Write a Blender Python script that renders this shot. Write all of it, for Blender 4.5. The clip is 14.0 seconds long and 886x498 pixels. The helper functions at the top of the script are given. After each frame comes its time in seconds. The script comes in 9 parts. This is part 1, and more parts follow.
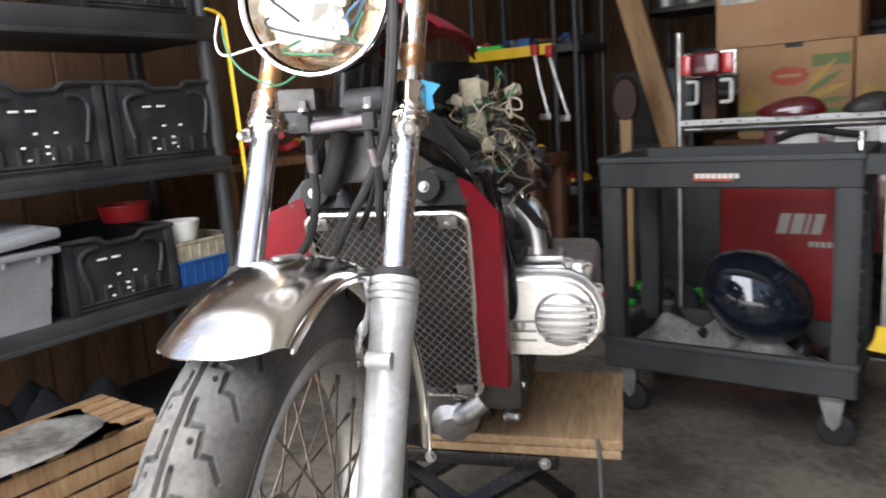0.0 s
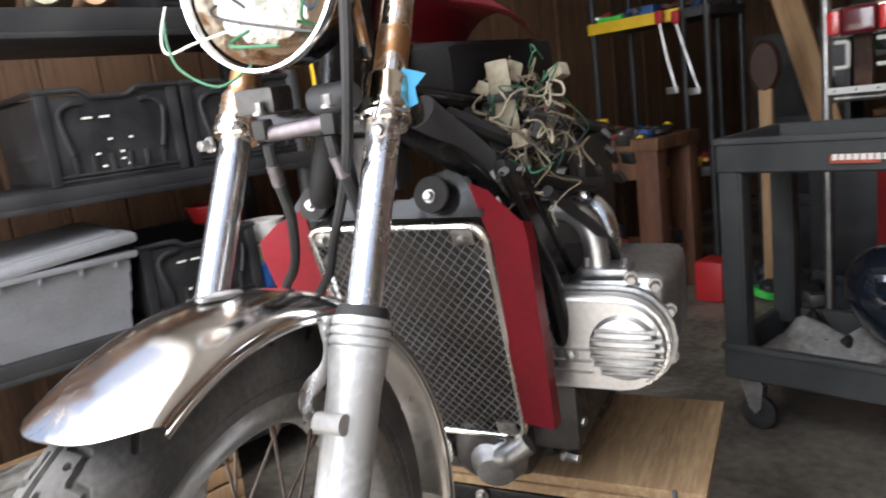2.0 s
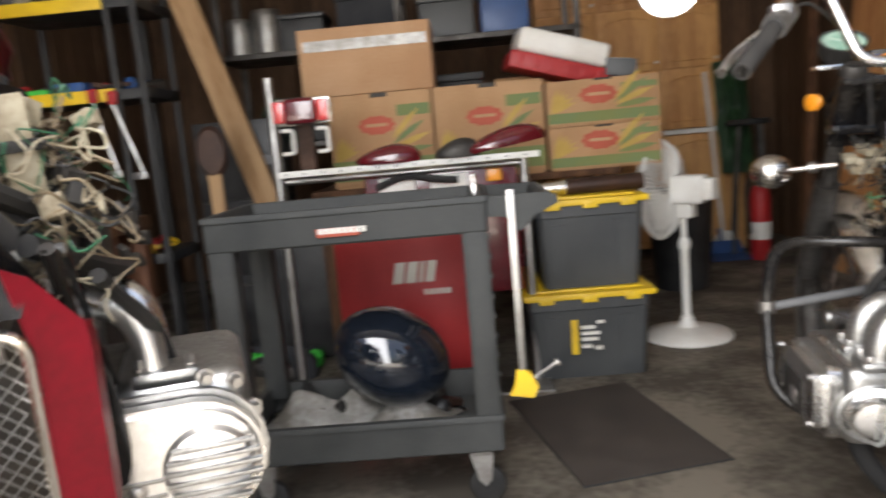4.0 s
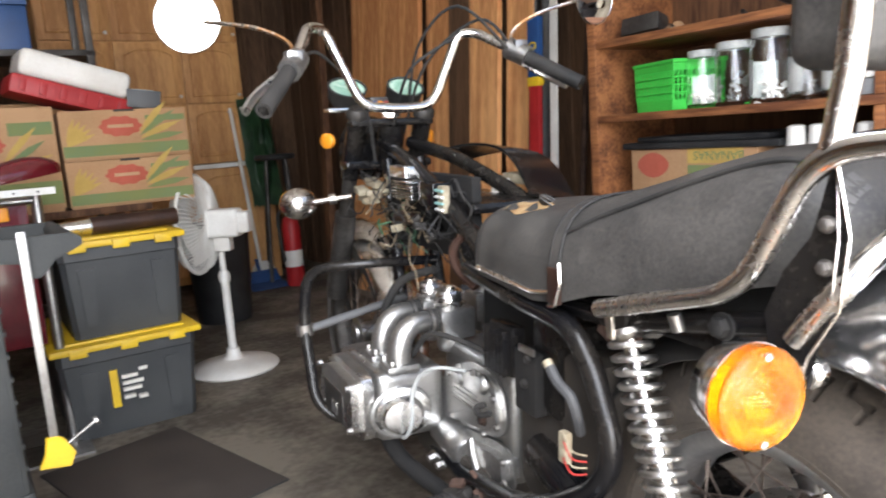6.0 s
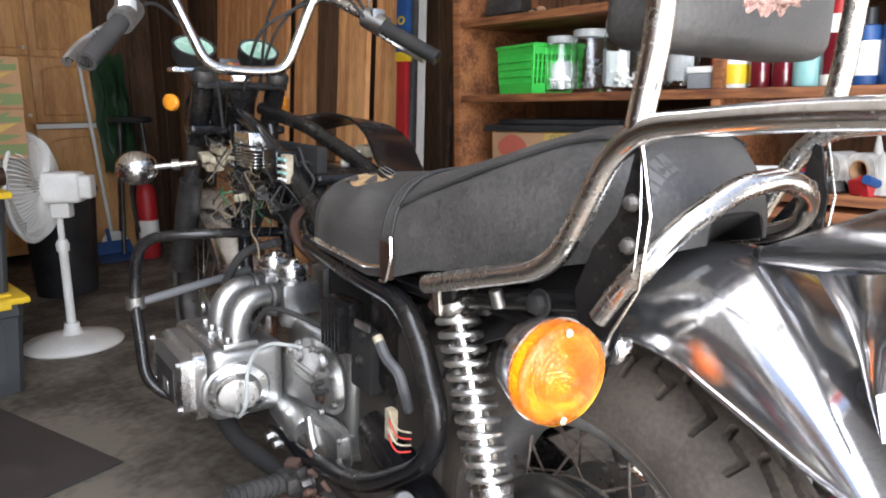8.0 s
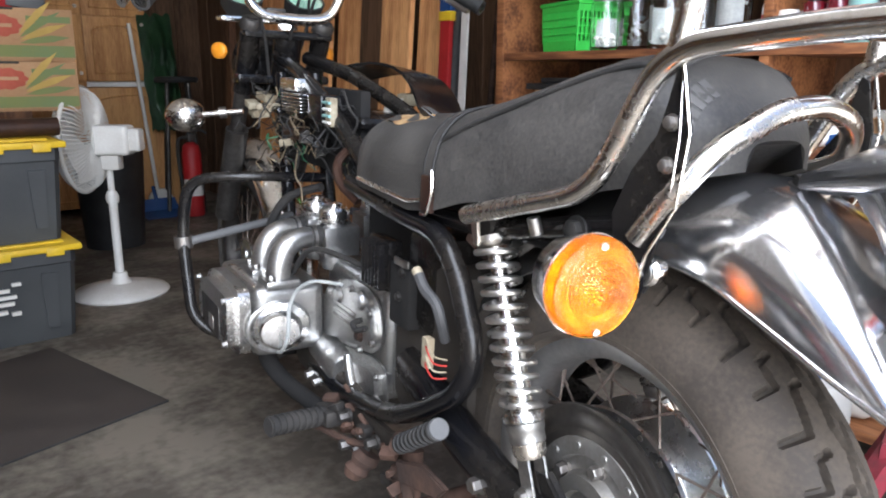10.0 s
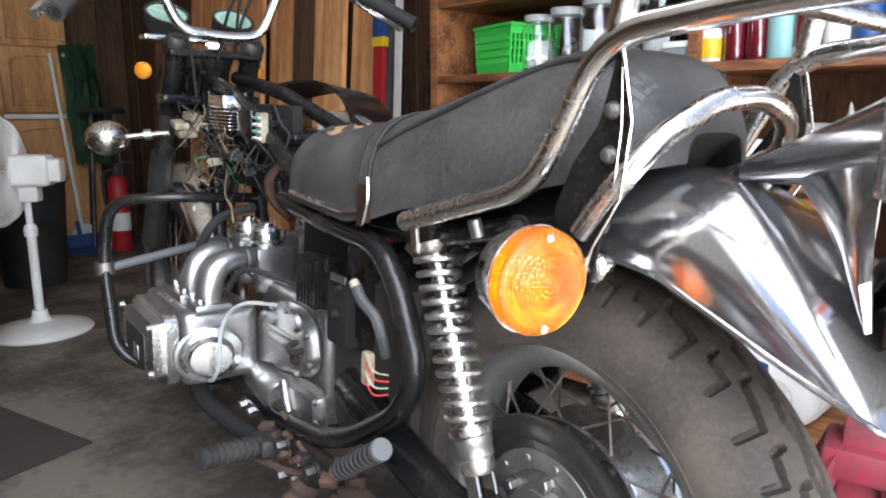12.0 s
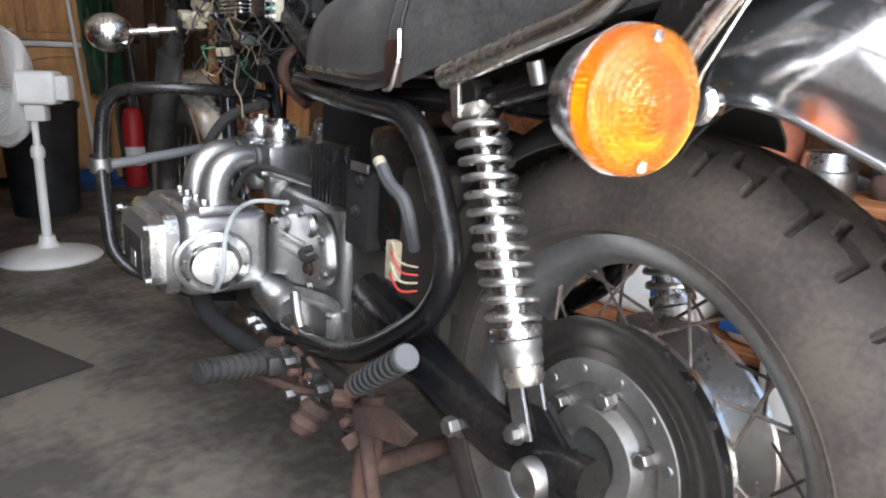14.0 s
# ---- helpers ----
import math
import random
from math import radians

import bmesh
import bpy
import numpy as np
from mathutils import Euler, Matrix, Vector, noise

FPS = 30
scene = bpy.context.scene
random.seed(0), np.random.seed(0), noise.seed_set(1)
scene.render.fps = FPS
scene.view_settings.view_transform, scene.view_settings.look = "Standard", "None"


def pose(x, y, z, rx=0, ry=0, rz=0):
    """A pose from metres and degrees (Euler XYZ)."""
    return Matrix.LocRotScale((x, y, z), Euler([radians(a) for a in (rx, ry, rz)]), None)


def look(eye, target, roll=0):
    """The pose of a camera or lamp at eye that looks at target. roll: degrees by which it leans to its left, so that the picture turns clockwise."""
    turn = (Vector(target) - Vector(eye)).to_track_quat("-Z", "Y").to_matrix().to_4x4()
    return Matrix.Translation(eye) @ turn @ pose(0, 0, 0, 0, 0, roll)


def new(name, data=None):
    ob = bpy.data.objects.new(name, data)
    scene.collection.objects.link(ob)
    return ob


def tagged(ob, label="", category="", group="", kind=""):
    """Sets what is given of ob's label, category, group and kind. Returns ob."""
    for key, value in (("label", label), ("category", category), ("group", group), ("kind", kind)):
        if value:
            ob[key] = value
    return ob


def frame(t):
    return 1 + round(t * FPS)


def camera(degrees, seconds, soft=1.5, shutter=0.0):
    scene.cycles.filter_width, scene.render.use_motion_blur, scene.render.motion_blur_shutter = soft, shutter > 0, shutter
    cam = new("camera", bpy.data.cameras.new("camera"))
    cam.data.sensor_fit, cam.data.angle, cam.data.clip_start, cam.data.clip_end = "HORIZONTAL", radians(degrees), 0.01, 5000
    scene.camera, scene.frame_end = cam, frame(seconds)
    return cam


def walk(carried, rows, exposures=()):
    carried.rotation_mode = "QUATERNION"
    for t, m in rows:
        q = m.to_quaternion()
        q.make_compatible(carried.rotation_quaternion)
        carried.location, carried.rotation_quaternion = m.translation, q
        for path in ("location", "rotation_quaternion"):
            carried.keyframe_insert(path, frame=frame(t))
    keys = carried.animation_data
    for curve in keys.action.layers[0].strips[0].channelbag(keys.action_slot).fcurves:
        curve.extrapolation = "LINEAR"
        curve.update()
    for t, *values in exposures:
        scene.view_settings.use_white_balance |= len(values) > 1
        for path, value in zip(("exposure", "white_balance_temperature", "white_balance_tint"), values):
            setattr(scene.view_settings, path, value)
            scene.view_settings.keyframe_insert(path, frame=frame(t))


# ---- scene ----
cam = camera(62.8, 14.0, 1.9, 0.5)
PATH = [
    (0, (0.218, 0.096, 1.075), (-0.029, 2.045, 0.702), -4.1),
    (0.5, (0.283, 0.257, 1.067), (-0.215, 2.156, 0.686), -4.4),
    (1, (0.355, 0.328, 1.071), (-0.341, 2.158, 0.661), -6.0),
    (1.5, (0.388, 0.323, 1.073), (-0.338, 2.142, 0.667), -6.8),
    (2, (0.367, 0.33, 1.075), (-0.278, 2.183, 0.686), -7.0),
    (2.5, (0.263, 0.37, 1.068), (0.024, 2.324, 0.714), -6.1),
    (3, (0.194, 0.406, 1.064), (0.426, 2.357, 0.694), -5.5),
    (3.5, (0.207, 0.474, 1.056), (0.71, 2.381, 0.723), -6.3),
    (4, (0.182, 0.52, 1.049), (1.038, 2.301, 0.741), -5.1),
    (4.2, (0.16, 0.54, 1.043), (1.206, 2.214, 0.723), -5.1),
    (6.3, (0.201, 0.512, 1.052), (1.976, 1.374, 0.729), -3.7),
    (6.5, (0.213, 0.502, 1.049), (2.015, 1.306, 0.718), -3.3),
    (7, (0.231, 0.489, 1.044), (2.072, 1.19, 0.701), -2.1),
    (7.5, (0.237, 0.48, 1.04), (2.093, 1.127, 0.674), -1.3),
    (8, (0.242, 0.477, 1.034), (2.098, 1.11, 0.644), -0.7),
    (8.5, (0.234, 0.476, 1.023), (2.03, 1.222, 0.557), -0.4),
    (8.7, (0.227, 0.477, 1.02), (2.013, 1.237, 0.537), -0.1),
    (10.8, (0.208, 0.464, 0.971), (2.062, 1.095, 0.565), 0.4),
    (11, (0.216, 0.464, 0.972), (2.088, 1.038, 0.566), 0.2),
    (11.5, (0.221, 0.467, 0.969), (2.11, 0.984, 0.561), -0.4),
    (12, (0.238, 0.479, 0.943), (2.118, 1.051, 0.569), -0.3),
    (12.5, (0.27, 0.491, 0.913), (2.156, 1.054, 0.56), -1.8),
    (13, (0.316, 0.474, 0.887), (2.172, 1.099, 0.48), -0.6),
    (13.5, (0.347, 0.484, 0.844), (2.171, 1.165, 0.386), -0.1),
    (14, (0.367, 0.547, 0.81), (2.21, 1.157, 0.331), 1.3),
]
walk(cam, [(t, look(eye, target, roll)) for t, eye, target, roll in PATH],
     [(0, 0.9, 6550, 10), (2, 0.87, 6600, 10), (3, 1.05, 6850, 10), (4, 1.42, 7100, 10), (6.5, 1.72, 6500, 10), (8.5, 1.47, 6350, 10), (11, 1.45, 6200, 10), (14, 1.47, 6250, 10)])

# ---------- daylight: the wide open garage door behind the walk, and the sky beyond it ----------
G = pose(0, 0, 0, 0, 0, -28)           # the garage: x to its right wall, y to its back wall
world = bpy.data.worlds.new("sky")
scene.world = world
world.use_nodes = True
wn = world.node_tree.nodes
sky = wn.new("ShaderNodeTexSky")
sky.sky_type, sky.sun_disc = "NISHITA", False
sky.sun_elevation, sky.sun_rotation = radians(74), radians(50)
sky.dust_density, sky.air_density, sky.ozone_density = 6.0, 1.0, 0.6
world.node_tree.links.new(sky.outputs[0], wn["Background"].inputs[0])
wn["Background"].inputs[1].default_value = 0.15
sun = new("sun", bpy.data.lights.new("sun", "SUN"))
sun.data.energy, sun.data.angle, sun.data.color = 5.0, radians(0.6), (1.0, 0.95, 0.88)
sun.matrix_world = look((3.3, 2.77, 15.0), (0, 0, 0))
door_light = new("door_light", bpy.data.lights.new("door_light", "AREA"))
door_light.data.shape, door_light.data.size, door_light.data.size_y = "RECTANGLE", 2.1, 4.2
door_light.data.energy, door_light.data.color = 120, (0.94, 0.975, 1.06)
door_light.matrix_world = G @ look((-0.65, -0.4, 2.0), (-0.65, 2.0, 0.32))
scene.view_settings.exposure = 1.0


# ---------- mesh helpers ----------
def bm_add(bm, other, m=None):
    """Adds a copy of the bmesh other to bm, at the pose m, and frees other."""
    if m is not None:
        other.transform(m)
    me = bpy.data.meshes.new("tmp")
    other.to_mesh(me)
    other.free()
    bm.from_mesh(me)
    bpy.data.meshes.remove(me)
    return bm


def box(x0, y0, z0, x1, y1, z1, bevel=0.0, seg=2):
    bm = bmesh.new()
    bmesh.ops.create_cube(bm, size=1)
    bm.transform(Matrix.LocRotScale(((x0 + x1) / 2, (y0 + y1) / 2, (z0 + z1) / 2), None, (abs(x1 - x0), abs(y1 - y0), abs(z1 - z0))))
    if bevel:
        bmesh.ops.bevel(bm, geom=bm.edges[:], offset=bevel, segments=seg, affect="EDGES", profile=0.6)
    return bm


def smooth_path(pts, n=6, closed=False):
    """A Catmull-Rom line through the points."""
    pts = [Vector(p) for p in pts]
    out, k = [], len(pts)
    for i in range(k if closed else k - 1):
        p0, p1, p2, p3 = (pts[(i + d) % k] if closed else pts[min(max(i + d, 0), k - 1)] for d in (-1, 0, 1, 2))
        for j in range(n):
            t = j / n
            out.append(0.5 * (2 * p1 + (p2 - p0) * t + (2 * p0 - 5 * p1 + 4 * p2 - p3) * t * t + (3 * p1 - p0 - 3 * p2 + p3) * t ** 3))
    if not closed:
        out.append(pts[-1])
    return out


def rounded(pts, r, n=5):
    """A line through the points with its corners rounded to about the radius r."""
    pts = [Vector(p) for p in pts]
    out = [pts[0]]
    for a, b, c in zip(pts, pts[1:], pts[2:]):
        d1, d2 = (a - b), (c - b)
        k = min(r, d1.length * 0.48, d2.length * 0.48)
        s, e = b + d1.normalized() * k, b + d2.normalized() * k
        for j in range(n + 1):
            t = j / n
            out.append((1 - t) ** 2 * s + 2 * t * (1 - t) * b + t * t * e)
    out.append(pts[-1])
    return out


def tube(pts, r, seg=10, closed=False, caps=True, flat=1.0):
    """A tube along the points; r: one radius or one for each point; flat: its height over its width."""
    pts = [Vector(p) for p in pts]
    k = len(pts)
    bm = bmesh.new()
    rings = []
    up = None
    for i, p in enumerate(pts):
        a = pts[(i - 1) % k] if closed or i else p
        b = pts[(i + 1) % k] if closed or i < k - 1 else p
        d = (b - a)
        d = d.normalized() if d.length > 1e-9 else Vector((0, 0, 1))
        if up is None:
            up = Vector((0, 0, 1)) if abs(d.z) < 0.9 else Vector((0, 1, 0))
        up = (up - d * up.dot(d))
        up = up.normalized() if up.length > 1e-6 else d.orthogonal().normalized()
        side = d.cross(up)
        rr = r[i] if isinstance(r, (list, tuple)) else r
        rings.append([bm.verts.new(p + (side * math.cos(q) + up * math.sin(q) * flat) * rr) for q in (2 * math.pi * j / seg for j in range(seg))])
    for i in range(k if closed else k - 1):
        u, v = rings[i], rings[(i + 1) % k]
        for j in range(seg):
            bm.faces.new((u[j], u[(j + 1) % seg], v[(j + 1) % seg], v[j]))
    if caps and not closed:
        bm.faces.new(rings[0][::-1])
        bm.faces.new(rings[-1])
    return bm


def rod(a, b, r, seg=12):
    return tube([a, b], r, seg)


def lathe(profile, seg=32, m=None, arc=360.0):
    """The profile of (radius, height) turned round z; m: the pose."""
    bm = bmesh.new()
    full = arc >= 359.9
    n = seg if full else seg + 1
    rings = []
    for r, z in profile:
        if r < 1e-6 and full:
            rings.append([bm.verts.new((0, 0, z))])
        else:
            rings.append([bm.verts.new((r * math.cos(radians(arc) * j / seg), r * math.sin(radians(arc) * j / seg), z)) for j in range(n)])
    for u, v in zip(rings, rings[1:]):
        for j in range(seg):
            a, b = j, (j + 1) % n if full else j + 1
            if len(u) == 1 and len(v) == 1:
                continue
            if len(u) == 1:
                bm.faces.new((u[0], v[b], v[a]))
            elif len(v) == 1:
                bm.faces.new((u[a], u[b], v[0]))
            else:
                bm.faces.new((u[a], u[b], v[b], v[a]))
    if m is not None:
        bm.transform(m)
    bmesh.ops.recalc_face_normals(bm, faces=bm.faces[:])
    return bm


def axis(p, d):
    """The pose at p whose z points along d."""
    return Matrix.Translation(p) @ Vector(d).to_track_quat("Z", "Y").to_matrix().to_4x4()


def prism(outline, h, m=None, bevel=0.0, seg=2):
    """The flat outline of (x, y), h thick along z from 0."""
    bm = bmesh.new()
    f = bm.faces.new([bm.verts.new((x, y, 0)) for x, y in outline])
    top = bmesh.ops.extrude_face_region(bm, geom=[f])
    bmesh.ops.translate(bm, vec=(0, 0, h), verts=[v for v in top["geom"] if isinstance(v, bmesh.types.BMVert)])
    bmesh.ops.recalc_face_normals(bm, faces=bm.faces[:])
    if bevel:
        es = [e for e in bm.edges if abs(e.verts[0].co.z - e.verts[1].co.z) < 1e-6]
        bmesh.ops.bevel(bm, geom=es, offset=bevel, segments=seg, affect="EDGES")
    if m is not None:
        bm.transform(m)
    return bm


def sheet(rows, thick=0.0, closed=False):
    """A skin over rows of points, thickened inwards."""
    bm = bmesh.new()
    vs = [[bm.verts.new(p) for p in row] for row in rows]
    for a, b in zip(vs, vs[1:]):
        for j in range(len(a) - (0 if closed else 1)):
            k = (j + 1) % len(a)
            bm.faces.new((a[j], a[k], b[k], b[j]))
    bmesh.ops.recalc_face_normals(bm, faces=bm.faces[:])
    if thick:
        bmesh.ops.solidify(bm, geom=bm.faces[:], thickness=thick)
    return bm


def stadium(x0, x1, r, n=10):
    """The outline of two half rounds at x0 and x1."""
    out = [(x1 + r * math.sin(math.pi * j / n), -r * math.cos(math.pi * j / n)) for j in range(n + 1)]
    return out + [(x0 - r * math.sin(math.pi * j / n), r * math.cos(math.pi * j / n)) for j in range(n + 1)]


def mesh_of(bm, material, angle=40):
    me = bpy.data.meshes.new("mesh")
    bm.to_mesh(me)
    bm.free()
    for m in (material if isinstance(material, (list, tuple)) else [material]):
        me.materials.append(m)
    me.polygons.foreach_set("use_smooth", [True] * len(me.polygons))
    me.set_sharp_from_angle(angle=radians(angle))
    return me


def part(name, bm, material, parent, label="", m=None, angle=40):
    """One mesh object under a thing or a part."""
    ob = new(name, bm if isinstance(bm, bpy.types.Mesh) else mesh_of(bm, material, angle))
    ob.parent = parent
    if m is not None:
        ob.matrix_basis = m
    return tagged(ob, label)


def thing(name, label, category, m=None, group="", kind=""):
    ob = new(name)
    ob.empty_display_size = 0.05
    if m is not None:
        ob.matrix_basis = m
    return tagged(ob, label, category, group, kind)


def solid(name, bm, material, label, category, m=None, group="", kind="", angle=40):
    """A thing that is one mesh."""
    ob = new(name, mesh_of(bm, material, angle))
    if m is not None:
        ob.matrix_basis = m
    return tagged(ob, label, category, group, kind)


# ---------- materials ----------
def mat(name, a, b=None, rough=0.5, metal=0.0, scale=6.0, fine=60.0, bump=0.15, depth=0.002, detail=6.0, stretch=(1, 1, 1), vary=0.0, rough2=None, lo=0.35, hi=0.65, coat=0.0, spec=0.5, mixin=0.35):
    """A worn surface: colours a and b mixed by a large noise broken up by a fine one, with uneven gloss and fine relief."""
    b = b or tuple(c * 0.75 for c in a)
    m = bpy.data.materials.new(name)
    m.use_nodes = True
    nd, ln = m.node_tree.nodes, m.node_tree.links
    p = nd["Principled BSDF"]
    co = nd.new("ShaderNodeTexCoord")
    mp = nd.new("ShaderNodeMapping")
    mp.inputs["Scale"].default_value = stretch
    ln.new(co.outputs["Object"], mp.inputs[0])
    n1, n2 = nd.new("ShaderNodeTexNoise"), nd.new("ShaderNodeTexNoise")
    for n, s in ((n1, scale), (n2, fine)):
        n.inputs["Scale"].default_value, n.inputs["Detail"].default_value = s, detail
        ln.new(mp.outputs[0], n.inputs["Vector"])
    add = nd.new("ShaderNodeMath")
    add.operation = "MULTIPLY_ADD"
    add.inputs[1].default_value = mixin
    ln.new(n2.outputs["Fac"], add.inputs[0])
    off = nd.new("ShaderNodeMath")
    off.operation = "SUBTRACT"
    off.inputs[1].default_value = mixin / 2
    ln.new(n1.outputs["Fac"], off.inputs[0])
    ln.new(off.outputs[0], add.inputs[2])
    if vary:
        info = nd.new("ShaderNodeObjectInfo")
        sh = nd.new("ShaderNodeMath")
        sh.operation = "MULTIPLY_ADD"
        sh.inputs[1].default_value = vary
        ln.new(info.outputs["Random"], sh.inputs[0])
        back = nd.new("ShaderNodeMath")
        back.operation = "SUBTRACT"
        back.inputs[1].default_value = vary / 2
        ln.new(add.outputs[0], back.inputs[0])
        ln.new(back.outputs[0], sh.inputs[2])
        add = sh
    ramp = nd.new("ShaderNodeMapRange")
    ramp.inputs["From Min"].default_value, ramp.inputs["From Max"].default_value = lo, hi
    ln.new(add.outputs[0], ramp.inputs["Value"])
    mix = nd.new("ShaderNodeMix")
    mix.data_type = "RGBA"
    mix.inputs["A"].default_value, mix.inputs["B"].default_value = (*a, 1), (*b, 1)
    ln.new(ramp.outputs[0], mix.inputs["Factor"])
    ln.new(mix.outputs["Result"], p.inputs["Base Color"])
    rr = nd.new("ShaderNodeMapRange")
    rr.inputs["To Min"].default_value, rr.inputs["To Max"].default_value = rough, rough2 if rough2 is not None else min(1, rough * 1.35)
    ln.new(ramp.outputs[0], rr.inputs["Value"])
    ln.new(rr.outputs[0], p.inputs["Roughness"])
    p.inputs["Metallic"].default_value = metal
    p.inputs["Coat Weight"].default_value = coat
    p.inputs["Specular IOR Level"].default_value = spec
    if bump:
        bp = nd.new("ShaderNodeBump")
        bp.inputs["Strength"].default_value, bp.inputs["Distance"].default_value = bump, depth
        ln.new(n2.outputs["Fac"], bp.inputs["Height"])
        ln.new(bp.outputs[0], p.inputs["Normal"])
    return m


def wood(name, a, b, rough=0.6, along=(1, 1, 12), vary=0.35):
    """Wood with grain along the axis whose factor is small."""
    return mat(name, a, b, rough, 0, 3.5, 26, 0.35, 0.002, 8, along, vary * 0.5, lo=0.33, hi=0.67, mixin=0.8, spec=0.35)


def glass(name, colour, rough=0.02, weight=1.0):
    m = bpy.data.materials.new(name)
    m.use_nodes = True
    p = m.node_tree.nodes["Principled BSDF"]
    p.inputs["Base Color"].default_value, p.inputs["Roughness"].default_value = (*colour, 1), rough
    p.inputs["Transmission Weight"].default_value, p.inputs["IOR"].default_value = weight, 1.45
    return m


def faceted(name, colour, rough, cell, depth, weight=1.0):
    """Moulded lens plastic with small pressed cells."""
    m = glass(name, colour, rough, weight)
    nd, ln = m.node_tree.nodes, m.node_tree.links
    co, vo, bp = nd.new("ShaderNodeTexCoord"), nd.new("ShaderNodeTexVoronoi"), nd.new("ShaderNodeBump")
    vo.inputs["Scale"].default_value = 1 / cell
    vo.inputs["Randomness"].default_value = 0.35
    bp.inputs["Strength"].default_value, bp.inputs["Distance"].default_value = 0.8, depth
    ln.new(co.outputs["Object"], vo.inputs["Vector"])
    ln.new(vo.outputs["Distance"], bp.inputs["Height"])
    ln.new(bp.outputs[0], nd["Principled BSDF"].inputs["Normal"])
    return m


CONCRETE = mat("concrete", (0.170, 0.147, 0.116), (0.066, 0.055, 0.042), 0.45, 0, 2.6, 30, 0.2, 0.003, 9, rough2=0.85, lo=0.38, hi=0.60)
CEILING = mat("ceiling_board", (0.78, 0.765, 0.73), (0.68, 0.66, 0.62), 0.8, 0, 2, 40, 0.1, 0.002)
PLYWALL = wood("wall_boards", (0.125, 0.067, 0.035), (0.052, 0.028, 0.015), 0.65, (4, 4, 0.35))
CEDAR = wood("cedar", (0.80, 0.43, 0.18), (0.46, 0.19, 0.07), 0.6, (5, 5, 0.4))
BOOKWOOD = wood("shelf_wood", (0.32, 0.13, 0.05), (0.11, 0.038, 0.016), 0.5, (0.45, 4, 4))
OAK = wood("cabinet_oak", (0.60, 0.33, 0.13), (0.38, 0.18, 0.066), 0.45, (4, 4, 0.5))
PLY = wood("plywood", (0.42, 0.29, 0.155), (0.27, 0.17, 0.09), 0.7, (0.6, 4, 4))
PINE = wood("pine", (0.36, 0.225, 0.115), (0.24, 0.135, 0.065), 0.65, (4, 4, 0.4))
OLDWOOD = wood("dark_wood", (0.15, 0.07, 0.032), (0.055, 0.024, 0.012), 0.6, (4, 4, 0.5))
CARD = mat("cardboard", (0.40, 0.235, 0.12), (0.32, 0.18, 0.09), 0.8, 0, 4, 90, 0.12, 0.001)
CARDTAN = mat("pale_cardboard", (0.43, 0.26, 0.145), (0.36, 0.20, 0.105), 0.75, 0, 3, 90, 0.12, 0.001)
BLACKPL = mat("black_plastic", (0.013, 0.013, 0.014), (0.028, 0.028, 0.028), 0.38, 0, 9, 120, 0.15, 0.001, spec=0.35)
SHELFPL = mat("shelf_plastic", (0.014, 0.014, 0.015), (0.030, 0.029, 0.028), 0.46, 0, 5, 160, 0.25, 0.001, spec=0.3)
CARTGREY = mat("cart_grey", (0.030, 0.032, 0.031), (0.056, 0.057, 0.054), 0.55, 0, 5, 180, 0.3, 0.001, spec=0.3)
TOTEGREY = mat("tote_grey", (0.038, 0.041, 0.043), (0.055, 0.058, 0.058), 0.45, 0, 5, 140, 0.2, 0.001)
TUBGREY = mat("tub_grey", (0.22, 0.222, 0.228), (0.155, 0.153, 0.152), 0.45, 0, 5, 140, 0.15, 0.001)
YELLOW = mat("yellow_plastic", (0.75, 0.50, 0.02), (0.60, 0.38, 0.02), 0.4, 0, 6, 120, 0.1, 0.001)
WHITEPL = mat("white_plastic", (0.74, 0.73, 0.69), (0.62, 0.60, 0.55), 0.4, 0, 6, 100, 0.08, 0.001)
REDPAINT = mat("red_paint", (0.20, 0.005, 0.014), (0.13, 0.005, 0.010), 0.32, 0, 5, 90, 0.05, 0.001, spec=0.3, coat=0.15)
REDPL = mat("red_plastic", (0.40, 0.014, 0.016), (0.30, 0.011, 0.013), 0.45, 0, 5, 120, 0.1, 0.001)
BLUEPL = mat("blue_plastic", (0.015, 0.07, 0.22), (0.012, 0.05, 0.16), 0.4, 0, 5, 120, 0.1, 0.001)
GREENPL = mat("green_plastic", (0.05, 0.55, 0.07), (0.04, 0.42, 0.05), 0.4, 0, 5, 120, 0.1, 0.001)
CHROME = mat("chrome", (0.84, 0.825, 0.80), (0.60, 0.56, 0.50), 0.15, 1, 9, 160, 0.06, 0.001, rough2=0.34, lo=0.40, hi=0.72, mixin=0.7)
FORKCHROME = mat("brushed_chrome", (0.86, 0.855, 0.85), (0.78, 0.77, 0.755), 0.22, 1, 9, 140, 0.008, 0.0005, rough2=0.28, mixin=0.6)
DUSTCHROME = mat("dusty_chrome", (0.48, 0.475, 0.47), (0.27, 0.26, 0.25), 0.10, 0.93, 4, 240, 0.05, 0.001, rough2=0.34, lo=0.35, hi=0.75, mixin=0.9)
GUARDCHROME = mat("guard_chrome", (0.52, 0.52, 0.53), (0.33, 0.325, 0.32), 0.13, 0.95, 6, 300, 0.03, 0.0006, rough2=0.30, lo=0.38, hi=0.72, mixin=0.6)
SPOKERUST = mat("dull_spoke", (0.19, 0.155, 0.13), (0.085, 0.058, 0.042), 0.45, 0.7, 20, 120, 0.2, 0.001)
RIMGREY = mat("grey_rim", (0.52, 0.52, 0.51), (0.36, 0.355, 0.345), 0.36, 0.9, 7, 110, 0.2, 0.001)
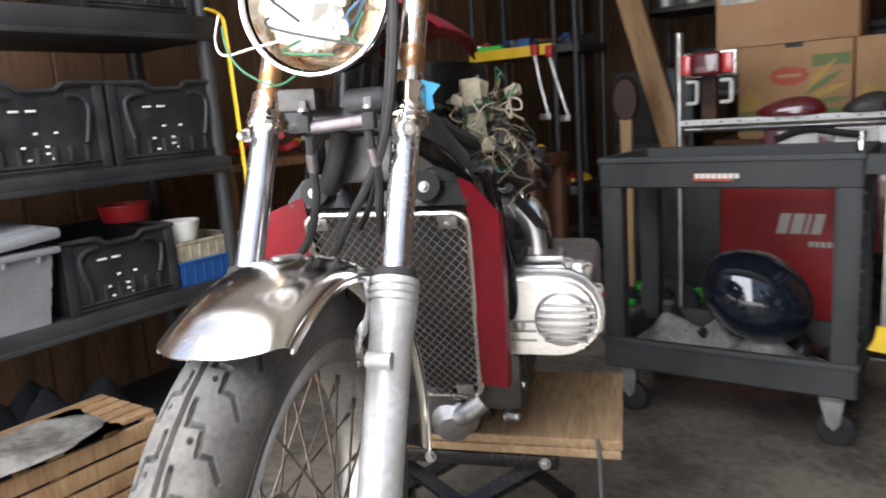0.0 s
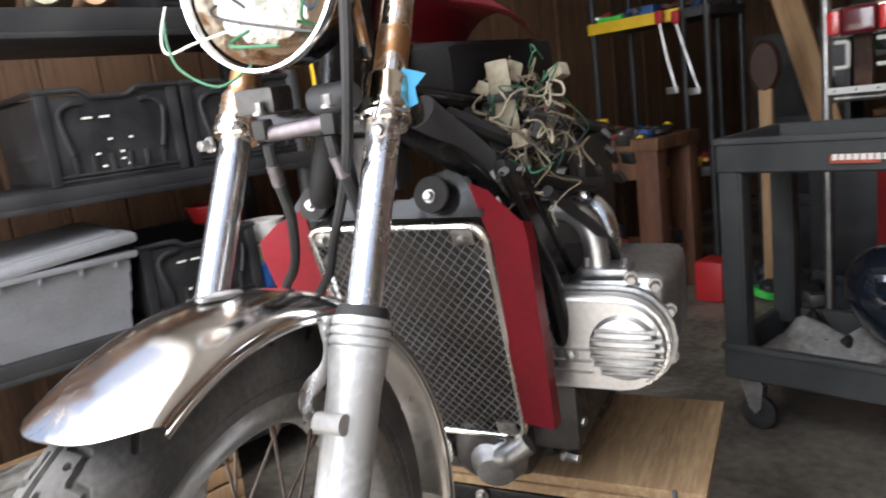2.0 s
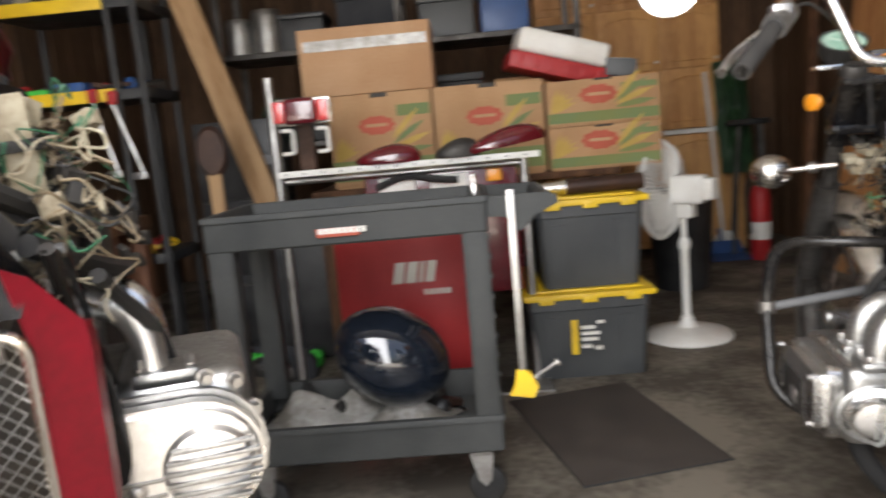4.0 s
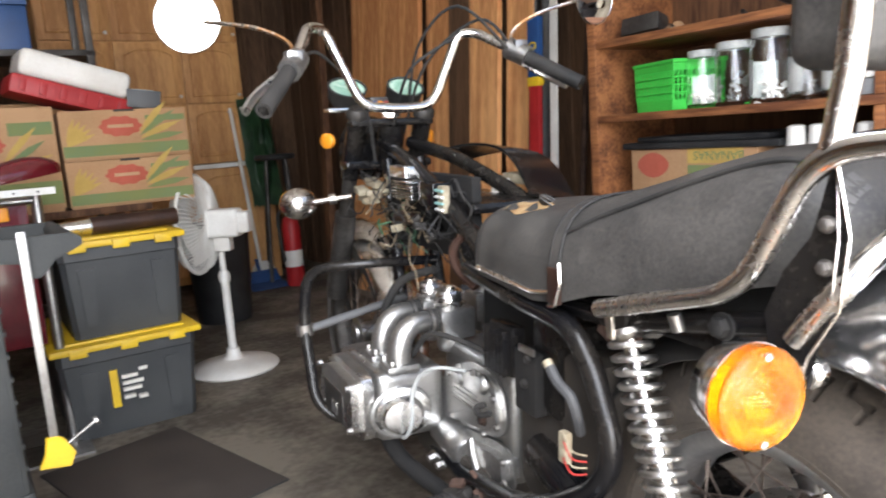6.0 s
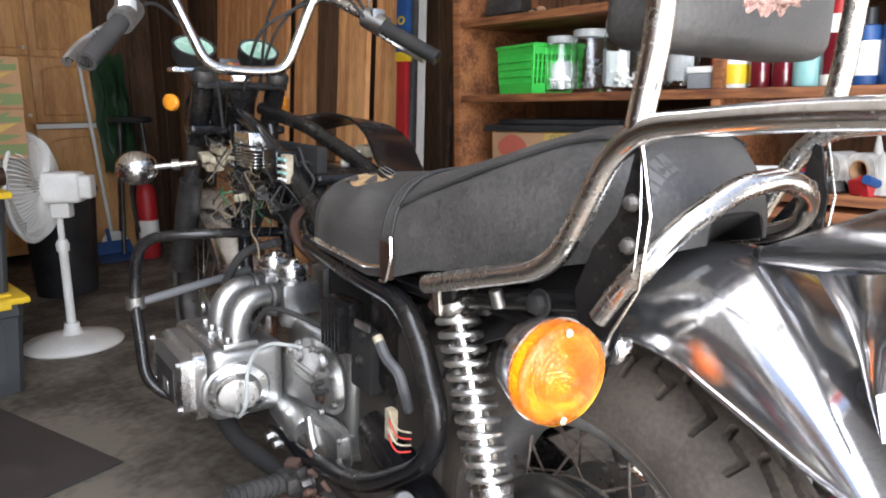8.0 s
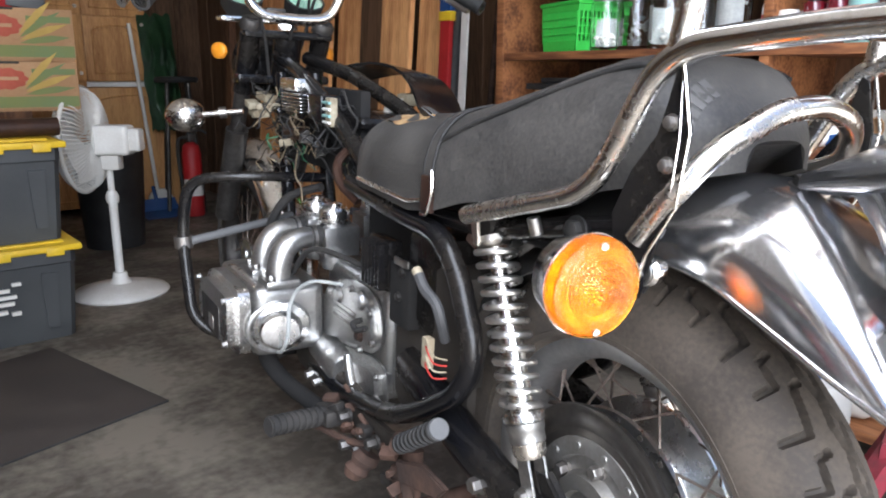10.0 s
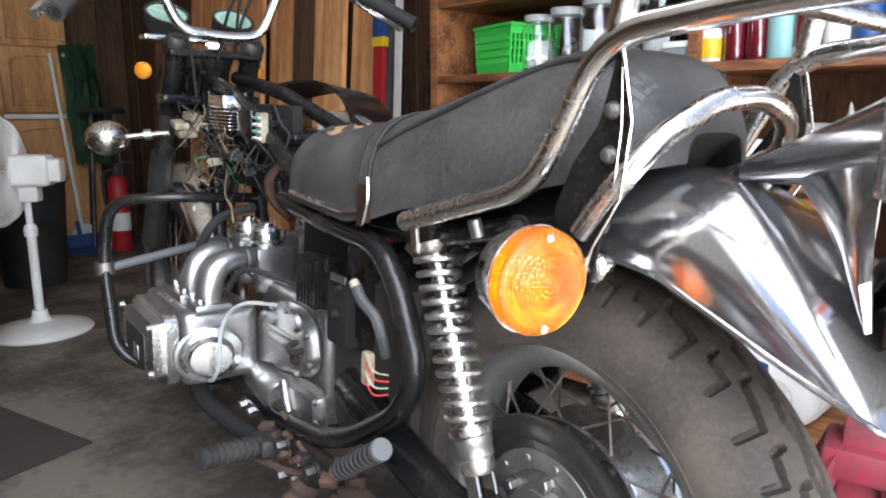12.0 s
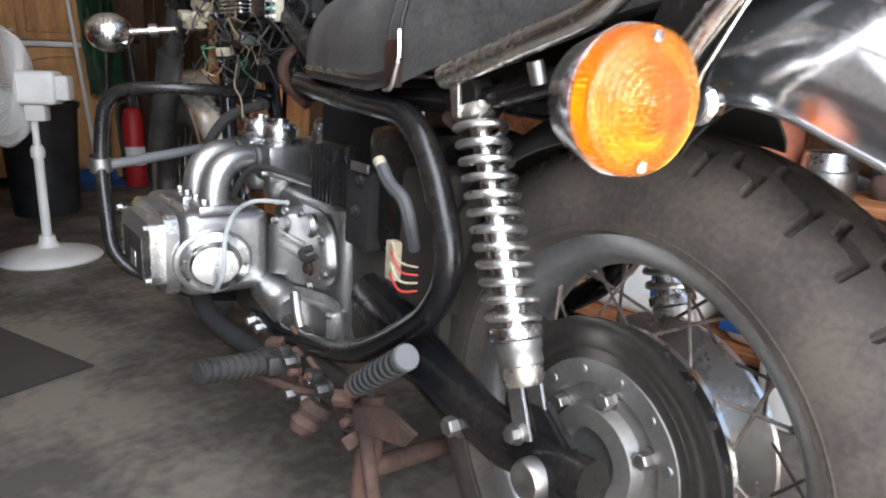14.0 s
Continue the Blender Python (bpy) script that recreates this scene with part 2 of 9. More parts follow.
DISC = mat("worn_disc", (0.20, 0.19, 0.18), (0.13, 0.12, 0.11), 0.35, 1, 4, 90, 0.15, 0.001)
RUSTCHROME = mat("pitted_chrome", (0.86, 0.84, 0.81), (0.48, 0.32, 0.16), 0.15, 1, 7, 90, 0.04, 0.001, rough2=0.45, lo=0.58, hi=0.74)
MESHGREY = mat("guard_mesh_grey", (0.36, 0.35, 0.335), (0.24, 0.225, 0.20), 0.4, 0.9, 12, 120, 0.15, 0.001)
DULLPIPE = mat("dull_pipe", (0.24, 0.21, 0.22), (0.13, 0.11, 0.11), 0.4, 0.9, 9, 90, 0.15, 0.001)
COPPER = mat("rusty_chrome", (0.78, 0.71, 0.62), (0.38, 0.20, 0.09), 0.12, 1, 16, 90, 0.12, 0.001, rough2=0.5, lo=0.48, hi=0.62)
ALU = mat("cast_aluminium", (0.47, 0.47, 0.465), (0.28, 0.27, 0.25), 0.32, 1, 7, 120, 0.25, 0.001, rough2=0.55, mixin=0.4)
ALUBRIGHT = mat("polished_aluminium", (0.76, 0.755, 0.74), (0.58, 0.565, 0.54), 0.2, 1, 6, 110, 0.12, 0.001, rough2=0.4, mixin=0.4)
CASESILVER = mat("case_silver", (0.53, 0.525, 0.51), (0.31, 0.295, 0.27), 0.30, 0.95, 8, 130, 0.25, 0.001, rough2=0.48, lo=0.38, hi=0.74, mixin=0.5)
SLIDER = mat("silver_fork_paint", (0.64, 0.64, 0.63), (0.44, 0.43, 0.41), 0.33, 0.5, 9, 90, 0.15, 0.001, mixin=0.6)
STEEL = mat("steel", (0.45, 0.44, 0.42), (0.30, 0.28, 0.26), 0.35, 1, 9, 90, 0.2, 0.001)
DARKSTEEL = mat("dark_steel", (0.10, 0.095, 0.09), (0.055, 0.05, 0.045), 0.45, 0.8, 9, 90, 0.25, 0.001)
RUST = mat("rust", (0.085, 0.044, 0.029), (0.036, 0.021, 0.015), 0.8, 0.1, 14, 90, 0.5, 0.002)
FRAMEBLK = mat("black_paint", (0.006, 0.006, 0.007), (0.015, 0.013, 0.011), 0.10, 0, 9, 90, 0.06, 0.001, rough2=0.30, spec=0.32)
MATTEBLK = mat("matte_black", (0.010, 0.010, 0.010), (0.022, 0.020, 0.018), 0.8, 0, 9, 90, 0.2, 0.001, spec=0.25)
RUBBER = mat("rubber", (0.013, 0.0128, 0.0125), (0.036, 0.033, 0.030), 0.62, 0, 10, 130, 0.3, 0.001, spec=0.35)
TYRE = mat("tyre_rubber", (0.045, 0.043, 0.041), (0.105, 0.099, 0.09), 0.6, 0, 14, 160, 0.35, 0.001, spec=0.35, mixin=0.5)
TYREBROWN = mat("dusty_tyre", (0.046, 0.038, 0.031), (0.092, 0.075, 0.059), 0.7, 0, 11, 170, 0.4, 0.001, spec=0.3, mixin=0.5)
VINYL = mat("seat_vinyl", (0.027, 0.0255, 0.024), (0.074, 0.068, 0.060), 0.46, 0, 6, 180, 0.5, 0.0014, rough2=0.78, lo=0.36, hi=0.70, spec=0.4, mixin=0.6)
FOAM = mat("torn_foam", (0.40, 0.27, 0.13), (0.24, 0.13, 0.05), 0.9, 0, 30, 160, 0.6, 0.003)
PINKFOAM = mat("pink_foam", (0.52, 0.33, 0.27), (0.20, 0.10, 0.08), 0.95, 0, 130, 400, 1.0, 0.006, mixin=0.7)
JARPALE = mat("jar_pale", (0.42, 0.43, 0.41), (0.30, 0.31, 0.30), 0.5, 0, 20, 160, 0.1, 0.001)
BEIGE = mat("connector_beige", (0.38, 0.335, 0.24), (0.19, 0.15, 0.095), 0.55, 0, 20, 120, 0.15, 0.001)
WIRES = mat("wire_brown", (0.20, 0.15, 0.09), (0.07, 0.05, 0.03), 0.5, 0, 20, 120, 0.15, 0.001)
MATBROWN = mat("floor_mat", (0.032, 0.024, 0.019), (0.05, 0.039, 0.031), 0.85, 0, 8, 300, 0.6, 0.003)
SILVERFILM = mat("clear_bag", (0.50, 0.48, 0.44), (0.24, 0.22, 0.19), 0.2, 0, 12, 60, 0.6, 0.006)
PAINTGREEN = mat("print_green", (0.13, 0.18, 0.075), (0.17, 0.19, 0.07), 0.75)
PRINTYEL = mat("print_yellow", (0.46, 0.31, 0.075), (0.38, 0.25, 0.07), 0.75)
PRINTRED = mat("print_red", (0.40, 0.085, 0.05), (0.33, 0.075, 0.045), 0.75)
PAPER = mat("paper", (0.72, 0.70, 0.65), (0.62, 0.59, 0.53), 0.7)
BLUETAPE = mat("blue_tape", (0.06, 0.33, 0.55), (0.05, 0.27, 0.46), 0.7)
DARKGREY = mat("dark_grey_hose", (0.045, 0.045, 0.046), (0.07, 0.068, 0.066), 0.55, spec=0.3)
GREY = mat("grey_hose", (0.10, 0.10, 0.10), (0.07, 0.07, 0.07), 0.5)
AMBER = faceted("amber_lens", (1.0, 0.41, 0.03), 0.08, 0.0042, 0.0012, 0.93)
REDLENS = mat("red_lens", (0.58, 0.012, 0.012), (0.46, 0.010, 0.010), 0.25, 0, 6, 160, 0.2, 0.001, coat=0.8)
CLEAR = glass("clear_glass", (0.95, 0.97, 0.96), 0.03)
DIALGREEN = mat("dial_green", (0.20, 0.35, 0.27), (0.16, 0.29, 0.22), 0.4)
# Dark metal grime; also the shade painted into slots and holes.
DARKGAP = mat("dark_grime_and_gaps", (0.03, 0.026, 0.022), (0.055, 0.045, 0.035), 0.6, 0.3, 14, 90, 0.4, 0.002)
ASPHALT = mat("driveway", (0.58, 0.57, 0.54), (0.46, 0.45, 0.42), 0.9, 0, 3, 60, 0.3, 0.004)
AMBERSOLID = mat("amber_plastic", (0.75, 0.28, 0.02), (0.6, 0.2, 0.015), 0.25)
REFLECTOR = mat("lamp_reflector", (0.95, 0.94, 0.92), (0.92, 0.91, 0.89), 0.14, 1, 3, 200, 0.2, 0.001)
SEATMARK = mat("seat_mark", (0.072, 0.069, 0.065), (0.055, 0.052, 0.049), 0.6)
MIRROR = mat("mirror_silver", (0.9, 0.9, 0.9), (0.86, 0.86, 0.86), 0.02, 1, 3, 30, 0.0)
LEATHER = mat("leather", (0.24, 0.14, 0.075), (0.16, 0.09, 0.045), 0.6, 0, 10, 90, 0.3, 0.002)
DARKCLOTH = mat("dark_cloth", (0.02, 0.022, 0.026), (0.035, 0.036, 0.04), 0.9, 0, 12, 120, 0.4, 0.003)
GREENBAG = mat("green_bag", (0.03, 0.09, 0.035), (0.015, 0.05, 0.02), 0.4, 0, 10, 60, 0.5, 0.005)
TEAL = mat("teal_plastic", (0.25, 0.45, 0.42), (0.2, 0.38, 0.36), 0.35)
DARKRED = mat("dark_red_gloss", (0.12, 0.006, 0.012), (0.08, 0.005, 0.008), 0.15, 0, 5, 60, 0.05, 0.001, coat=0.8)
LEATHERDK = mat("burnt_brown", (0.06, 0.03, 0.02), (0.035, 0.018, 0.013), 0.35, 0.4, 8, 80, 0.2, 0.001)
RUSTRED = mat("rusty_orange", (0.30, 0.09, 0.045), (0.20, 0.06, 0.03), 0.6, 0, 8, 80, 0.3, 0.002)
JACKRED = mat("jack_red", (0.30, 0.025, 0.045), (0.12, 0.04, 0.04), 0.5, 0, 10, 70, 0.3, 0.002)


# ---------- the garage: floor, walls, ceiling, driveway ----------
U0, U1, V0, V1, CEIL = -2.55, 2.45, 0.30, 6.6, 2.6
EAVE = 1.15                             # where the unseen ceiling begins, set back so the chrome mirrors sky
solid("ground", box(-60, -60, -0.3, 60, 60, -0.012), ASPHALT, "pale worn driveway outside the open garage door", "ground", G, kind="structure")
solid("floor", box(U0, -0.35, -0.01, U1, V1, 0.0), CONCRETE, "stained brown-grey concrete garage floor", "floor", G, kind="structure")
# Out of view: whitened to lighten what the chrome mirrors.
solid("ceiling", box(U0 - 0.1, EAVE, CEIL, U1 + 0.1, V1 + 0.1, CEIL + 0.1), CEILING, "unseen ceiling, made white to brighten the chrome's reflections", "ceiling", G, kind="structure")


def board_wall(name, label, m, length, height, width=0.19):
    """A wall whose inside is clad with upright boards, each its own piece."""
    wall = thing(name, label, "wall", m, kind="structure")
    part("core", box(-0.12, 0.024, 0, length + 0.12, 0.12, height), OLDWOOD, wall)
    n = int(length / width)
    me = mesh_of(box(0.002, 0, 0, length / n - 0.002, 0.022, height, 0.003, 1), PLYWALL)
    for i in range(n):
        part("board", me, None, wall, m=pose(i * length / n, 0.004 * math.sin(i * 2.4), 0))
    return wall


board_wall("wall_back", "back wall clad with upright brown boards", G @ pose(U0, V1, 0), U1 - U0, CEIL)
board_wall("wall_left", "side wall clad with upright brown boards behind the shelving", G @ pose(U0, V0, 0, 0, 0, 90), V1 - V0, CEIL)
board_wall("wall_right", "side wall clad with upright brown boards", G @ pose(U1, V1, 0, 0, 0, -90), V1 - V0, CEIL)
front = box(U0 - 0.1, V0 - 0.1, 0, -2.1, V0, CEIL)
bm_add(front, box(2.1, V0 - 0.1, 0, U1 + 0.1, V0, CEIL))
solid("wall_front", front, PLYWALL, "front wall piers beside the open garage door", "wall", G, kind="structure")
# Unseen beam, kept white so no brown strip shows in the chrome.
solid("lintel", box(U0, EAVE - 0.1, 2.35, U1, EAVE - 0.002, CEIL + 0.1), WHITEPL, "unseen beam at the ceiling's edge, white for the chrome's reflections", "trim", G, kind="structure")


# ---------- things along the left wall ----------
def plastic_shelf(m, length, depth, levels, height):
    """Moulded shelving: x along its front, y back; levels: (z of the top, thickness)."""
    s = thing("plastic_shelf", "dark grey moulded plastic shelving unit full of crates", "shelf", m)
    for z, th in levels:
        bm = box(0, 0, z - th, length, depth, z, 0.012)
        bm_add(bm, box(0.01, -0.006, z - th - 0.002, length - 0.01, 0.02, z - th + 0.014, 0.004))
        part("shelf_board", bm, SHELFPL, s)
    for x in (0.03, length - 0.03):
        for y in (0.03, depth - 0.03):
            part("post", rod((x, y, 0), (x, y, height), 0.026, 14), SHELFPL, s)
    return s


LS = G @ pose(-1.85, 0.1, 0, 0, 0, 90)      # x along the shelf's front towards the back wall, y towards the wall
plastic_shelf(LS @ pose(0.56, 0, 0), 1.16, 0.46, ((0.17, 0.05), (0.572, 0.052), (0.982, 0.05), (1.43, 0.075)), 1.80)


def milk_crate(label, m, w, d, h, group=""):
    """A black folding crate: ribbed front panel with grip, slots and rim."""
    c = thing("crate", label, "crate", m, group)
    t = 0.012
    part("base", box(0, 0, 0, w, d, t), BLACKPL, c)
    front = box(0.01, 0.004, 0.01, w - 0.01, t, h - 0.012, 0.004)
    for x in (0.0, w - 0.03):
        bm_add(front, box(x, -0.004, 0, x + 0.03, 0.02, h, 0.005))
    n = 6
    for i in range(n):
        x = 0.07 + (w - 0.14) * i / (n - 1)
        bm_add(front, box(x - 0.006, -0.003, 0.02, x + 0.006, 0.01, 0.07, 0.002))
    for z in (0.008, 0.02):
        bm_add(front, box(0.03, -0.004, z, w - 0.03, 0.006, z + 0.006, 0.001))
    for sx in (-1, 1):
        pts = [(w / 2 + sx * (w * 0.32), -0.003, 0.075), (w / 2 + sx * (w * 0.36), -0.003, h * 0.6), (w / 2 + sx * w * 0.36, -0.003, h * 0.78), (w / 2 + sx * w * 0.28, -0.003, h * 0.86), (w / 2 + sx * w * 0.2, -0.003, h * 0.86)]
        bm_add(front, tube(smooth_path(pts, 4), 0.007, 6))
    part("front_panel", front, BLACKPL, c)
    part("back_panel", box(0, d - t, 0, w, d, h, 0.003), BLACKPL, c)
    for x in (0, w - t):
        side = box(x, 0, 0, x + t, d, h * 0.93, 0.003)
        bm_add(side, box(x - 0.003, d * 0.2, h * 0.3, x + t + 0.003, d * 0.8, h * 0.36, 0.002))
        part("side_panel", side, BLACKPL, c)
    rim = tube(rounded([(0, 0, h), (w / 2 - 0.07, 0, h), (w / 2 - 0.05, 0, h - 0.02), (w / 2 + 0.05, 0, h - 0.02), (w / 2 + 0.07, 0, h), (w, 0, h)], 0.02), 0.008, 8)
    for a, b in (((w, 0, h), (w, d, h)), ((w, d, h), (0, d, h)), ((0, d, h), (0, 0, h))):
        bm_add(rim, rod(a, b, 0.008, 8))
    part("rim", rim, BLACKPL, c)
    for i, (x, z) in enumerate(((0.3, 0.7), (0.42, 0.7), (0.45, 0.45), (0.6, 0.45), (0.35, 0.3), (0.52, 0.3), (0.52, 0.22), (0.38, 0.16), (0.56, 0.16))):
        part("slot", box(x * w - 0.007, -0.0025, z * h - 0.003, x * w + (0.02 if i < 2 else 0.004), 0.002, z * h + 0.003, 0.001), PAPER, c, "pale sticker bit")
    return c


for v, w, z in ((0.925, 0.375, 0.983), (1.312, 0.395, 0.983), (1.105, 0.36, 0.573)):
    milk_crate("black ribbed plastic crate on the dark shelving", LS @ pose(v, 0.02, z), w, 0.40, 0.24 if z > 0.6 else 0.21, "crates on the shelving")


def storage_tub(m):
    t = thing("storage_tub", "light grey storage tub with its lid askew on the shelving", "tub", m)
    body = sheet([[(x * k, y * k2 + 0.19 - 0.19 * k2, z) for x, y in ((-0.17, 0), (0.17, 0), (0.17, 0.38), (-0.17, 0.38))] for z, k, k2 in ((0.0, 0.86, 0.88), (0.05, 0.88, 0.9), (0.055, 0.90, 0.91), (0.10, 0.915, 0.93), (0.105, 0.935, 0.94), (0.155, 0.95, 0.96), (0.16, 0.97, 0.97), (0.2, 0.98, 0.98))], 0.0, True)
    bmesh.ops.contextual_create(body, geom=[e for e in body.edges if e.is_boundary and all(v.co.z < 0.001 for v in e.verts)])
    part("body", body, TUBGREY, t, angle=20)
    rim = box(-0.185, -0.015, 0.195, 0.185, 0.395, 0.215, 0.008)
    part("rim", rim, TUBGREY, t)
    for x in (-0.12, -0.04, 0.05, 0.13):
        part("rib", box(x - 0.004, -0.012, 0.178, x + 0.004, 0.0, 0.2, 0.002), TUBGREY, t)
    lid = box(-0.19, -0.02, 0.0, 0.19, 0.40, 0.03, 0.012)
    bm_add(lid, box(-0.16, 0.02, 0.026, 0.16, 0.36, 0.04, 0.01))
    part("lid", lid, TUBGREY, t, "light grey lid lying askew", pose(0.0, 0, 0.219, 2, -5.5, -1))
    return t


storage_tub(LS @ pose(0.885, 0.0, 0.573) @ Matrix.Diagonal((1.12, 1, 1, 1)))


def bowl(name, label, m, r, h, material, inner, open_r=0.93):
    b = thing(name, label, "container", m)
    part("wall", lathe([(0, 0), (r * 0.82, 0), (r, h), (r * 1.03, h), (r * 1.03, h + 0.006), (r * open_r, h + 0.006), (r * 0.78, 0.006), (0, 0.006)], 28), material, b)
    part("contents", lathe([(0, h * 0.62), (r * 0.5, h * 0.66), (r * 0.88, h * 0.6)], 20), inner, b)
    return b


def open_bin(name, label, m, w, d, h, material):
    b = thing(name, label, "bin", m)
    t = 0.006
    part("base", box(-w / 2, 0, 0, w / 2, d, t), material, b)
    for x0, y0, x1, y1 in ((-w / 2, 0, w / 2, t), (-w / 2, d - t, w / 2, d), (-w / 2, t, -w / 2 + t, d - t), (w / 2 - t, t, w / 2, d - t)):
        part("wall", box(x0, y0, t, x1, y1, h), material, b)
    part("rim", tube([(-w / 2, 0, h), (w / 2, 0, h), (w / 2, d, h), (-w / 2, d, h)], 0.006, 8, True), material, b)
    for i in range(7):
        x = -w / 2 + w * (i + 0.5) / 7
        part("rib", box(x - 0.003, -0.003, 0.01, x + 0.003, 0.001, h - 0.01), material, b)
    return b


open_bin("blue_bin", "blue plastic bin under a white one on the shelving", LS @ pose(1.60, 0.02, 0.573), 0.25, 0.3, 0.075, BLUEPL)
open_bin("white_bin", "off-white ribbed plastic bin stacked on a blue one", LS @ pose(1.60, 0.03, 0.65), 0.25, 0.28, 0.06, BEIGE)
bowl("pot", "white pot with red residue on the shelving", LS @ pose(1.545, 0.10, 0.714), 0.066, 0.06, PAPER, REDPL)
bowl("basin", "dark red plastic basin on the shelving", LS @ pose(1.46, 0.26, 0.79), 0.085, 0.05, REDPL, REDPL)


# ---------- the service cart and what is on it ----------
def service_cart(m, w, d, top, low):
    """x along its long side, y back, z up; the push handle sticks out at its right end."""
    c = thing("service_cart", "dark grey plastic two-shelf service cart on castors", "cart", m)
    for name, z0, z1 in (("top_tray", top - 0.095, top), ("bottom_tray", low, low + 0.105)):
        rows = []
        for off, z in ((0.006, z0), (0.0, z0 + 0.006), (0.0, z1 - 0.014), (-0.006, z1 - 0.012), (-0.006, z1 - 0.002), (-0.003, z1 + 0.004), (0.018, z1 + 0.004), (0.022, z1 - 0.002), (0.024, z0 + 0.024), (0.030, z0 + 0.020)):
            rows.append(rounded([(w / 2, off, z), (w - off, off, z), (w - off, d - off, z), (off, d - off, z), (off, off, z), (w / 2, off, z)], 0.014, 4)[:-1])
        bm = sheet(rows, 0.0, True)
        bmesh.ops.holes_fill(bm, edges=[e for e in bm.edges if e.is_boundary])
        part(name, bm, CARTGREY, c)
    for x in (0.004, w - 0.074):
        for y in (0.006, d - 0.066):
            leg = box(x, y, low + 0.07, x + 0.07, y + 0.06, top - 0.06, 0.008)
            bm_add(leg, box(x + 0.01, y - 0.003, low + 0.1, x + 0.06, y + 0.01, top - 0.09, 0.003))
            if x > 0.1:
                for i in range(9):
                    z = low + 0.16 + i * 0.055
                    bm_add(leg, box(x + 0.066, y + 0.012, z, x + 0.075, y + 0.05, z + 0.012, 0.002))
            part("leg", leg, CARTGREY, c)
    out = [(0, 0), (0.165, 0.0), (0.185, -0.012), (0.188, -0.03), (0.16, -0.045), (0.125, -0.06), (0.105, -0.085), (0.09, -0.098), (0.07, -0.098), (0.058, -0.08), (0.05, -0.06), (0.02, -0.055), (0, -0.055)]
    for y in (0.03, d - 0.01):
        part("handle_bracket", prism(out, 0.03, Matrix.Translation((w, y, top)) @ pose(0, 0, 0, 90), 0.004), CARTGREY, c)
    part("handle_bar", tube([(w + 0.16, 0.01, top - 0.02), (w + 0.16, d - 0.02, top - 0.02)], 0.02, 12), CARTGREY, c)
    for x in (0.07, w - 0.07):
        for y in (0.05, d - 0.05):
            cas = part("castor", box(x - 0.03, y - 0.025, low - 0.02, x + 0.03, y + 0.025, low + 0.006, 0.004), STEEL, c, "steel swivel castor")
            fork = prism([(-0.034, 0), (0.034, 0), (0.024, -0.08), (0.007, -0.10), (-0.012, -0.08)], 0.004)
            f2 = prism([(-0.034, 0), (0.034, 0), (0.024, -0.08), (0.007, -0.10), (-0.012, -0.08)], 0.004, pose(0, 0, 0.036))
            bm_add(fork, f2)
            part("fork", fork, STEEL, cas, "", Matrix.Translation((x, y + 0.02, low - 0.015)) @ pose(0, 0, 0, 90))
            wheel = lathe([(0, -0.012), (0.018, -0.014), (0.02, -0.012), (0.044, -0.014), (0.052, -0.010), (0.052, 0.010), (0.044, 0.014), (0.02, 0.012), (0.018, 0.014), (0, 0.012)], 24, axis((x + 0.012, y, 0.052), (0, 1, 0)))
            part("wheel", wheel, RUBBER, cas)
    return c


CART = G @ pose(-0.805, 2.46, 0)
cart = service_cart(CART, 0.770, 0.43, 0.880, 0.165)
badge = thing("badge", "cart maker's plate", "badge", CART @ pose(0.31, -0.004, 0.808))
badge.name = "name_plate"
tagged(badge, "small white and red name plate on the cart", "sign")
part("plate", box(0, -0.003, 0, 0.116, 0.0, 0.024, 0.002), PRINTRED, badge)
part("lower_band", box(0.004, -0.005, 0.001, 0.112, -0.003, 0.008), PRINTRED, badge)


def letters(name, text, size, material, parent, m, extrude=0.001, shear=0.0, bold=0.0):
    """Raised lettering as a mesh."""
    cu = bpy.data.curves.new(name, "FONT")
    cu.body, cu.size, cu.extrude, cu.shear, cu.resolution_u = text, size, extrude, shear, 3
    cu.offset = bold
    tmp = bpy.data.objects.new("tmp", cu)
    me = bpy.data.meshes.new_from_object(tmp)
    bpy.data.objects.remove(tmp)
    me.materials.clear()
    me.materials.append(material)
    ob = new(name, me)
    ob.parent = parent
    ob.matrix_basis = m
    return ob


for i in range(8):
    part("print_bar", box(0.006 + i * 0.0165, -0.0046, 0.009, 0.0185 + i * 0.0165, -0.0038, 0.024), PAPER, badge)

skil = thing("tool_case", "red plastic power tool case with a white mark", "tool case", G @ pose(-0.60, 3.2, 0) @ Matrix.Diagonal((0.945, 1, 1.217, 1)))
part("shell", box(0, 0, 0.0, 0.52, 0.3, 0.575, 0.018), REDPL, skil)
part("seam", box(-0.003, 0.145, 0.01, 0.523, 0.155, 0.57, 0.004), REDPL, skil)
for x, w in ((0.222, 0.040), (0.273, 0.042), (0.325, 0.014), (0.350, 0.036)):
    part("print_bar", prism([(x, 0.425), (x + w, 0.425), (x + w + 0.018, 0.490), (x + 0.018, 0.490)], 0.0035, pose(0, 0.0005, 0, 90)), PAPER, skil)
for i in range(5):
    part("print_bar", box(0.345 + i * 0.022, -0.003, 0.385, 0.361 + i * 0.022, 0.0, 0.402), PAPER, skil)


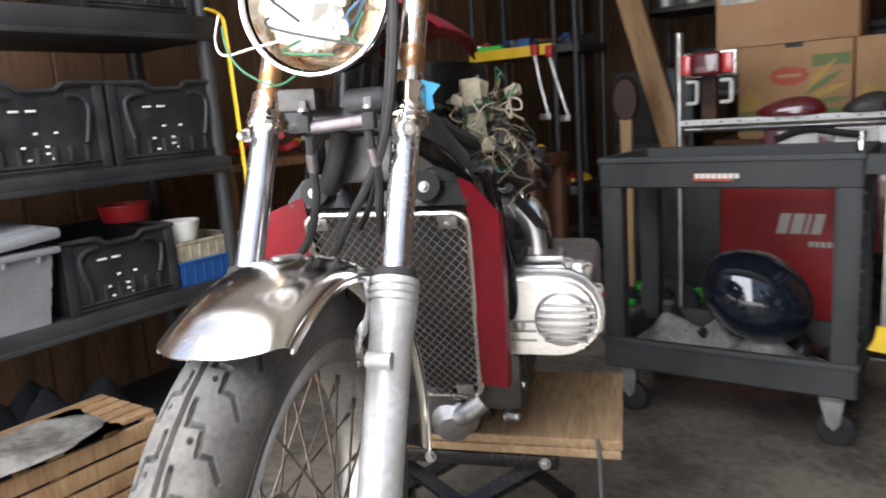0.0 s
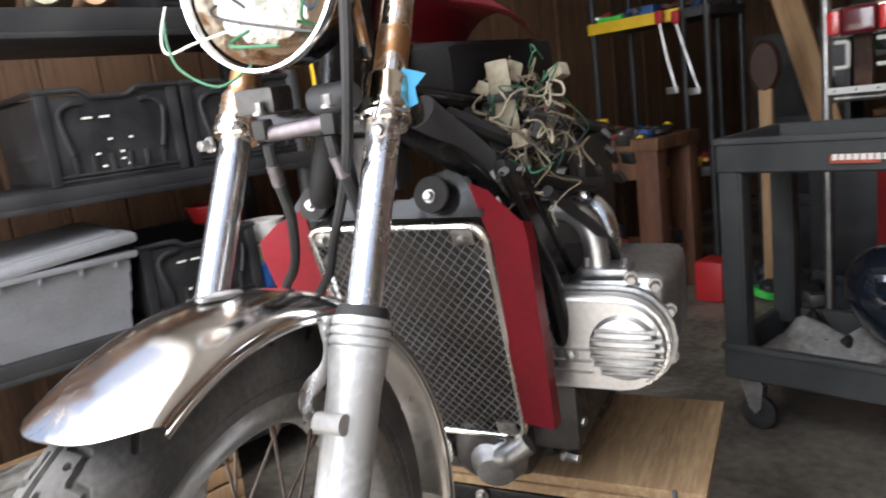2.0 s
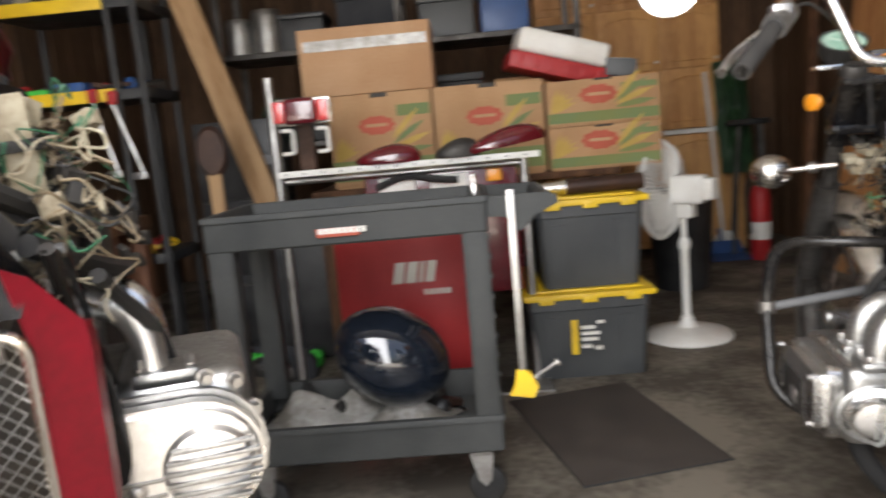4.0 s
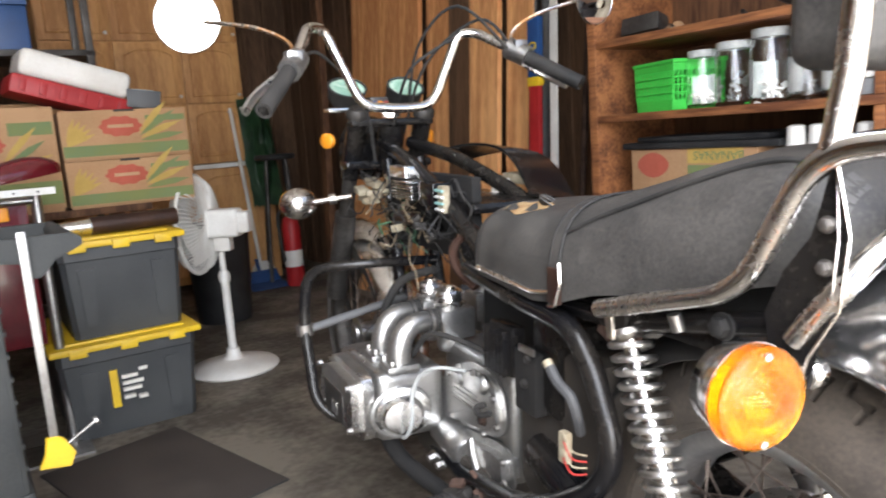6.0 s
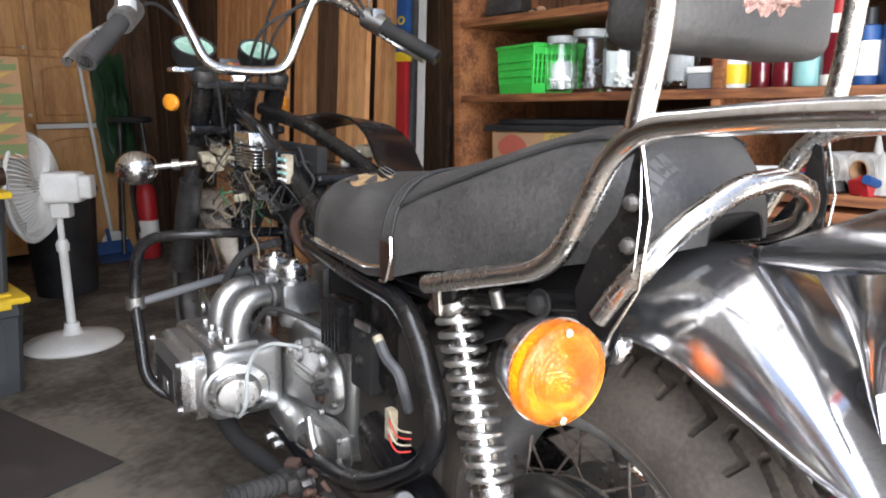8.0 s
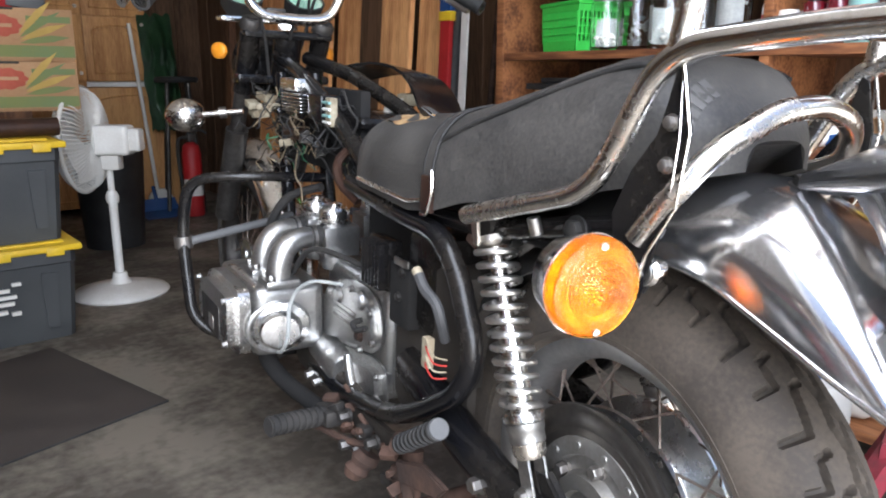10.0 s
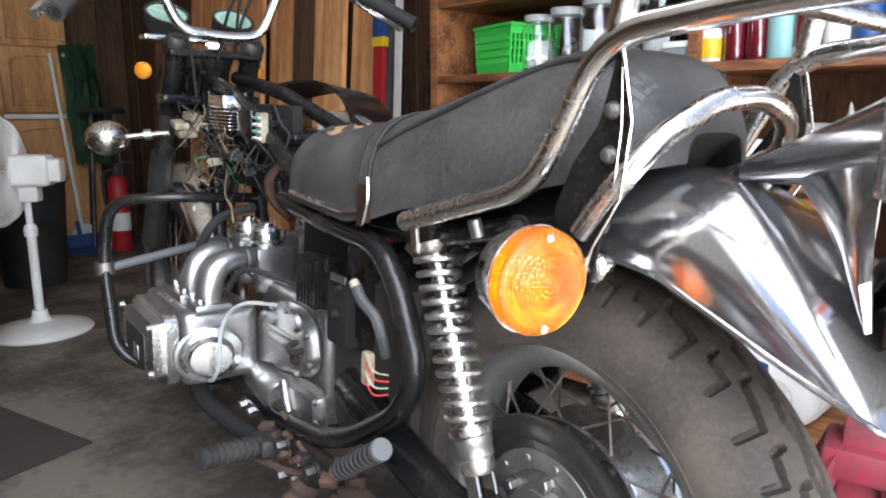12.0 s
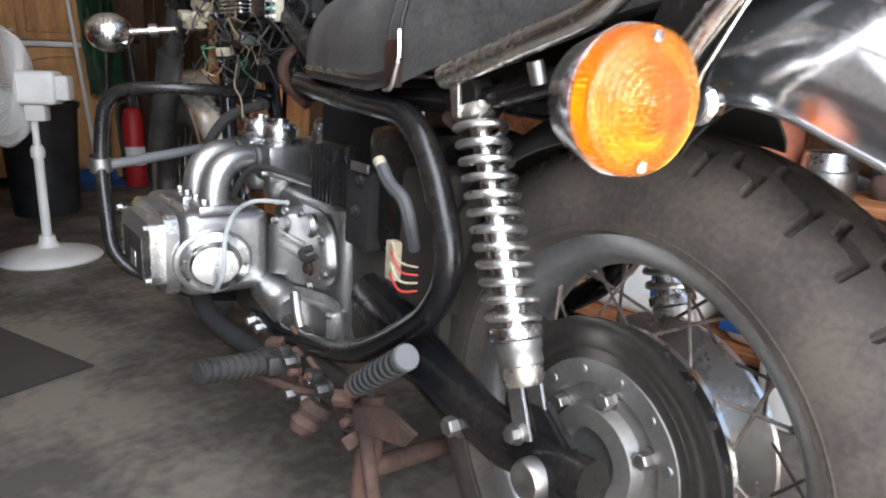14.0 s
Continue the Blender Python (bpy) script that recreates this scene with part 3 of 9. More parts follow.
def helmet(m):
    h = thing("helmet", "glossy black motorcycle helmet lying on its side in the cart", "helmet", m)
    bm = bmesh.new()
    bmesh.ops.create_uvsphere(bm, u_segments=36, v_segments=24, radius=0.137)
    for v in bm.verts:
        v.co.x *= 1.16
        v.co.z *= 0.95
        if v.co.z < -0.06:
            v.co.z = -0.06 + (v.co.z + 0.06) * 0.35
    part("shell", bm, HELMET, h)
    part("trim", tube([(0.146 * math.cos(a) * 0.9, 0.131 * math.sin(a) * 0.9, -0.062) for a in [i * math.pi / 16 for i in range(32)]], 0.008, 8, True), RUBBER, h)
    vis = sheet([[(0.149 * math.cos(a) * math.cos(b), 0.134 * math.sin(a) * math.cos(b), 0.127 * math.sin(b)) for a in [(-55 + 110 * i / 14) * math.pi / 180 for i in range(15)]] for b in [(-22 + 48 * j / 6) * math.pi / 180 for j in range(7)]], 0.002)
    part("visor", vis, DARKGLASS, h, "dark glossy visor")
    return h


HELMET = mat("helmet_gloss", (0.006, 0.008, 0.012), (0.010, 0.014, 0.022), 0.08, 0, 3, 40, 0.02, 0.001, coat=1.0)
DARKGLASS = mat("visor_dark", (0.012, 0.016, 0.022), (0.02, 0.024, 0.03), 0.05, 0, 3, 40, 0.02, 0.001, coat=1.0)
helmet(CART @ pose(0.455, 0.20, 0.405, 52, 34, 12) @ Matrix.Diagonal((1.16, 1.06, 1.06, 1)))


def crumpled(name, label, category, m, rx, ry, h, material, seed, peaks=7):
    """A crumpled bag or cloth: a folded skin over a low heap."""
    rnd = random.Random(seed)
    ps = [(rnd.uniform(-0.8, 0.8), rnd.uniform(-0.8, 0.8), rnd.uniform(0.35, 1.0)) for _ in range(peaks)]
    n = 26
    bm = bmesh.new()
    g = []
    for i in range(n):
        row = []
        for j in range(n):
            a, b = -1 + 2 * i / (n - 1), -1 + 2 * j / (n - 1)
            r = math.hypot(a, b)
            z = max(max(0, w - 1.5 * math.hypot(a - x, b - y)) for x, y, w in ps) * max(0, 1 - r ** 4)
            z += 0.08 * noise.noise((a * 5 + seed, b * 5, 1.0)) * (1 - min(1, r))
            row.append(bm.verts.new((a * rx * (1 + 0.12 * noise.noise((b * 3, a * 3, seed))), b * ry * (1 + 0.12 * noise.noise((a * 3, b * 3, seed))), max(0.002, z * h + 0.006 if r < 1 else 0.003))))
        g.append(row)
    for i in range(n - 1):
        for j in range(n - 1):
            bm.faces.new((g[i][j], g[i + 1][j], g[i + 1][j + 1], g[i][j + 1]))
    bmesh.ops.solidify(bm, geom=bm.faces[:], thickness=-0.002)
    return solid(name, bm, material, label, category, m, angle=25)


crumpled("plastic_bag", "crumpled translucent plastic bag in the cart's lower tray", "bag", CART @ pose(0.33, 0.18, 0.192), 0.31, 0.17, 0.155, SILVERFILM, 3)
crumpled("dark_cloth", "dark crumpled cloth in the cart's lower tray", "cloth", CART @ pose(0.18, 0.26, 0.192), 0.15, 0.12, 0.22, RUBBER, 8)
bar = thing("bar_clamp", "steel bar clamp with yellow jaws hanging on the cart", "clamp", CART @ pose(0.822, -0.02, 0.155))
part("bar", box(0.0, 0, 0.20, 0.018, 0.006, 0.74, 0.001), STEEL, bar)
part("fixed_jaw", prism([(-0.03, 0.18), (0.035, 0.17), (0.05, 0.2), (0.03, 0.24), (0.015, 0.25), (-0.008, 0.25), (-0.015, 0.21)], 0.022, pose(0, 0.014, 0, 90), 0.004), YELLOW, bar)
part("screw", rod((0.02, 0.003, 0.215), (0.10, 0.003, 0.262), 0.004), STEEL, bar)
part("pad", lathe([(0, 0), (0.012, 0), (0.012, 0.008), (0, 0.008)], 14, axis((0.10, 0.003, 0.262), (1, 0, 0.5))), STEEL, bar)


# ---------- boxes and bits in front of the back wall ----------
def table(name, label, m, w, d, h):
    t = thing(name, label, "table", m)
    part("tabletop", box(0, 0, h - 0.03, w, d, h, 0.003), OLDWOOD, t)
    for x in (0.02, w - 0.08):
        for y in (0.02, d - 0.08):
            part("leg", box(x, y, 0, x + 0.06, y + 0.06, h - 0.03, 0.003), OLDWOOD, t)
    return t


table("low_table", "dark wooden table loaded with cartons", G @ pose(-0.80, 3.88, 0), 1.42, 0.62, 0.84)


def fruit_carton(label, m, w, d, h, seed=0):
    """A fruit carton: lid telescoped over the body, printed with a red oval, leaves and a green band."""
    c = thing("carton", label, "carton", m, "fruit cartons")
    part("body", box(0.006, 0.006, 0, w - 0.006, d - 0.006, h * 0.5, 0.002), CARD, c)
    lid = box(0, 0, h * 0.02 + 0.003, w, d, h, 0.003)
    part("lid", lid, CARD, c)
    part("slot", box(w * 0.42, -0.001, h * 0.955, w * 0.58, 0.01, h + 0.001, 0.002), DARKGAP, c)
    oval = prism([(0.082 * math.cos(a) * (1 + 0.06 * math.cos(10 * a)), 0.042 * math.sin(a) * (1 + 0.06 * math.cos(10 * a))) for a in [i * math.pi / 40 for i in range(80)]], 0.0012, Matrix.Translation((w * 0.46, -0.0002, h * 0.66)) @ pose(0, 0, 0, 90))
    part("oval_mark", oval, PRINTRED, c)
    part("oval_bar", box(w * 0.46 - 0.05, -0.0022, h * 0.66 - 0.006, w * 0.46 + 0.05, -0.0012, h * 0.66 + 0.008), CARDTAN, c)
    part("print_band", box(w * 0.66, -0.0012, h * 0.74, w * 0.98, -0.0002, h * 0.86), PAINTGREEN, c)
    part("print_band", box(0.004, -0.0012, h * 0.08, w - 0.004, -0.0002, h * 0.3), PAINTGREEN, c)
    for i in range(5):
        a = 0.5 + i * 0.27
        leaf = [(0, 0), (0.03, 0.010), (0.075, 0.012), (0.12, 0.0), (0.075, -0.008), (0.03, -0.006)]
        part("leaf_print", prism(leaf, 0.0008, Matrix.Translation((w * 0.04, -0.0012 - 0.0003 * i, h * 0.3)) @ pose(0, 0, 0, 90) @ pose(0, 0, 0, 0, 0, math.degrees(a) * 0.8)), PRINTYEL, c)
    for i in range(4):
        leaf = [(0, 0), (0.05, 0.014), (0.12, 0.016), (0.19, 0.0), (0.12, -0.010), (0.05, -0.008)]
        part("leaf_print", prism(leaf, 0.0008, Matrix.Translation((w * 0.60, -0.0016 - 0.0003 * i, h * (0.34 + 0.05 * i))) @ pose(0, 0, 0, 90) @ pose(0, 0, 0, 0, 0, 8 + 13 * i)), PRINTYEL if i % 2 else PAINTGREEN, c)
    return c


fruit_carton("brown fruit carton with a red oval print on a table", G @ pose(-0.69, 3.90, 0.84), 0.475, 0.38, 0.425)
fruit_carton("brown fruit carton with a red oval print beside another", G @ pose(-0.205, 3.90, 0.84), 0.495, 0.38, 0.425)
fruit_carton("brown fruit carton at the bottom of a stack", G @ pose(0.305, 3.89, 0.84, 0, 0, -2), 0.50, 0.38, 0.195)
fruit_carton("brown fruit carton on top of a stack", G @ pose(0.305, 3.90, 1.037, 0, 0, -2), 0.505, 0.38, 0.205)
ship = thing("shipping_box", "plain brown taped shipping box on the fruit cartons", "box", G @ pose(-0.795, 3.91, 1.268) @ Matrix.Scale(1.06, 4))
part("carton_body", box(0, 0, 0, 0.565, 0.4, 0.285, 0.004), CARDTAN, ship)
part("tape", box(0.02, -0.002, 0.19, 0.55, 0.002, 0.235), SILVERFILM, ship, "clear glossy packing tape")
part("flap_seam", box(0.0, 0.198, 0.284, 0.565, 0.204, 0.287), CARD, ship)

tb = thing("tool_box", "red and translucent plastic tool box lying tilted on cartons", "tool box", G @ pose(0.15, 3.96, 1.335, 0, 16, 4) @ Matrix.Scale(1.08, 4))
base = box(0, 0, 0, 0.44, 0.26, 0.075, 0.015)
for i in range(6):
    bm_add(base, box(0.03 + i * 0.07, -0.006, 0.015, 0.055 + i * 0.07, 0.004, 0.06, 0.004))
part("base", base, REDPL, tb)
part("lid", box(0.02, 0.01, 0.077, 0.42, 0.25, 0.18, 0.03, 3), WHITEPL, tb, "milky translucent lid")


def tail_lamp(m):
    t = thing("tail_lamp", "loose red motorcycle tail lamp with chrome bracket", "tail lamp", m)
    part("lens", box(-0.062, -0.028, -0.05, 0.062, 0.03, 0.05, 0.018, 3), DARKRED, t, "dark red middle lens")
    for x in (-0.085, 0.085):
        part("side_lens", box(x - 0.021, -0.015, -0.042, x + 0.021, 0.03, 0.042, 0.008, 2), REDLENS, t, "bright red side lens")
    part("reflector", box(-0.095, 0.034, -0.045, 0.095, 0.06, 0.045, 0.01), ALUBRIGHT, t)
    part("housing", box(-0.11, 0.035, -0.055, 0.11, 0.10, 0.055, 0.015), CHROME, t)
    for x in (-0.07, 0.07):
        part("bracket", tube(rounded([(x - 0.02, 0.02, -0.07), (x + 0.025, 0.02, -0.07), (x + 0.025, 0.02, -0.16), (x - 0.02, 0.02, -0.16)], 0.012), 0.008, 8), WHITEPL, t, "white hook-shaped bracket")
    part("mount", box(-0.03, 0.03, -0.245, 0.03, 0.07, -0.05, 0.005), RUST, t)
    return t


tail_lamp(G @ pose(-0.705, 3.40, 1.19))
lv = thing("shelf_rail", "white slotted metal rail with lamps and fairing bits resting on it", "rail", G @ pose(-0.815, 3.38, 0.937))
part("rail", box(0, 0, 0, 1.02, 0.03, 0.024, 0.002), WHITEPL, lv)
for i in range(14):
    part("hole", lathe([(0, 0), (0.004, 0), (0.004, 0.001), (0, 0.001)], 10, axis((0.03 + i * 0.072, -0.0002, 0.012), (0, -1, 0))), DARKGAP, lv)
stand = thing("hand_truck", "grey metal hand truck standing upright", "hand truck", G @ pose(-0.83, 3.44, 0))
part("upright", rod((0, 0, 0.0), (0, 0, 1.33), 0.018), ALU, stand)
part("upright", rod((0.98, 0.05, 0.0), (0.98, 0.05, 0.936), 0.018), ALU, stand)
part("crossbar", rod((0, 0.03, 0.917), (0.98, 0.05, 0.917), 0.014), ALU, stand)
part("toe_plate", box(-0.05, -0.1, 0, 1.03, 0.1, 0.008), STEEL, stand)


# ---------- totes, fan, mat ----------
def tote(label, m, w, d, h, mark):
    t = thing("tote", label, "tote", m, "totes")
    k = 0.9
    rows = [[(w / 2 + (x - w / 2) * f, d / 2 + (y - d / 2) * f, z) for x, y in ((0.02, 0), (w - 0.02, 0), (w, 0.02), (w, d - 0.02), (w - 0.02, d), (0.02, d), (0, d - 0.02), (0, 0.02))] for z, f in ((0, k), (0.02, k + 0.01), (h - 0.05, 0.985), (h - 0.045, 1.0), (h, 1.0))]
    body = sheet(rows, 0, True)
    bmesh.ops.contextual_create(body, geom=[e for e in body.edges if e.is_boundary and all(v.co.z < 0.001 for v in e.verts)])
    part("body", body, TOTEGREY, t, angle=30)
    for x in (0.2, 0.8):
        part("rib", prism([(-0.02, 0.03), (0.02, 0.03), (0.03, h * 0.72), (-0.03, h * 0.72)], 0.008, Matrix.Translation((x * w, 0.02, 0.02)) @ pose(0, 0, 0, 93.5), 0.002), TOTEGREY, t)
    lid = box(-0.02, -0.02, h, w + 0.02, d + 0.02, h + 0.025, 0.008)
    bm_add(lid, box(0.03, 0.03, h + 0.02, w - 0.03, d - 0.03, h + 0.034, 0.008))
    for x in (0.15, 0.5, 0.85):
        bm_add(lid, box(x * w - 0.03, -0.03, h - 0.012, x * w + 0.03, -0.01, h + 0.02, 0.004))
    part("lid", lid, YELLOW, t, "yellow snap-on lid")
    if mark:
        lab = part("label", box(0.17, -0.001, 0.11, 0.197, 0.0245, 0.255), YELLOW, t, "yellow label with white bars")
        for i, (x, z, l) in enumerate(((0.212, 0.215, 0.055), (0.212, 0.19, 0.075), (0.212, 0.165, 0.065), (0.212, 0.135, 0.04), (0.275, 0.235, 0.03), (0.265, 0.125, 0.03))):
            part("print_bar", box(x, -0.0015, z, x + l, 0.024, z + 0.012), PAPER, lab)
    return t


tote("dark grey tote with yellow lid, bottom of a stack", G @ pose(0.125, 3.45, 0), 0.50, 0.65, 0.345, True)
tote("dark grey tote with a yellow lid on top of another", G @ pose(0.185, 3.47, 0.380), 0.43, 0.60, 0.345, False)


def pedestal_fan(m, turn):
    f = thing("pedestal_fan", "white plastic pedestal fan seen from behind", "fan", m)
    part("base", lathe([(0, 0.0), (0.205, 0.0), (0.21, 0.008), (0.20, 0.02), (0.12, 0.04), (0.05, 0.052), (0.035, 0.07), (0.03, 0.10), (0, 0.10)], 48), WHITEPL, f)
    part("lower_pole", rod((0, 0, 0.09), (0, 0, 0.44), 0.019, 20), WHITEPL, f)
    part("collar", lathe([(0, 0), (0.026, 0), (0.028, 0.03), (0.02, 0.05), (0, 0.05)], 20, pose(0, 0, 0.425)), WHITEPL, f)
    part("upper_pole", rod((0, 0, 0.46), (0, 0, 0.62), 0.014, 16), WHITEPL, f)
    h = pose(0, 0, 0.705, 0, 0, turn) @ Matrix.Scale(1.1, 4)           # the head: x is the way it blows
    motor = box(-0.10, -0.05, -0.06, 0.045, 0.05, 0.06, 0.02, 3)
    bm_add(motor, box(-0.14, -0.035, -0.045, -0.09, 0.035, 0.045, 0.012, 3))
    bm_add(motor, box(-0.05, -0.03, -0.12, 0.02, 0.03, -0.05, 0.01))
    part("motor_housing", motor, WHITEPL, f, "", h)
    cage = part("guard", tube([(0.092, 0.21 * math.cos(a), 0.21 * math.sin(a)) for a in [i * math.pi / 24 for i in range(48)]], 0.008, 8, True), WHITEPL, f, "white wire guard", h)
    wires = bmesh.new()
    for i in range(72):
        a = i * math.pi / 36
        for s in (-1, 1):
            pts = [(0.092 + s * dx, r * math.cos(a), r * math.sin(a)) for r, dx in ((0.21, 0.0), (0.19, 0.035), (0.14, 0.055), (0.06, 0.06))]
            bm_add(wires, tube(pts, 0.0022, 4, caps=False))
    tagged(part("wire_cage", wires, WHITEPL, cage), kind="stuff")
    for s in (-1, 1):
        part("guard_hub", lathe([(0, -0.004), (0.062, -0.004), (0.062, 0.004), (0, 0.004)], 28, axis((0.092 + s * 0.06, 0, 0), (1, 0, 0))), WHITEPL, cage)
    for k in range(3):
        a0 = k * 2.094
        rows = [[(0.092 + 0.02 * (t - 0.5) * 2, r * math.cos(a0 + (t - 0.5) * 1.5), r * math.sin(a0 + (t - 0.5) * 1.5)) for t in [j / 6 for j in range(7)]] for r in (0.03, 0.08, 0.13, 0.175)]
        part("blade", sheet(rows, 0.002), WHITEPL, f, "", h)
    return f


pedestal_fan(G @ pose(0.912, 3.95, 0), 143)
matm = thing("floor_mat", "dark brown floor mat on the concrete", "mat", G @ pose(0.186, 2.535, 0.0, 0, 0, 13.3))
part("rubber_sheet", box(0, 0, 0, 0.48, 0.735, 0.008, 0.003), MATBROWN, matm)
part("edge_binding", tube([(0, 0, 0.004), (0.48, 0, 0.004), (0.48, 0.735, 0.004), (0, 0.735, 0.004)], 0.004, 6, True), RUBBER, matm)


# ---------- cabinets, boards and bookcase at the right ----------
def arched_door(w, h):
    """A raised-panel door with an arched panel."""
    bm = box(0, -0.02, 0, w, 0, h, 0.004)
    pan = [(0.055, 0.05), (w - 0.055, 0.05), (w - 0.055, h - 0.1)] + [(w / 2 + (w / 2 - 0.055) * math.cos(a), h - 0.1 + 0.05 * math.sin(a)) for a in [i * math.pi / 12 for i in range(1, 12)]] + [(0.055, h - 0.1)]
    bm_add(bm, tube([(x, -0.021, y) for x, y in pan], 0.0105, 6, True))
    inner = [(0.5 * w + (x - 0.5 * w) * 0.84, 0.5 * h + (y - 0.5 * h) * 0.86) for x, y in pan]
    bm_add(bm, prism(inner, 0.008, Matrix.Translation((0, -0.019, 0)) @ pose(0, 0, 0, 90), 0.004))
    return bm


def oak_cabinet(name, label, m, w, d, h, z0, cols, rows):
    c = thing(name, label, "cabinet", m, "oak cabinets")
    part("body", box(0, 0, z0, w, d, z0 + h, 0.002), OAK, c)
    for i in range(cols):
        for j in range(rows):
            dw, dh = w / cols - 0.012, h / rows - 0.012
            door = part("door", arched_door(dw, dh), OAK, c, "", pose(i * w / cols + 0.006, -0.002, z0 + j * h / rows + 0.006))
            part("knob", lathe([(0, 0), (0.006, 0), (0.006, 0.012), (0.013, 0.018), (0.01, 0.026), (0, 0.027)], 16, axis((dw - 0.03, -0.02, dh - 0.04 if j == 0 else 0.05), (0, -1, 0))), ALUBRIGHT, door, "small metal knob")
    return c


oak_cabinet("oak_cabinet", "tall oak cabinet with arched raised-panel doors", G @ pose(0.50, 6.05, 0), 0.90, 0.5, 2.2, 0.06, 2, 5)
oak_cabinet("oak_cabinet", "oak cabinet with arched raised-panel doors above a counter", G @ pose(1.405, 6.07, 0), 0.43, 0.45, 1.32, 0.94, 1, 3)
oak_cabinet("oak_cabinet", "oak base cabinet under a white counter edge", G @ pose(1.405, 6.09, 0), 0.60, 0.48, 0.90, 0.0, 1, 1)
solid("countertop", box(1.402, 6.055, 0.903, 2.02, 6.57, 0.936, 0.004), WHITEPL, "white-edged countertop on the oak base cabinet", "countertop", G)


def leaning_board(name, label, m, w, t, h, material, lean=4.0):
    return solid(name, box(-w / 2, -t / 2, 0, w / 2, t / 2, h, 0.003, 1), material, label, "board", m @ pose(0, 0, 0, lean), group="boards against the wall")


for i, (v, w, mt, h) in enumerate(((4.92, 0.40, CEDAR, 2.35), (4.60, 0.25, CEDAR, 2.3), (4.32, 0.24, CEDAR, 2.45), (4.06, 0.23, CEDAR, 2.4), (3.82, 0.20, PLYWALL, 2.45), (3.58, 0.24, CEDAR, 2.3), (3.34, 0.20, CEDAR, 2.4))):
    leaning_board("plank", "rough-sawn cedar plank leaning on the wall", G @ pose(2.19 - 0.02 * (i % 3), v, 0, 0, 0, -90), w, 0.03, h, mt, -4.5)
leaning_board("white_strip", "white metal strip leaning by the shelves", G @ pose(2.11, 2.985, 0, 0, 0, -90), 0.045, 0.012, 2.0, WHITEPL, -3)
lvl = thing("spirit_level", "red and yellow spirit level leaning by the shelves", "level", G @ pose(2.08, 3.07, 0.06, 0, 0, -90) @ pose(0, 0, 0, -3) @ Matrix.Diagonal((1.3, 1, 1.03, 1)))
part("beam", box(-0.025, -0.012, 0, 0.025, 0.012, 1.14, 0.003), REDPL, lvl)
part("end_section", box(-0.028, -0.015, 1.14, 0.028, 0.015, 1.42, 0.003), BLUEPL, lvl)
part("collar", box(-0.03, -0.017, 1.13, 0.03, 0.017, 1.17, 0.003), YELLOW, lvl)
part("vial_ring", lathe([(0.011, -0.018), (0.018, -0.018), (0.018, 0.018), (0.011, 0.018)], 18, axis((0, 0, 1.3), (0, 1, 0))), YELLOW, lvl)
for dv, mt, h, r in ((2.60, GREY, 1.6, 0.022), (2.66, DARKSTEEL, 1.7, 0.018), (2.40, RUST, 1.45, 0.012), (2.34, OLDWOOD, 1.5, 0.014)):
    solid("pole", rod((2.16, 0.53 + 1.267 * (dv - 0.53), 0), (2.36, 0.56 + 1.267 * (dv - 0.53), h * 1.15), r * 1.2), mt, "long pole leaning in the corner by the shelves", "pole", G, "leaning poles")


def bookcase(m, length, depth, zs, height):
    """x along its front (towards the door), y back."""
    b = thing("bookcase", "reddish-brown wooden shelf unit crowded with jars and cans", "shelf", m)
    for x in (0, length - 0.03):
        part("side", box(x, 0, 0.197, x + 0.03, depth, height, 0.002), BOOKWOOD, b)
    for z in zs:
        part("shelf_board", box(0.03, 0.002, z - 0.022, length - 0.03, depth, z, 0.002), BOOKWOOD, b)
    for k in (1, 2, 3):
        part("divider", box(0.828, 0.006, zs[k], 0.85, depth, zs[k + 1] - 0.022, 0.002), BOOKWOOD, b)
    part("shelf_board", box(0.852, 0.002, zs[2] + 0.014, length - 0.03, depth, zs[2] + 0.036, 0.002), BOOKWOOD, b)
    part("back", box(0.0, depth, 0.197, length, depth + 0.012, height), OLDWOOD, b)
    return b


BK = G @ pose(1.88, 2.485, -0.234, 0, 0, -90) @ Matrix.Scale(1.196, 4)
bookcase(BK, 1.44, 0.36, (0.28, 0.64, 0.835, 1.088, 1.305, 1.65), 2.0)


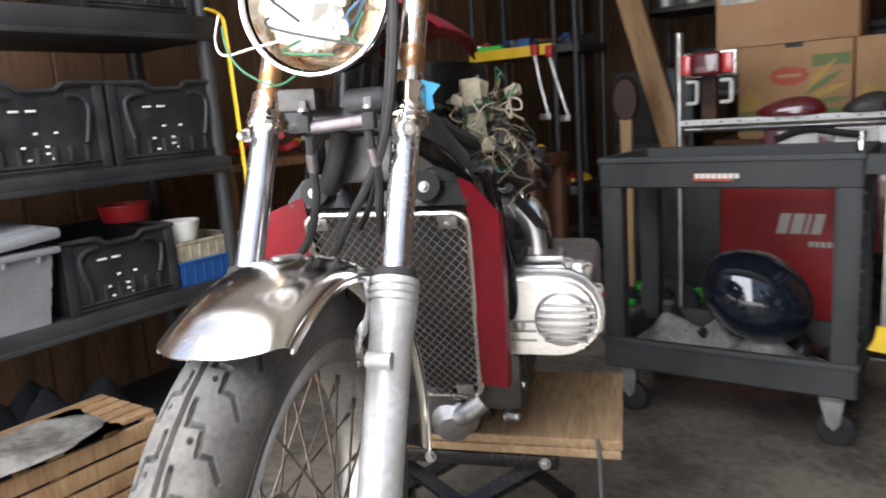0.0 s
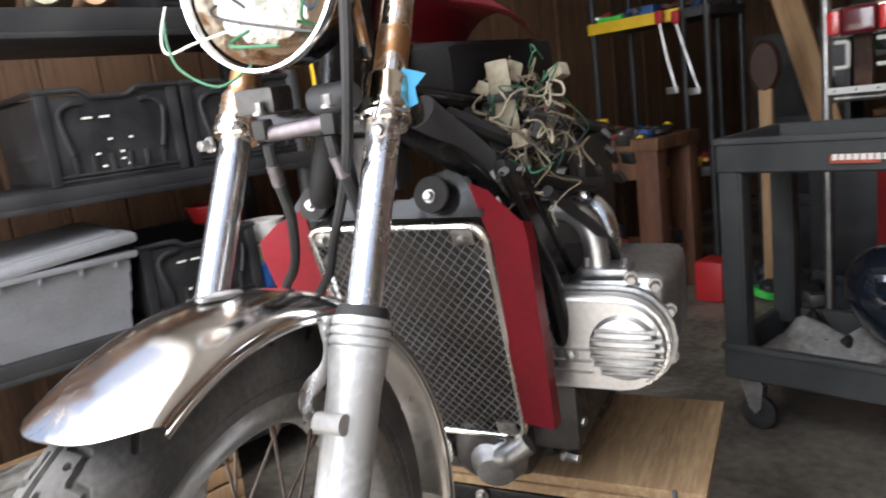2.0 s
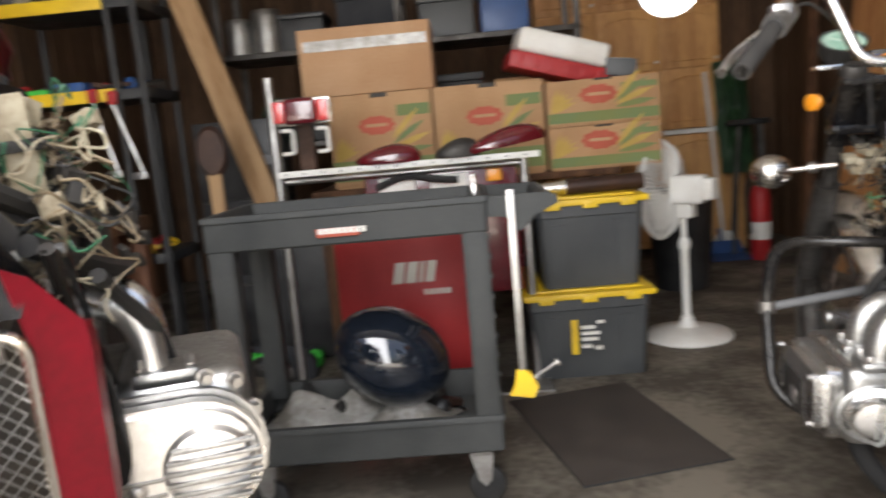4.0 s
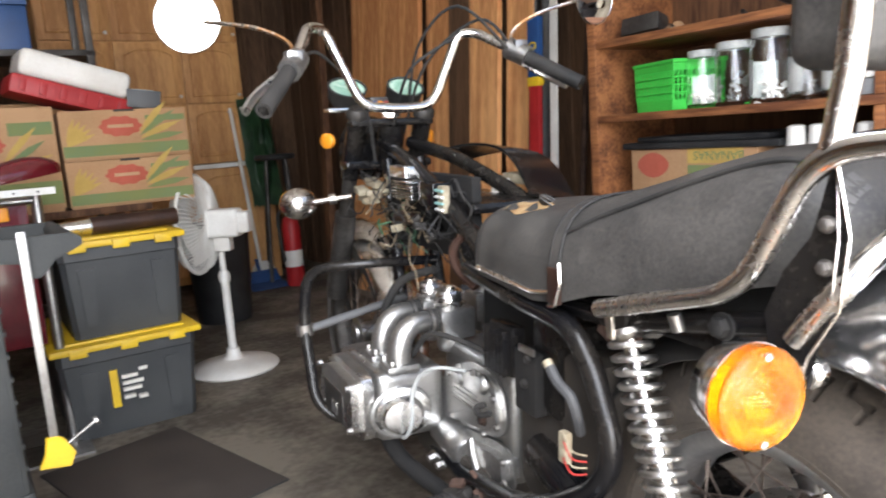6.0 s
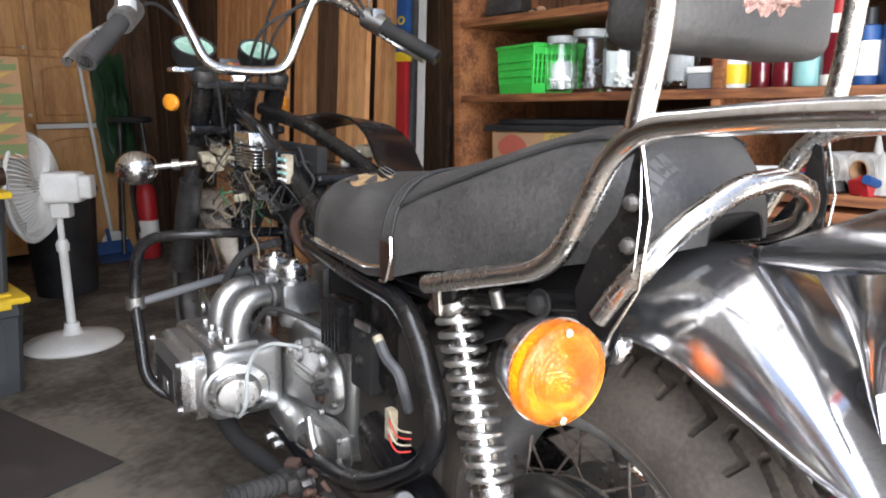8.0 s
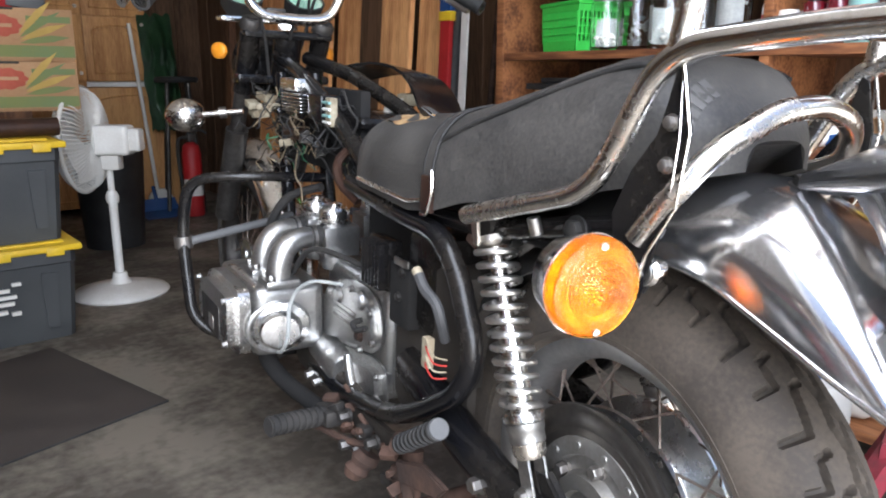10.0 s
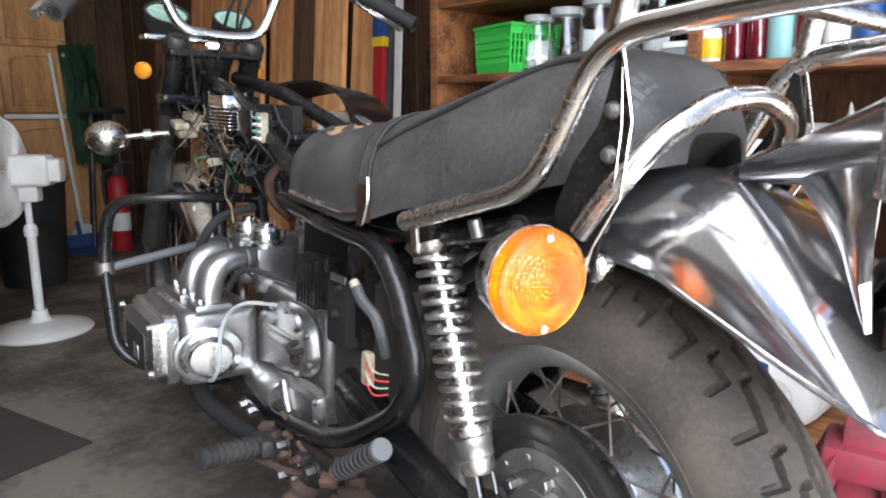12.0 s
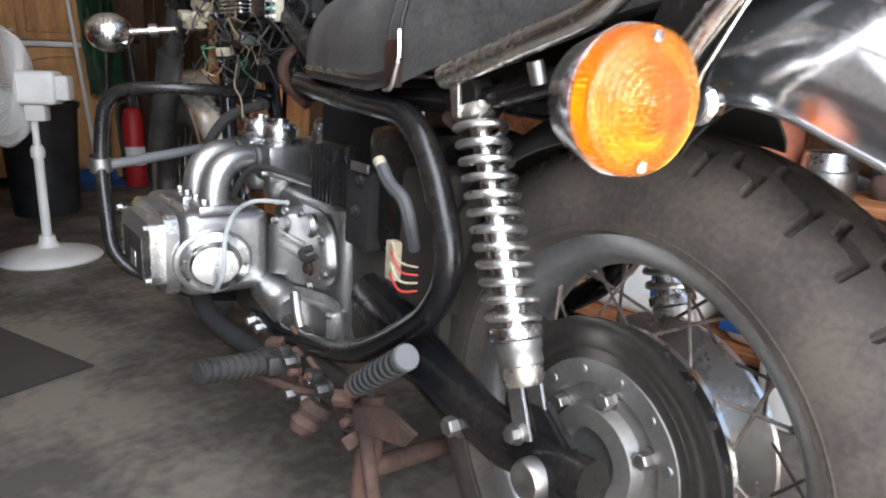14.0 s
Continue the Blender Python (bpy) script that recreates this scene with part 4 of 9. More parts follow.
def basket(m, w, d, h):
    b = thing("basket", "bright green slotted plastic basket on the shelf", "basket", m)
    part("base", box(-w / 2 * 0.9, 0.01, 0, w / 2 * 0.9, d - 0.01, 0.005), GREENPL, b)
    def wall(a, c, n):
        (ax, ay), (cx, cy) = a, c
        for z0, z1 in ((0.0, h * 0.22), (h * 0.82, h)):
            k0, k1 = 0.9 + 0.1 * z0 / h, 0.9 + 0.1 * z1 / h
            part("band", sheet([[(ax * k0, ay, z0), (cx * k0, cy, z0)], [(ax * k1, ay, z1), (cx * k1, cy, z1)]], 0.003), GREENPL, b)
        for i in range(n):
            t0, t1 = i / n, (i + 0.4) / n
            x0, x1, y0, y1 = ax + (cx - ax) * t0, ax + (cx - ax) * t1, ay + (cy - ay) * t0, ay + (cy - ay) * t1
            part("slat", sheet([[(x0 * 0.92, y0, h * 0.2), (x1 * 0.92, y1, h * 0.2)], [(x0 * 0.985, y0, h * 0.84), (x1 * 0.985, y1, h * 0.84)]], 0.003), GREENPL, b)
        for q in range(1, 4):
            z = h * (0.2 + 0.16 * q)
            k = 0.9 + 0.1 * z / h
            part("cross_rib", rod((ax * k, ay, z), (cx * k, cy, z), 0.003, 6), GREENPL, b)
    wall((-w / 2, 0.0), (w / 2, 0.0), 18)
    wall((-w / 2, d), (w / 2, d), 18)
    wall((-w / 2, 0.0), (-w / 2, d), 12)
    wall((w / 2, 0.0), (w / 2, d), 12)
    part("rim", tube([(-w / 2 - 0.004, 0, h), (w / 2 + 0.004, 0, h), (w / 2 + 0.004, d, h), (-w / 2 - 0.004, d, h)], 0.006, 8, True), GREENPL, b)
    return b


basket(BK @ pose(0.205, 0.05, 1.088, 0, 0, -16), 0.185, 0.17, 0.132)


def jar(m, r, h, fill, lid_mat, label, k):
    j = thing("jar", label, "jar", m, "jars on the shelf")
    g = part("glass_wall", lathe([(0, 0), (r * 0.95, 0), (r, 0.006), (r, h * 0.78), (r * 0.86, h * 0.88), (r * 0.86, h * 0.9), (r * 0.82, h * 0.9), (r * 0.82, h * 0.87), (r * 0.955, h * 0.77), (r * 0.955, 0.01), (0, 0.006)], 24), CLEAR, j)
    g.visible_shadow = False
    part("lid", lathe([(0, h * 0.89), (r * 0.92, h * 0.89), (r * 0.92, h), (r * 0.88, h * 1.01), (0, h * 1.01)], 24), lid_mat, j)
    rnd = random.Random(k)
    bits = bmesh.new()
    for i in range(26):
        a, q, z = rnd.uniform(0, 6.28), rnd.uniform(0, r * 0.75), rnd.uniform(0.012, h * fill)
        bm_add(bits, rod((q * math.cos(a), q * math.sin(a), z), (q * math.cos(a) + rnd.uniform(-0.012, 0.012), q * math.sin(a) + rnd.uniform(-0.012, 0.012), z + rnd.uniform(-0.006, 0.01)), rnd.uniform(0.003, 0.006), 6))
    part("contents", bits, STEEL if k % 2 else PAPER, j, "small hardware inside")
    # Pale half sleeve: daylight caught by the glass, put in as colour.
    if k != 1:
        part("paper_label", lathe([(r * 1.004, h * 0.12), (r * 1.004, h * 0.60)], 16, pose(0, 0, 0, 0, 0, 20 + 40 * k), 150), JARPALE, j, "pale sleeve painted for light in the glass")
    return j


for i, (x, r, h, fl) in enumerate(((0.352, 0.043, 0.150, 0.3), (0.447, 0.049, 0.160, 0.5), (0.548, 0.049, 0.178, 0.3), (0.640, 0.040, 0.170, 0.25), (0.722, 0.040, 0.178, 0.7))):
    jar(BK @ pose(x, 0.075, 1.088), r, h, fl, JARPALE if i < 4 else WHITEPL, "glass jar of small hardware with a screw lid", i)


# ---------- parts that both motorcycles share ----------
def tyre_section(R, a, b, th):
    """Lateral place and radius on a tyre of outer radius R, section half width a and half height b, at the angle th from the crown."""
    return a * math.sin(th), R - b + b * math.cos(th)


BLOCKS = (((0.0, 0.72), (0.0, 0.50), (0.27, 0.47), (0.30, 0.33)), ((0.5, 0.76), (0.5, 0.44), (0.93, 0.31), (0.95, 0.22)), ((0.0, 0.10), (0.25, 0.04), (0.5, 0.10), (0.75, 0.04), (1.0, 0.10)))
STAIRS = (((0.0, 0.15), (0.38, 0.17), (0.38, 0.42), (0.78, 0.46), (0.76, 0.66), (1.05, 0.86)), ((0.60, 0.30), (0.605, 0.302)), ((0.0, 0.0), (1.0, 0.0)))


def tread_table(lines, length, width, steps, across, half):
    """For one pitch: where the grooves run; lines of (phase, place across), length and half width of the tread in metres."""
    table = []
    for i in range(steps):
        row = []
        for j in range(across + 1):
            x = -1 + 2 * j / across
            p, q = i / steps + (0.5 if x < 0 else 0.0), abs(x)
            best = 9.0
            for line in lines:
                for (p0, q0), (p1, q1) in zip(line, line[1:]):
                    for turn in (-2, -1, 0, 1, 2):
                        ax, ay = (p - p0 + turn) * length, (q - q0) * width
                        bx, by = (p1 - p0) * length, (q1 - q0) * width
                        t = max(0.0, min(1.0, (ax * bx + ay * by) / (bx * bx + by * by + 1e-12)))
                        best = min(best, math.hypot(ax - bx * t, ay - by * t))
            row.append(max(0.0, min(1.0, 3.6 - 3.0 * best / half)))
        table.append(row)
    return table


def tyre_parts(wheel, R, a, b, rim_r, pitches, lines, deep, half, material):
    """A moulded tyre turning round the local y axis: sidewalls, shoulders and cut tread in one skin."""
    end = math.acos(max(-1.0, (rim_r + 0.004 - (R - b)) / b))
    tread, across = 1.12, 100
    ths = [-end + (end - tread) * i / 7 for i in range(7)] + [-tread + 2 * tread * i / across for i in range(across + 1)] + [end - (end - tread) * i / 7 for i in range(6, -1, -1)]
    per = max(12, 1150 // pitches)
    n = pitches * per
    table = tread_table(lines, 2 * math.pi * R / pitches, tread * (a + b) / 2, per, across, half)
    rings = []
    for i in range(per):
        ring = [(rim_r - 0.004, -0.041)]
        for k, th in enumerate(ths):
            cut = deep * table[i][k - 7] if 7 <= k <= 7 + across else 0.0
            y, r = tyre_section(R - cut, a - cut * 0.6, b - cut * 0.6, th)
            ring.append((r, y))
        rings.append(ring + [(rim_r - 0.004, 0.041)])
    verts, faces = [], []
    for k in range(n):
        s = 2 * math.pi * k / n
        verts += [(r * math.sin(s), y, r * math.cos(s)) for r, y in rings[k % per]]
    w = len(ths) + 2
    for k in range(n):
        k2 = (k + 1) % n
        for j in range(w - 1):
            faces.append((k * w + j, k * w + j + 1, k2 * w + j + 1, k2 * w + j))
    me = bpy.data.meshes.new("mesh")
    me.from_pydata(verts, [], faces)
    me.materials.append(material)
    me.polygons.foreach_set("use_smooth", [True] * len(me.polygons))
    me.set_sharp_from_angle(angle=radians(36))
    tyre = part("tyre", me, None, wheel)
    for s in (-1, 1):
        for deg, rr in ((96, 0.0014),):
            y, r = tyre_section(R, a, b, radians(deg))
            part("sidewall_rib", tube([(r * math.cos(q), s * (y - 0.0006), r * math.sin(q)) for q in [i * math.pi / 60 for i in range(120)]], rr, 6, True), material, tyre)
    return tyre


def spoked_wheel(name, m, parent, R, a, b, rim_r, hub_r, hub_w, n, rim_mat, spoke_mat, tyre_args, hub_mat=None):
    prof = [(rim_r + 0.004, 0.040), (rim_r + 0.003, 0.046), (rim_r - 0.004, 0.047), (rim_r - 0.022, 0.043), (rim_r - 0.029, 0.038), (rim_r - 0.033, 0.024), (rim_r - 0.037, 0.012), (rim_r - 0.038, 0.0)]
    inner = [(rim_r - 0.026, 0.0), (rim_r - 0.024, 0.016), (rim_r - 0.004, 0.036), (rim_r + 0.004, 0.040)]
    loop = [(r, -y) for r, y in prof] + [(r, y) for r, y in reversed(prof[:-1])] + [(r, y) for r, y in reversed(inner[:-1])] + [(r, -y) for r, y in inner[1:]]
    w = part(name, lathe(loop, 96, pose(0, 0, 0, 90)), rim_mat, parent, "", m)
    hub = lathe([(0, -hub_w), (hub_r * 0.5, -hub_w), (hub_r * 0.55, -hub_w * 0.85), (hub_r, -hub_w * 0.8), (hub_r, -hub_w * 0.65), (hub_r * 0.6, -hub_w * 0.5), (hub_r * 0.6, hub_w * 0.5), (hub_r, hub_w * 0.65), (hub_r, hub_w * 0.8), (hub_r * 0.55, hub_w * 0.85), (hub_r * 0.5, hub_w), (0, hub_w)], 48, pose(0, 0, 0, 90))
    part("hub", hub, hub_mat or ALU, w)
    length = None
    for i in range(n):
        s = 1 if i % 2 else -1
        cross = 1 if (i // 2) % 2 else -1
        a0 = 2 * math.pi * i / n
        a1 = a0 + cross * 0.42
        p = Vector((hub_r * 0.94 * math.cos(a1), s * hub_w * 0.72, hub_r * 0.94 * math.sin(a1)))
        q = Vector(((rim_r - 0.034) * math.cos(a0), s * 0.008, (rim_r - 0.034) * math.sin(a0)))
        if length is None:
            length = (q - p).length
            bm = rod((0, 0, 0), (0, 0, length), 0.0019, 6)
            bm_add(bm, rod((0, 0, length - 0.018), (0, 0, length), 0.0034, 6))
            spoke = mesh_of(bm, spoke_mat)
        part("spoke", spoke, None, w, m=axis(p, q - p))
    tyre_parts(w, R, a, b, rim_r, *tyre_args)
    return w


def mudguard(cx, cz, r, half, drop, a0, a1, n=28, thick=0.0022):
    """A curved guard over a wheel in the x-z plane, from the angle a0 to a1 (degrees, from +x upwards)."""
    rows = []
    for i in range(n + 1):
        t = i / n
        k = min(1.0, t / 0.15)
        end = 0.42 + 0.58 * math.sqrt(max(0.0, 1 - (1 - k) ** 2))
        a = radians(a0 + (a1 - a0) * t)
        row = []
        for j in range(17):
            s = -1 + 2 * j / 16
            rr = r - drop * s * s * (0.25 + 0.75 * end)
            row.append((cx + rr * math.cos(a), half * math.copysign(min(1, abs(s) * 1.05), s) * end, cz + rr * math.sin(a)))
        rows.append(row)
    return sheet(rows, thick)


def round_guard(cx, cz, r, half, drop, a0, a1, n=40, thick=0.0022):
    """A guard of even width and round section over a wheel, its ends cut with rounded corners."""
    rows = []
    for i in range(n + 1):
        q = a0 + (a1 - a0) * i / n
        row = []
        for j in range(25):
            t = -math.pi / 2 + math.pi * j / 24
            w, h = math.sin(t), abs(math.cos(t)) ** 0.85
            e = radians(q + (7.0 * abs(w) ** 3 if i < 5 else 0.0) * (1 - i / 5))
            rr = r - drop * (1 - h)
            row.append((cx + rr * math.cos(e), half * w, cz + rr * math.sin(e)))
        rows.append(row)
    return sheet(rows, thick)


def cable(name, pts, r, material, parent, label="", n=6, seg=8):
    return part(name, tube(smooth_path(pts, n), r, seg), material, parent, label)


def bolt(name, p, d, r, h, material, parent):
    bm = lathe([(0, 0), (r * 1.35, 0), (r * 1.35, h * 0.25), (0, h * 0.25)], 16, axis(p, d))
    bm_add(bm, lathe([(r, h * 0.2), (r, h * 0.92), (r * 0.85, h), (0, h)], 6, axis(p, d)))
    return part(name, bm, material, parent)


# ---------- the stripped motorcycle on the lift, its front wheel towards the door ----------
B1 = pose(-0.0582, 1.1371, 0.021, -0.87, 2.12, -97.29) @ Matrix.Scale(0.985, 4)       # x forward, y to its left
bike = thing("motorcycle", "stripped motorcycle with red shrouds on a lift, headlight hollow", "motorcycle", B1)
AX, AZ = 0.238, 0.562
spoked_wheel("front_wheel", pose(AX, 0, AZ), bike, 0.335, 0.052, 0.062, 0.252, 0.055, 0.055, 36, ALU, SPOKERUST,
             (32, STAIRS, 0.006, 0.0024, TYRE))
guard = part("front_mudguard", round_guard(AX - 0.015, AZ, 0.356, 0.075, 0.032, 60.0, 190), RUSTCHROME, bike, "pitted chrome front mudguard", angle=60)
for s in (-1, 1):
    edge = [(AX - 0.015 + 0.324 * math.cos(radians(q)), s * 0.0752, AZ + 0.324 * math.sin(radians(q))) for q in range(66, 190, 3)]
    part("rolled_edge", tube(edge, 0.0028, 6), RUSTCHROME, guard)
part("medallion", prism([(0.03 * math.cos(q), 0.015 * math.sin(q)) for q in [i * math.pi / 12 for i in range(24)]], 0.004, Matrix.Translation((AX - 0.045, 0.0, AZ + 0.354)) @ pose(0, 0, 0, 0, -9, 0), 0.0015), ALU, guard)
lean = Vector((0.472, 0, -0.882))             # down the fork legs
for s in (-1, 1):
    top = Vector((0.003, s * 0.106, 1.06))
    leg = part("fork_leg", tube([top, top + lean * 0.23], 0.0195, 24), FORKCHROME, bike, "chrome fork tube")
    slide = lathe([(0.0215, 0.0), (0.031, 0.0), (0.032, 0.008), (0.029, 0.010), (0.032, 0.012), (0.032, 0.018), (0.029, 0.020), (0.032, 0.022), (0.032, 0.028), (0.029, 0.030), (0.0315, 0.032), (0.031, 0.045), (0.0285, 0.07), (0.0275, 0.20), (0.028, 0.36), (0.031, 0.41), (0.028, 0.44), (0, 0.445)], 32, axis(top + lean * 0.220, lean))
    part("slider", slide, SLIDER, leg, "silver painted fork slider")
    part("dust_seal", lathe([(0.019, -0.012), (0.027, -0.012), (0.030, 0.002), (0.02, 0.004)], 24, axis(top + lean * 0.220, lean)), RUBBER, leg)
    lug = top + lean * 0.325 + Vector((0.03, -s * 0.006, 0.012))
    part("mount_lug", rod(lug - Vector((0, s * 0.012, 0)), lug + Vector((0, s * 0.02, 0)), 0.011, 14), SLIDER, leg)
    axle = top + lean * 0.58
    part("axle_clamp", box(axle.x - 0.028, axle.y - 0.025, axle.z - 0.035, axle.x + 0.055, axle.y + 0.025, axle.z + 0.03, 0.012), SLIDER, leg)
    part("upper_tube", tube([top - lean * 0.03, top - lean * 0.28], 0.0195, 20), COPPER, bike, "rusty chrome upper fork tube")
    ear = lathe([(0.0195, -0.004), (0.027, -0.004), (0.0305, 0.002), (0.0305, 0.008), (0.028, 0.011), (0.0285, 0.02), (0.0255, 0.024), (0.025, 0.052), (0.0215, 0.056)], 24, axis(top, -lean))
    part("lower_clamp", ear, COPPER, bike, "rust-stained fork clamp")
    bolt("clamp_bolt", top + Vector((0.033, s * 0.012, -0.004)), (1, s * 0.3, 0), 0.007, 0.016, STEEL, bike)
    stay = part("mudguard_stay", tube(rounded([(AX - 0.115, s * 0.074, AZ + 0.312), (AX - 0.10, s * 0.079, AZ + 0.26), (lug.x + 0.004, s * 0.079, lug.z + 0.03), (lug.x, s * 0.08, lug.z - 0.004)], 0.03), [0.02] + [0.011] * 11 + [0.008, 0.012], 10, flat=0.25), ALUBRIGHT, bike)
part("lower_yoke", box(-0.06, -0.13, 1.05, 0.0, 0.13, 1.085, 0.012), FRAMEBLK, bike)
part("brake_pipe_bar", rod((0.052, -0.018, 1.062), (0.055, 0.070, 1.070), 0.0095, 14), DULLPIPE, bike, "dull steel cross pipe between the forks")
for y in (-0.020, 0.072):
    part("pipe_union", box(0.047, y - 0.009, 1.057, 0.066, y + 0.009, 1.08, 0.004), RUBBER, bike)
    bolt("union_bolt", (0.058, y, 1.085), (0, 0, 1), 0.006, 0.014, STEEL, bike)
part("horn_switch", lathe([(0, 0), (0.014, 0), (0.017, 0.006), (0.017, 0.052), (0.013, 0.058), (0, 0.058)], 20, axis((0.02, 0.028, 1.093), (0.05, 1, 0.03))), DARKGREY, bike)
part("wire_block", box(0.01, -0.06, 1.085, 0.05, -0.005, 1.115, 0.005), DARKSTEEL, bike)

# headlight shell, empty of its lamp, with the wiring hanging out


HL = axis((0.062, 0.012, 1.228), (1, 0.02, 0.10))
shell = part("headlight_shell", lathe([(0.0, -0.115), (0.04, -0.113), (0.075, -0.09), (0.093, -0.05), (0.098, 0.0), (0.095, 0.0), (0.088, -0.05), (0.07, -0.085), (0.03, -0.105), (0, -0.106)], 48, HL), FRAMEBLK, bike, "hollow headlight shell")
part("rim_ring", lathe([(0.095, -0.004), (0.0995, -0.005), (0.1015, 0.003), (0.0995, 0.009), (0.096, 0.009), (0.0945, 0.003), (0.095, -0.004)], 64, HL), CHROME, shell, "chrome headlight rim")
part("reflector_bowl", lathe([(0.092, -0.004), (0.085, -0.05), (0.066, -0.078), (0.03, -0.094), (0, -0.096)], 48, HL), COPPER, shell, "tarnished bright inside of the shell")
rnd = random.Random(5)
WIRECOL = [mat("wire_green", (0.03, 0.14, 0.06), (0.02, 0.10, 0.05), 0.4), mat("wire_white", (0.62, 0.60, 0.55), (0.5, 0.48, 0.42), 0.45), mat("wire_blue", (0.05, 0.14, 0.24), (0.04, 0.10, 0.2), 0.4), mat("wire_black", (0.015, 0.015, 0.015), (0.03, 0.03, 0.03), 0.4), mat("wire_red", (0.35, 0.03, 0.02), (0.25, 0.02, 0.02), 0.4)]
for i in range(11):
    a = rnd.uniform(0, 6.28)
    pts = [HL @ Vector((0.075 * math.cos(a + k * rnd.uniform(0.3, 0.9)) * (0.35 + 0.18 * k), 0.075 * math.sin(a + k * 0.5) * (0.35 + 0.18 * k), -0.075 + 0.022 * k + rnd.uniform(-0.01, 0.015))) for k in range(5)]
    cable("wire", pts, 0.0018, WIRECOL[i % 5], shell)
for i in range(6):
    a, q = rnd.uniform(0, 6.28), rnd.uniform(0.0, 0.035)
    bm = box(-0.018, -0.013, -0.012, 0.018, 0.013, 0.012, 0.004)
    part("wire_connector", bm, PAPER if i % 2 else BEIGE, shell, "pale wire connector", HL @ pose(q * math.cos(a) - 0.005, q * math.sin(a) + 0.01, -0.045 + 0.008 * i, rnd.uniform(0, 90), rnd.uniform(0, 90), rnd.uniform(0, 90)))
wad = bmesh.new()
bmesh.ops.create_icosphere(wad, subdivisions=5, radius=1.0)
for v in wad.verts:
    k = 1 + 0.30 * abs(noise.noise(v.co * 2.3)) + 0.22 * abs(noise.noise(v.co * 5.1 + Vector((4, 1, 0))))
    v.co = Vector((v.co.x * 0.030, v.co.y * 0.046, v.co.z * 0.038)) * k + Vector((0.032, -0.012, 1.205))
part("paper_wad", wad, PAPER, shell, "crumpled white paper stuffed in the shell", angle=20)
cable("hanging_wire", [HL @ Vector(p) for p in ((-0.02, -0.09, 0.0), (-0.05, -0.11, 0.02), (-0.09, -0.09, 0.03), (-0.115, -0.06, 0.02), (-0.125, -0.03, 0.01))], 0.0015, WIRECOL[0], shell, "green wire hanging out")
cable("hanging_wire", [HL @ Vector(p) for p in ((-0.04, -0.05, 0.0), (-0.085, -0.06, 0.012), (-0.125, -0.066, 0.010), (-0.142, -0.045, 0.0), (-0.140, -0.01, -0.01))], 0.0016, WIRECOL[1], shell, "white wire hanging out")
cable("hanging_wire", [HL @ Vector(p) for p in ((0.02, 0.03, 0.01), (-0.03, 0.05, 0.03), (-0.09, 0.035, 0.02), (-0.14, 0.01, 0.0))], 0.0015, WIRECOL[2], shell, "blue wire hanging out")
cable("hanging_wire", [HL @ Vector(p) for p in ((-0.02, -0.03, 0.0), (-0.08, 0.02, 0.02), (-0.12, 0.04, 0.02), (-0.16, 0.02, -0.01))], 0.002, WIRECOL[3], shell)

# radiator, its mesh guard, bracket and the red side shrouds
RAD = Matrix.Translation((-0.132, 0.008, 0.911)) @ pose(0, 0, 0, 0, 18, 0)      # local z runs up the core, x out of its face
rad = part("radiator", box(-0.055, -0.13, -0.385, -0.012, 0.135, -0.005, 0.004), DARKGAP, bike, "black finned radiator core", RAD)
fr = rounded([(0, -0.136, -0.2), (0, -0.132, -0.002), (0, 0.146, -0.002), (0, 0.128, -0.395), (0, -0.125, -0.395), (0, -0.136, -0.2)], 0.03)
part("guard_frame", tube(fr[:-1], 0.006, 8, True, flat=1.0), CHROME, rad, "chrome radiator guard frame")
gm = bmesh.new()
pitch_y, pitch_z = 0.0165, 0.0094
for j in range(41):
    z = -0.008 - j * pitch_z
    hw = 0.135 - 0.016 * j / 40
    n = int(2 * hw / pitch_y) + 1
    zz = [(0.002, -hw + i * pitch_y * 0.5, z + (pitch_z * 0.5 if (i + j) % 2 else -pitch_z * 0.5)) for i in range(2 * n + 1)]
    bm_add(gm, tube(zz, 0.0012, 4, caps=False))
gmo = part("guard_mesh", gm, MESHGREY, rad, "expanded steel guard mesh")
tagged(gmo, kind="stuff")
for y, z in ((-0.11, -0.02), (0.112, -0.02), (0.098, -0.375), (-0.1, -0.375)):
    part("tab", box(-0.004, y - 0.016, z - 0.012, 0.003, y + 0.016, z + 0.012, 0.003), STEEL, rad)
    bolt("guard_bolt", (0.003, y, z), (1, 0, 0), 0.006, 0.008, STEEL, rad)
plate = prism([(-0.15, 0.004), (0.15, 0.004), (0.155, 0.02), (0.13, 0.055), (0.10, 0.068), (0.07, 0.06), (0.045, 0.03), (-0.045, 0.03), (-0.07, 0.055), (-0.10, 0.06), (-0.13, 0.05), (-0.155, 0.015)], 0.012, Matrix.Translation((-0.134, 0.005, 0.915)) @ pose(0, 0, 0, 90, 0, 90) @ pose(0, 0, 0, -18, 0, 0), 0.003)
part("top_bracket", plate, FRAMEBLK, bike, "black radiator top bracket")
for y, z in ((-0.093, 0.949), (0.093, 0.954)):
    part("grommet", lathe([(0, 0), (0.024, 0), (0.024, 0.006), (0.012, 0.008), (0, 0.008)], 24, axis((-0.118, y, z), (1, 0, 0.3))), RUBBER, bike)
    bolt("bracket_bolt", (-0.11, y, z), (1, 0, 0.3), 0.0065, 0.01, STEEL, bike)
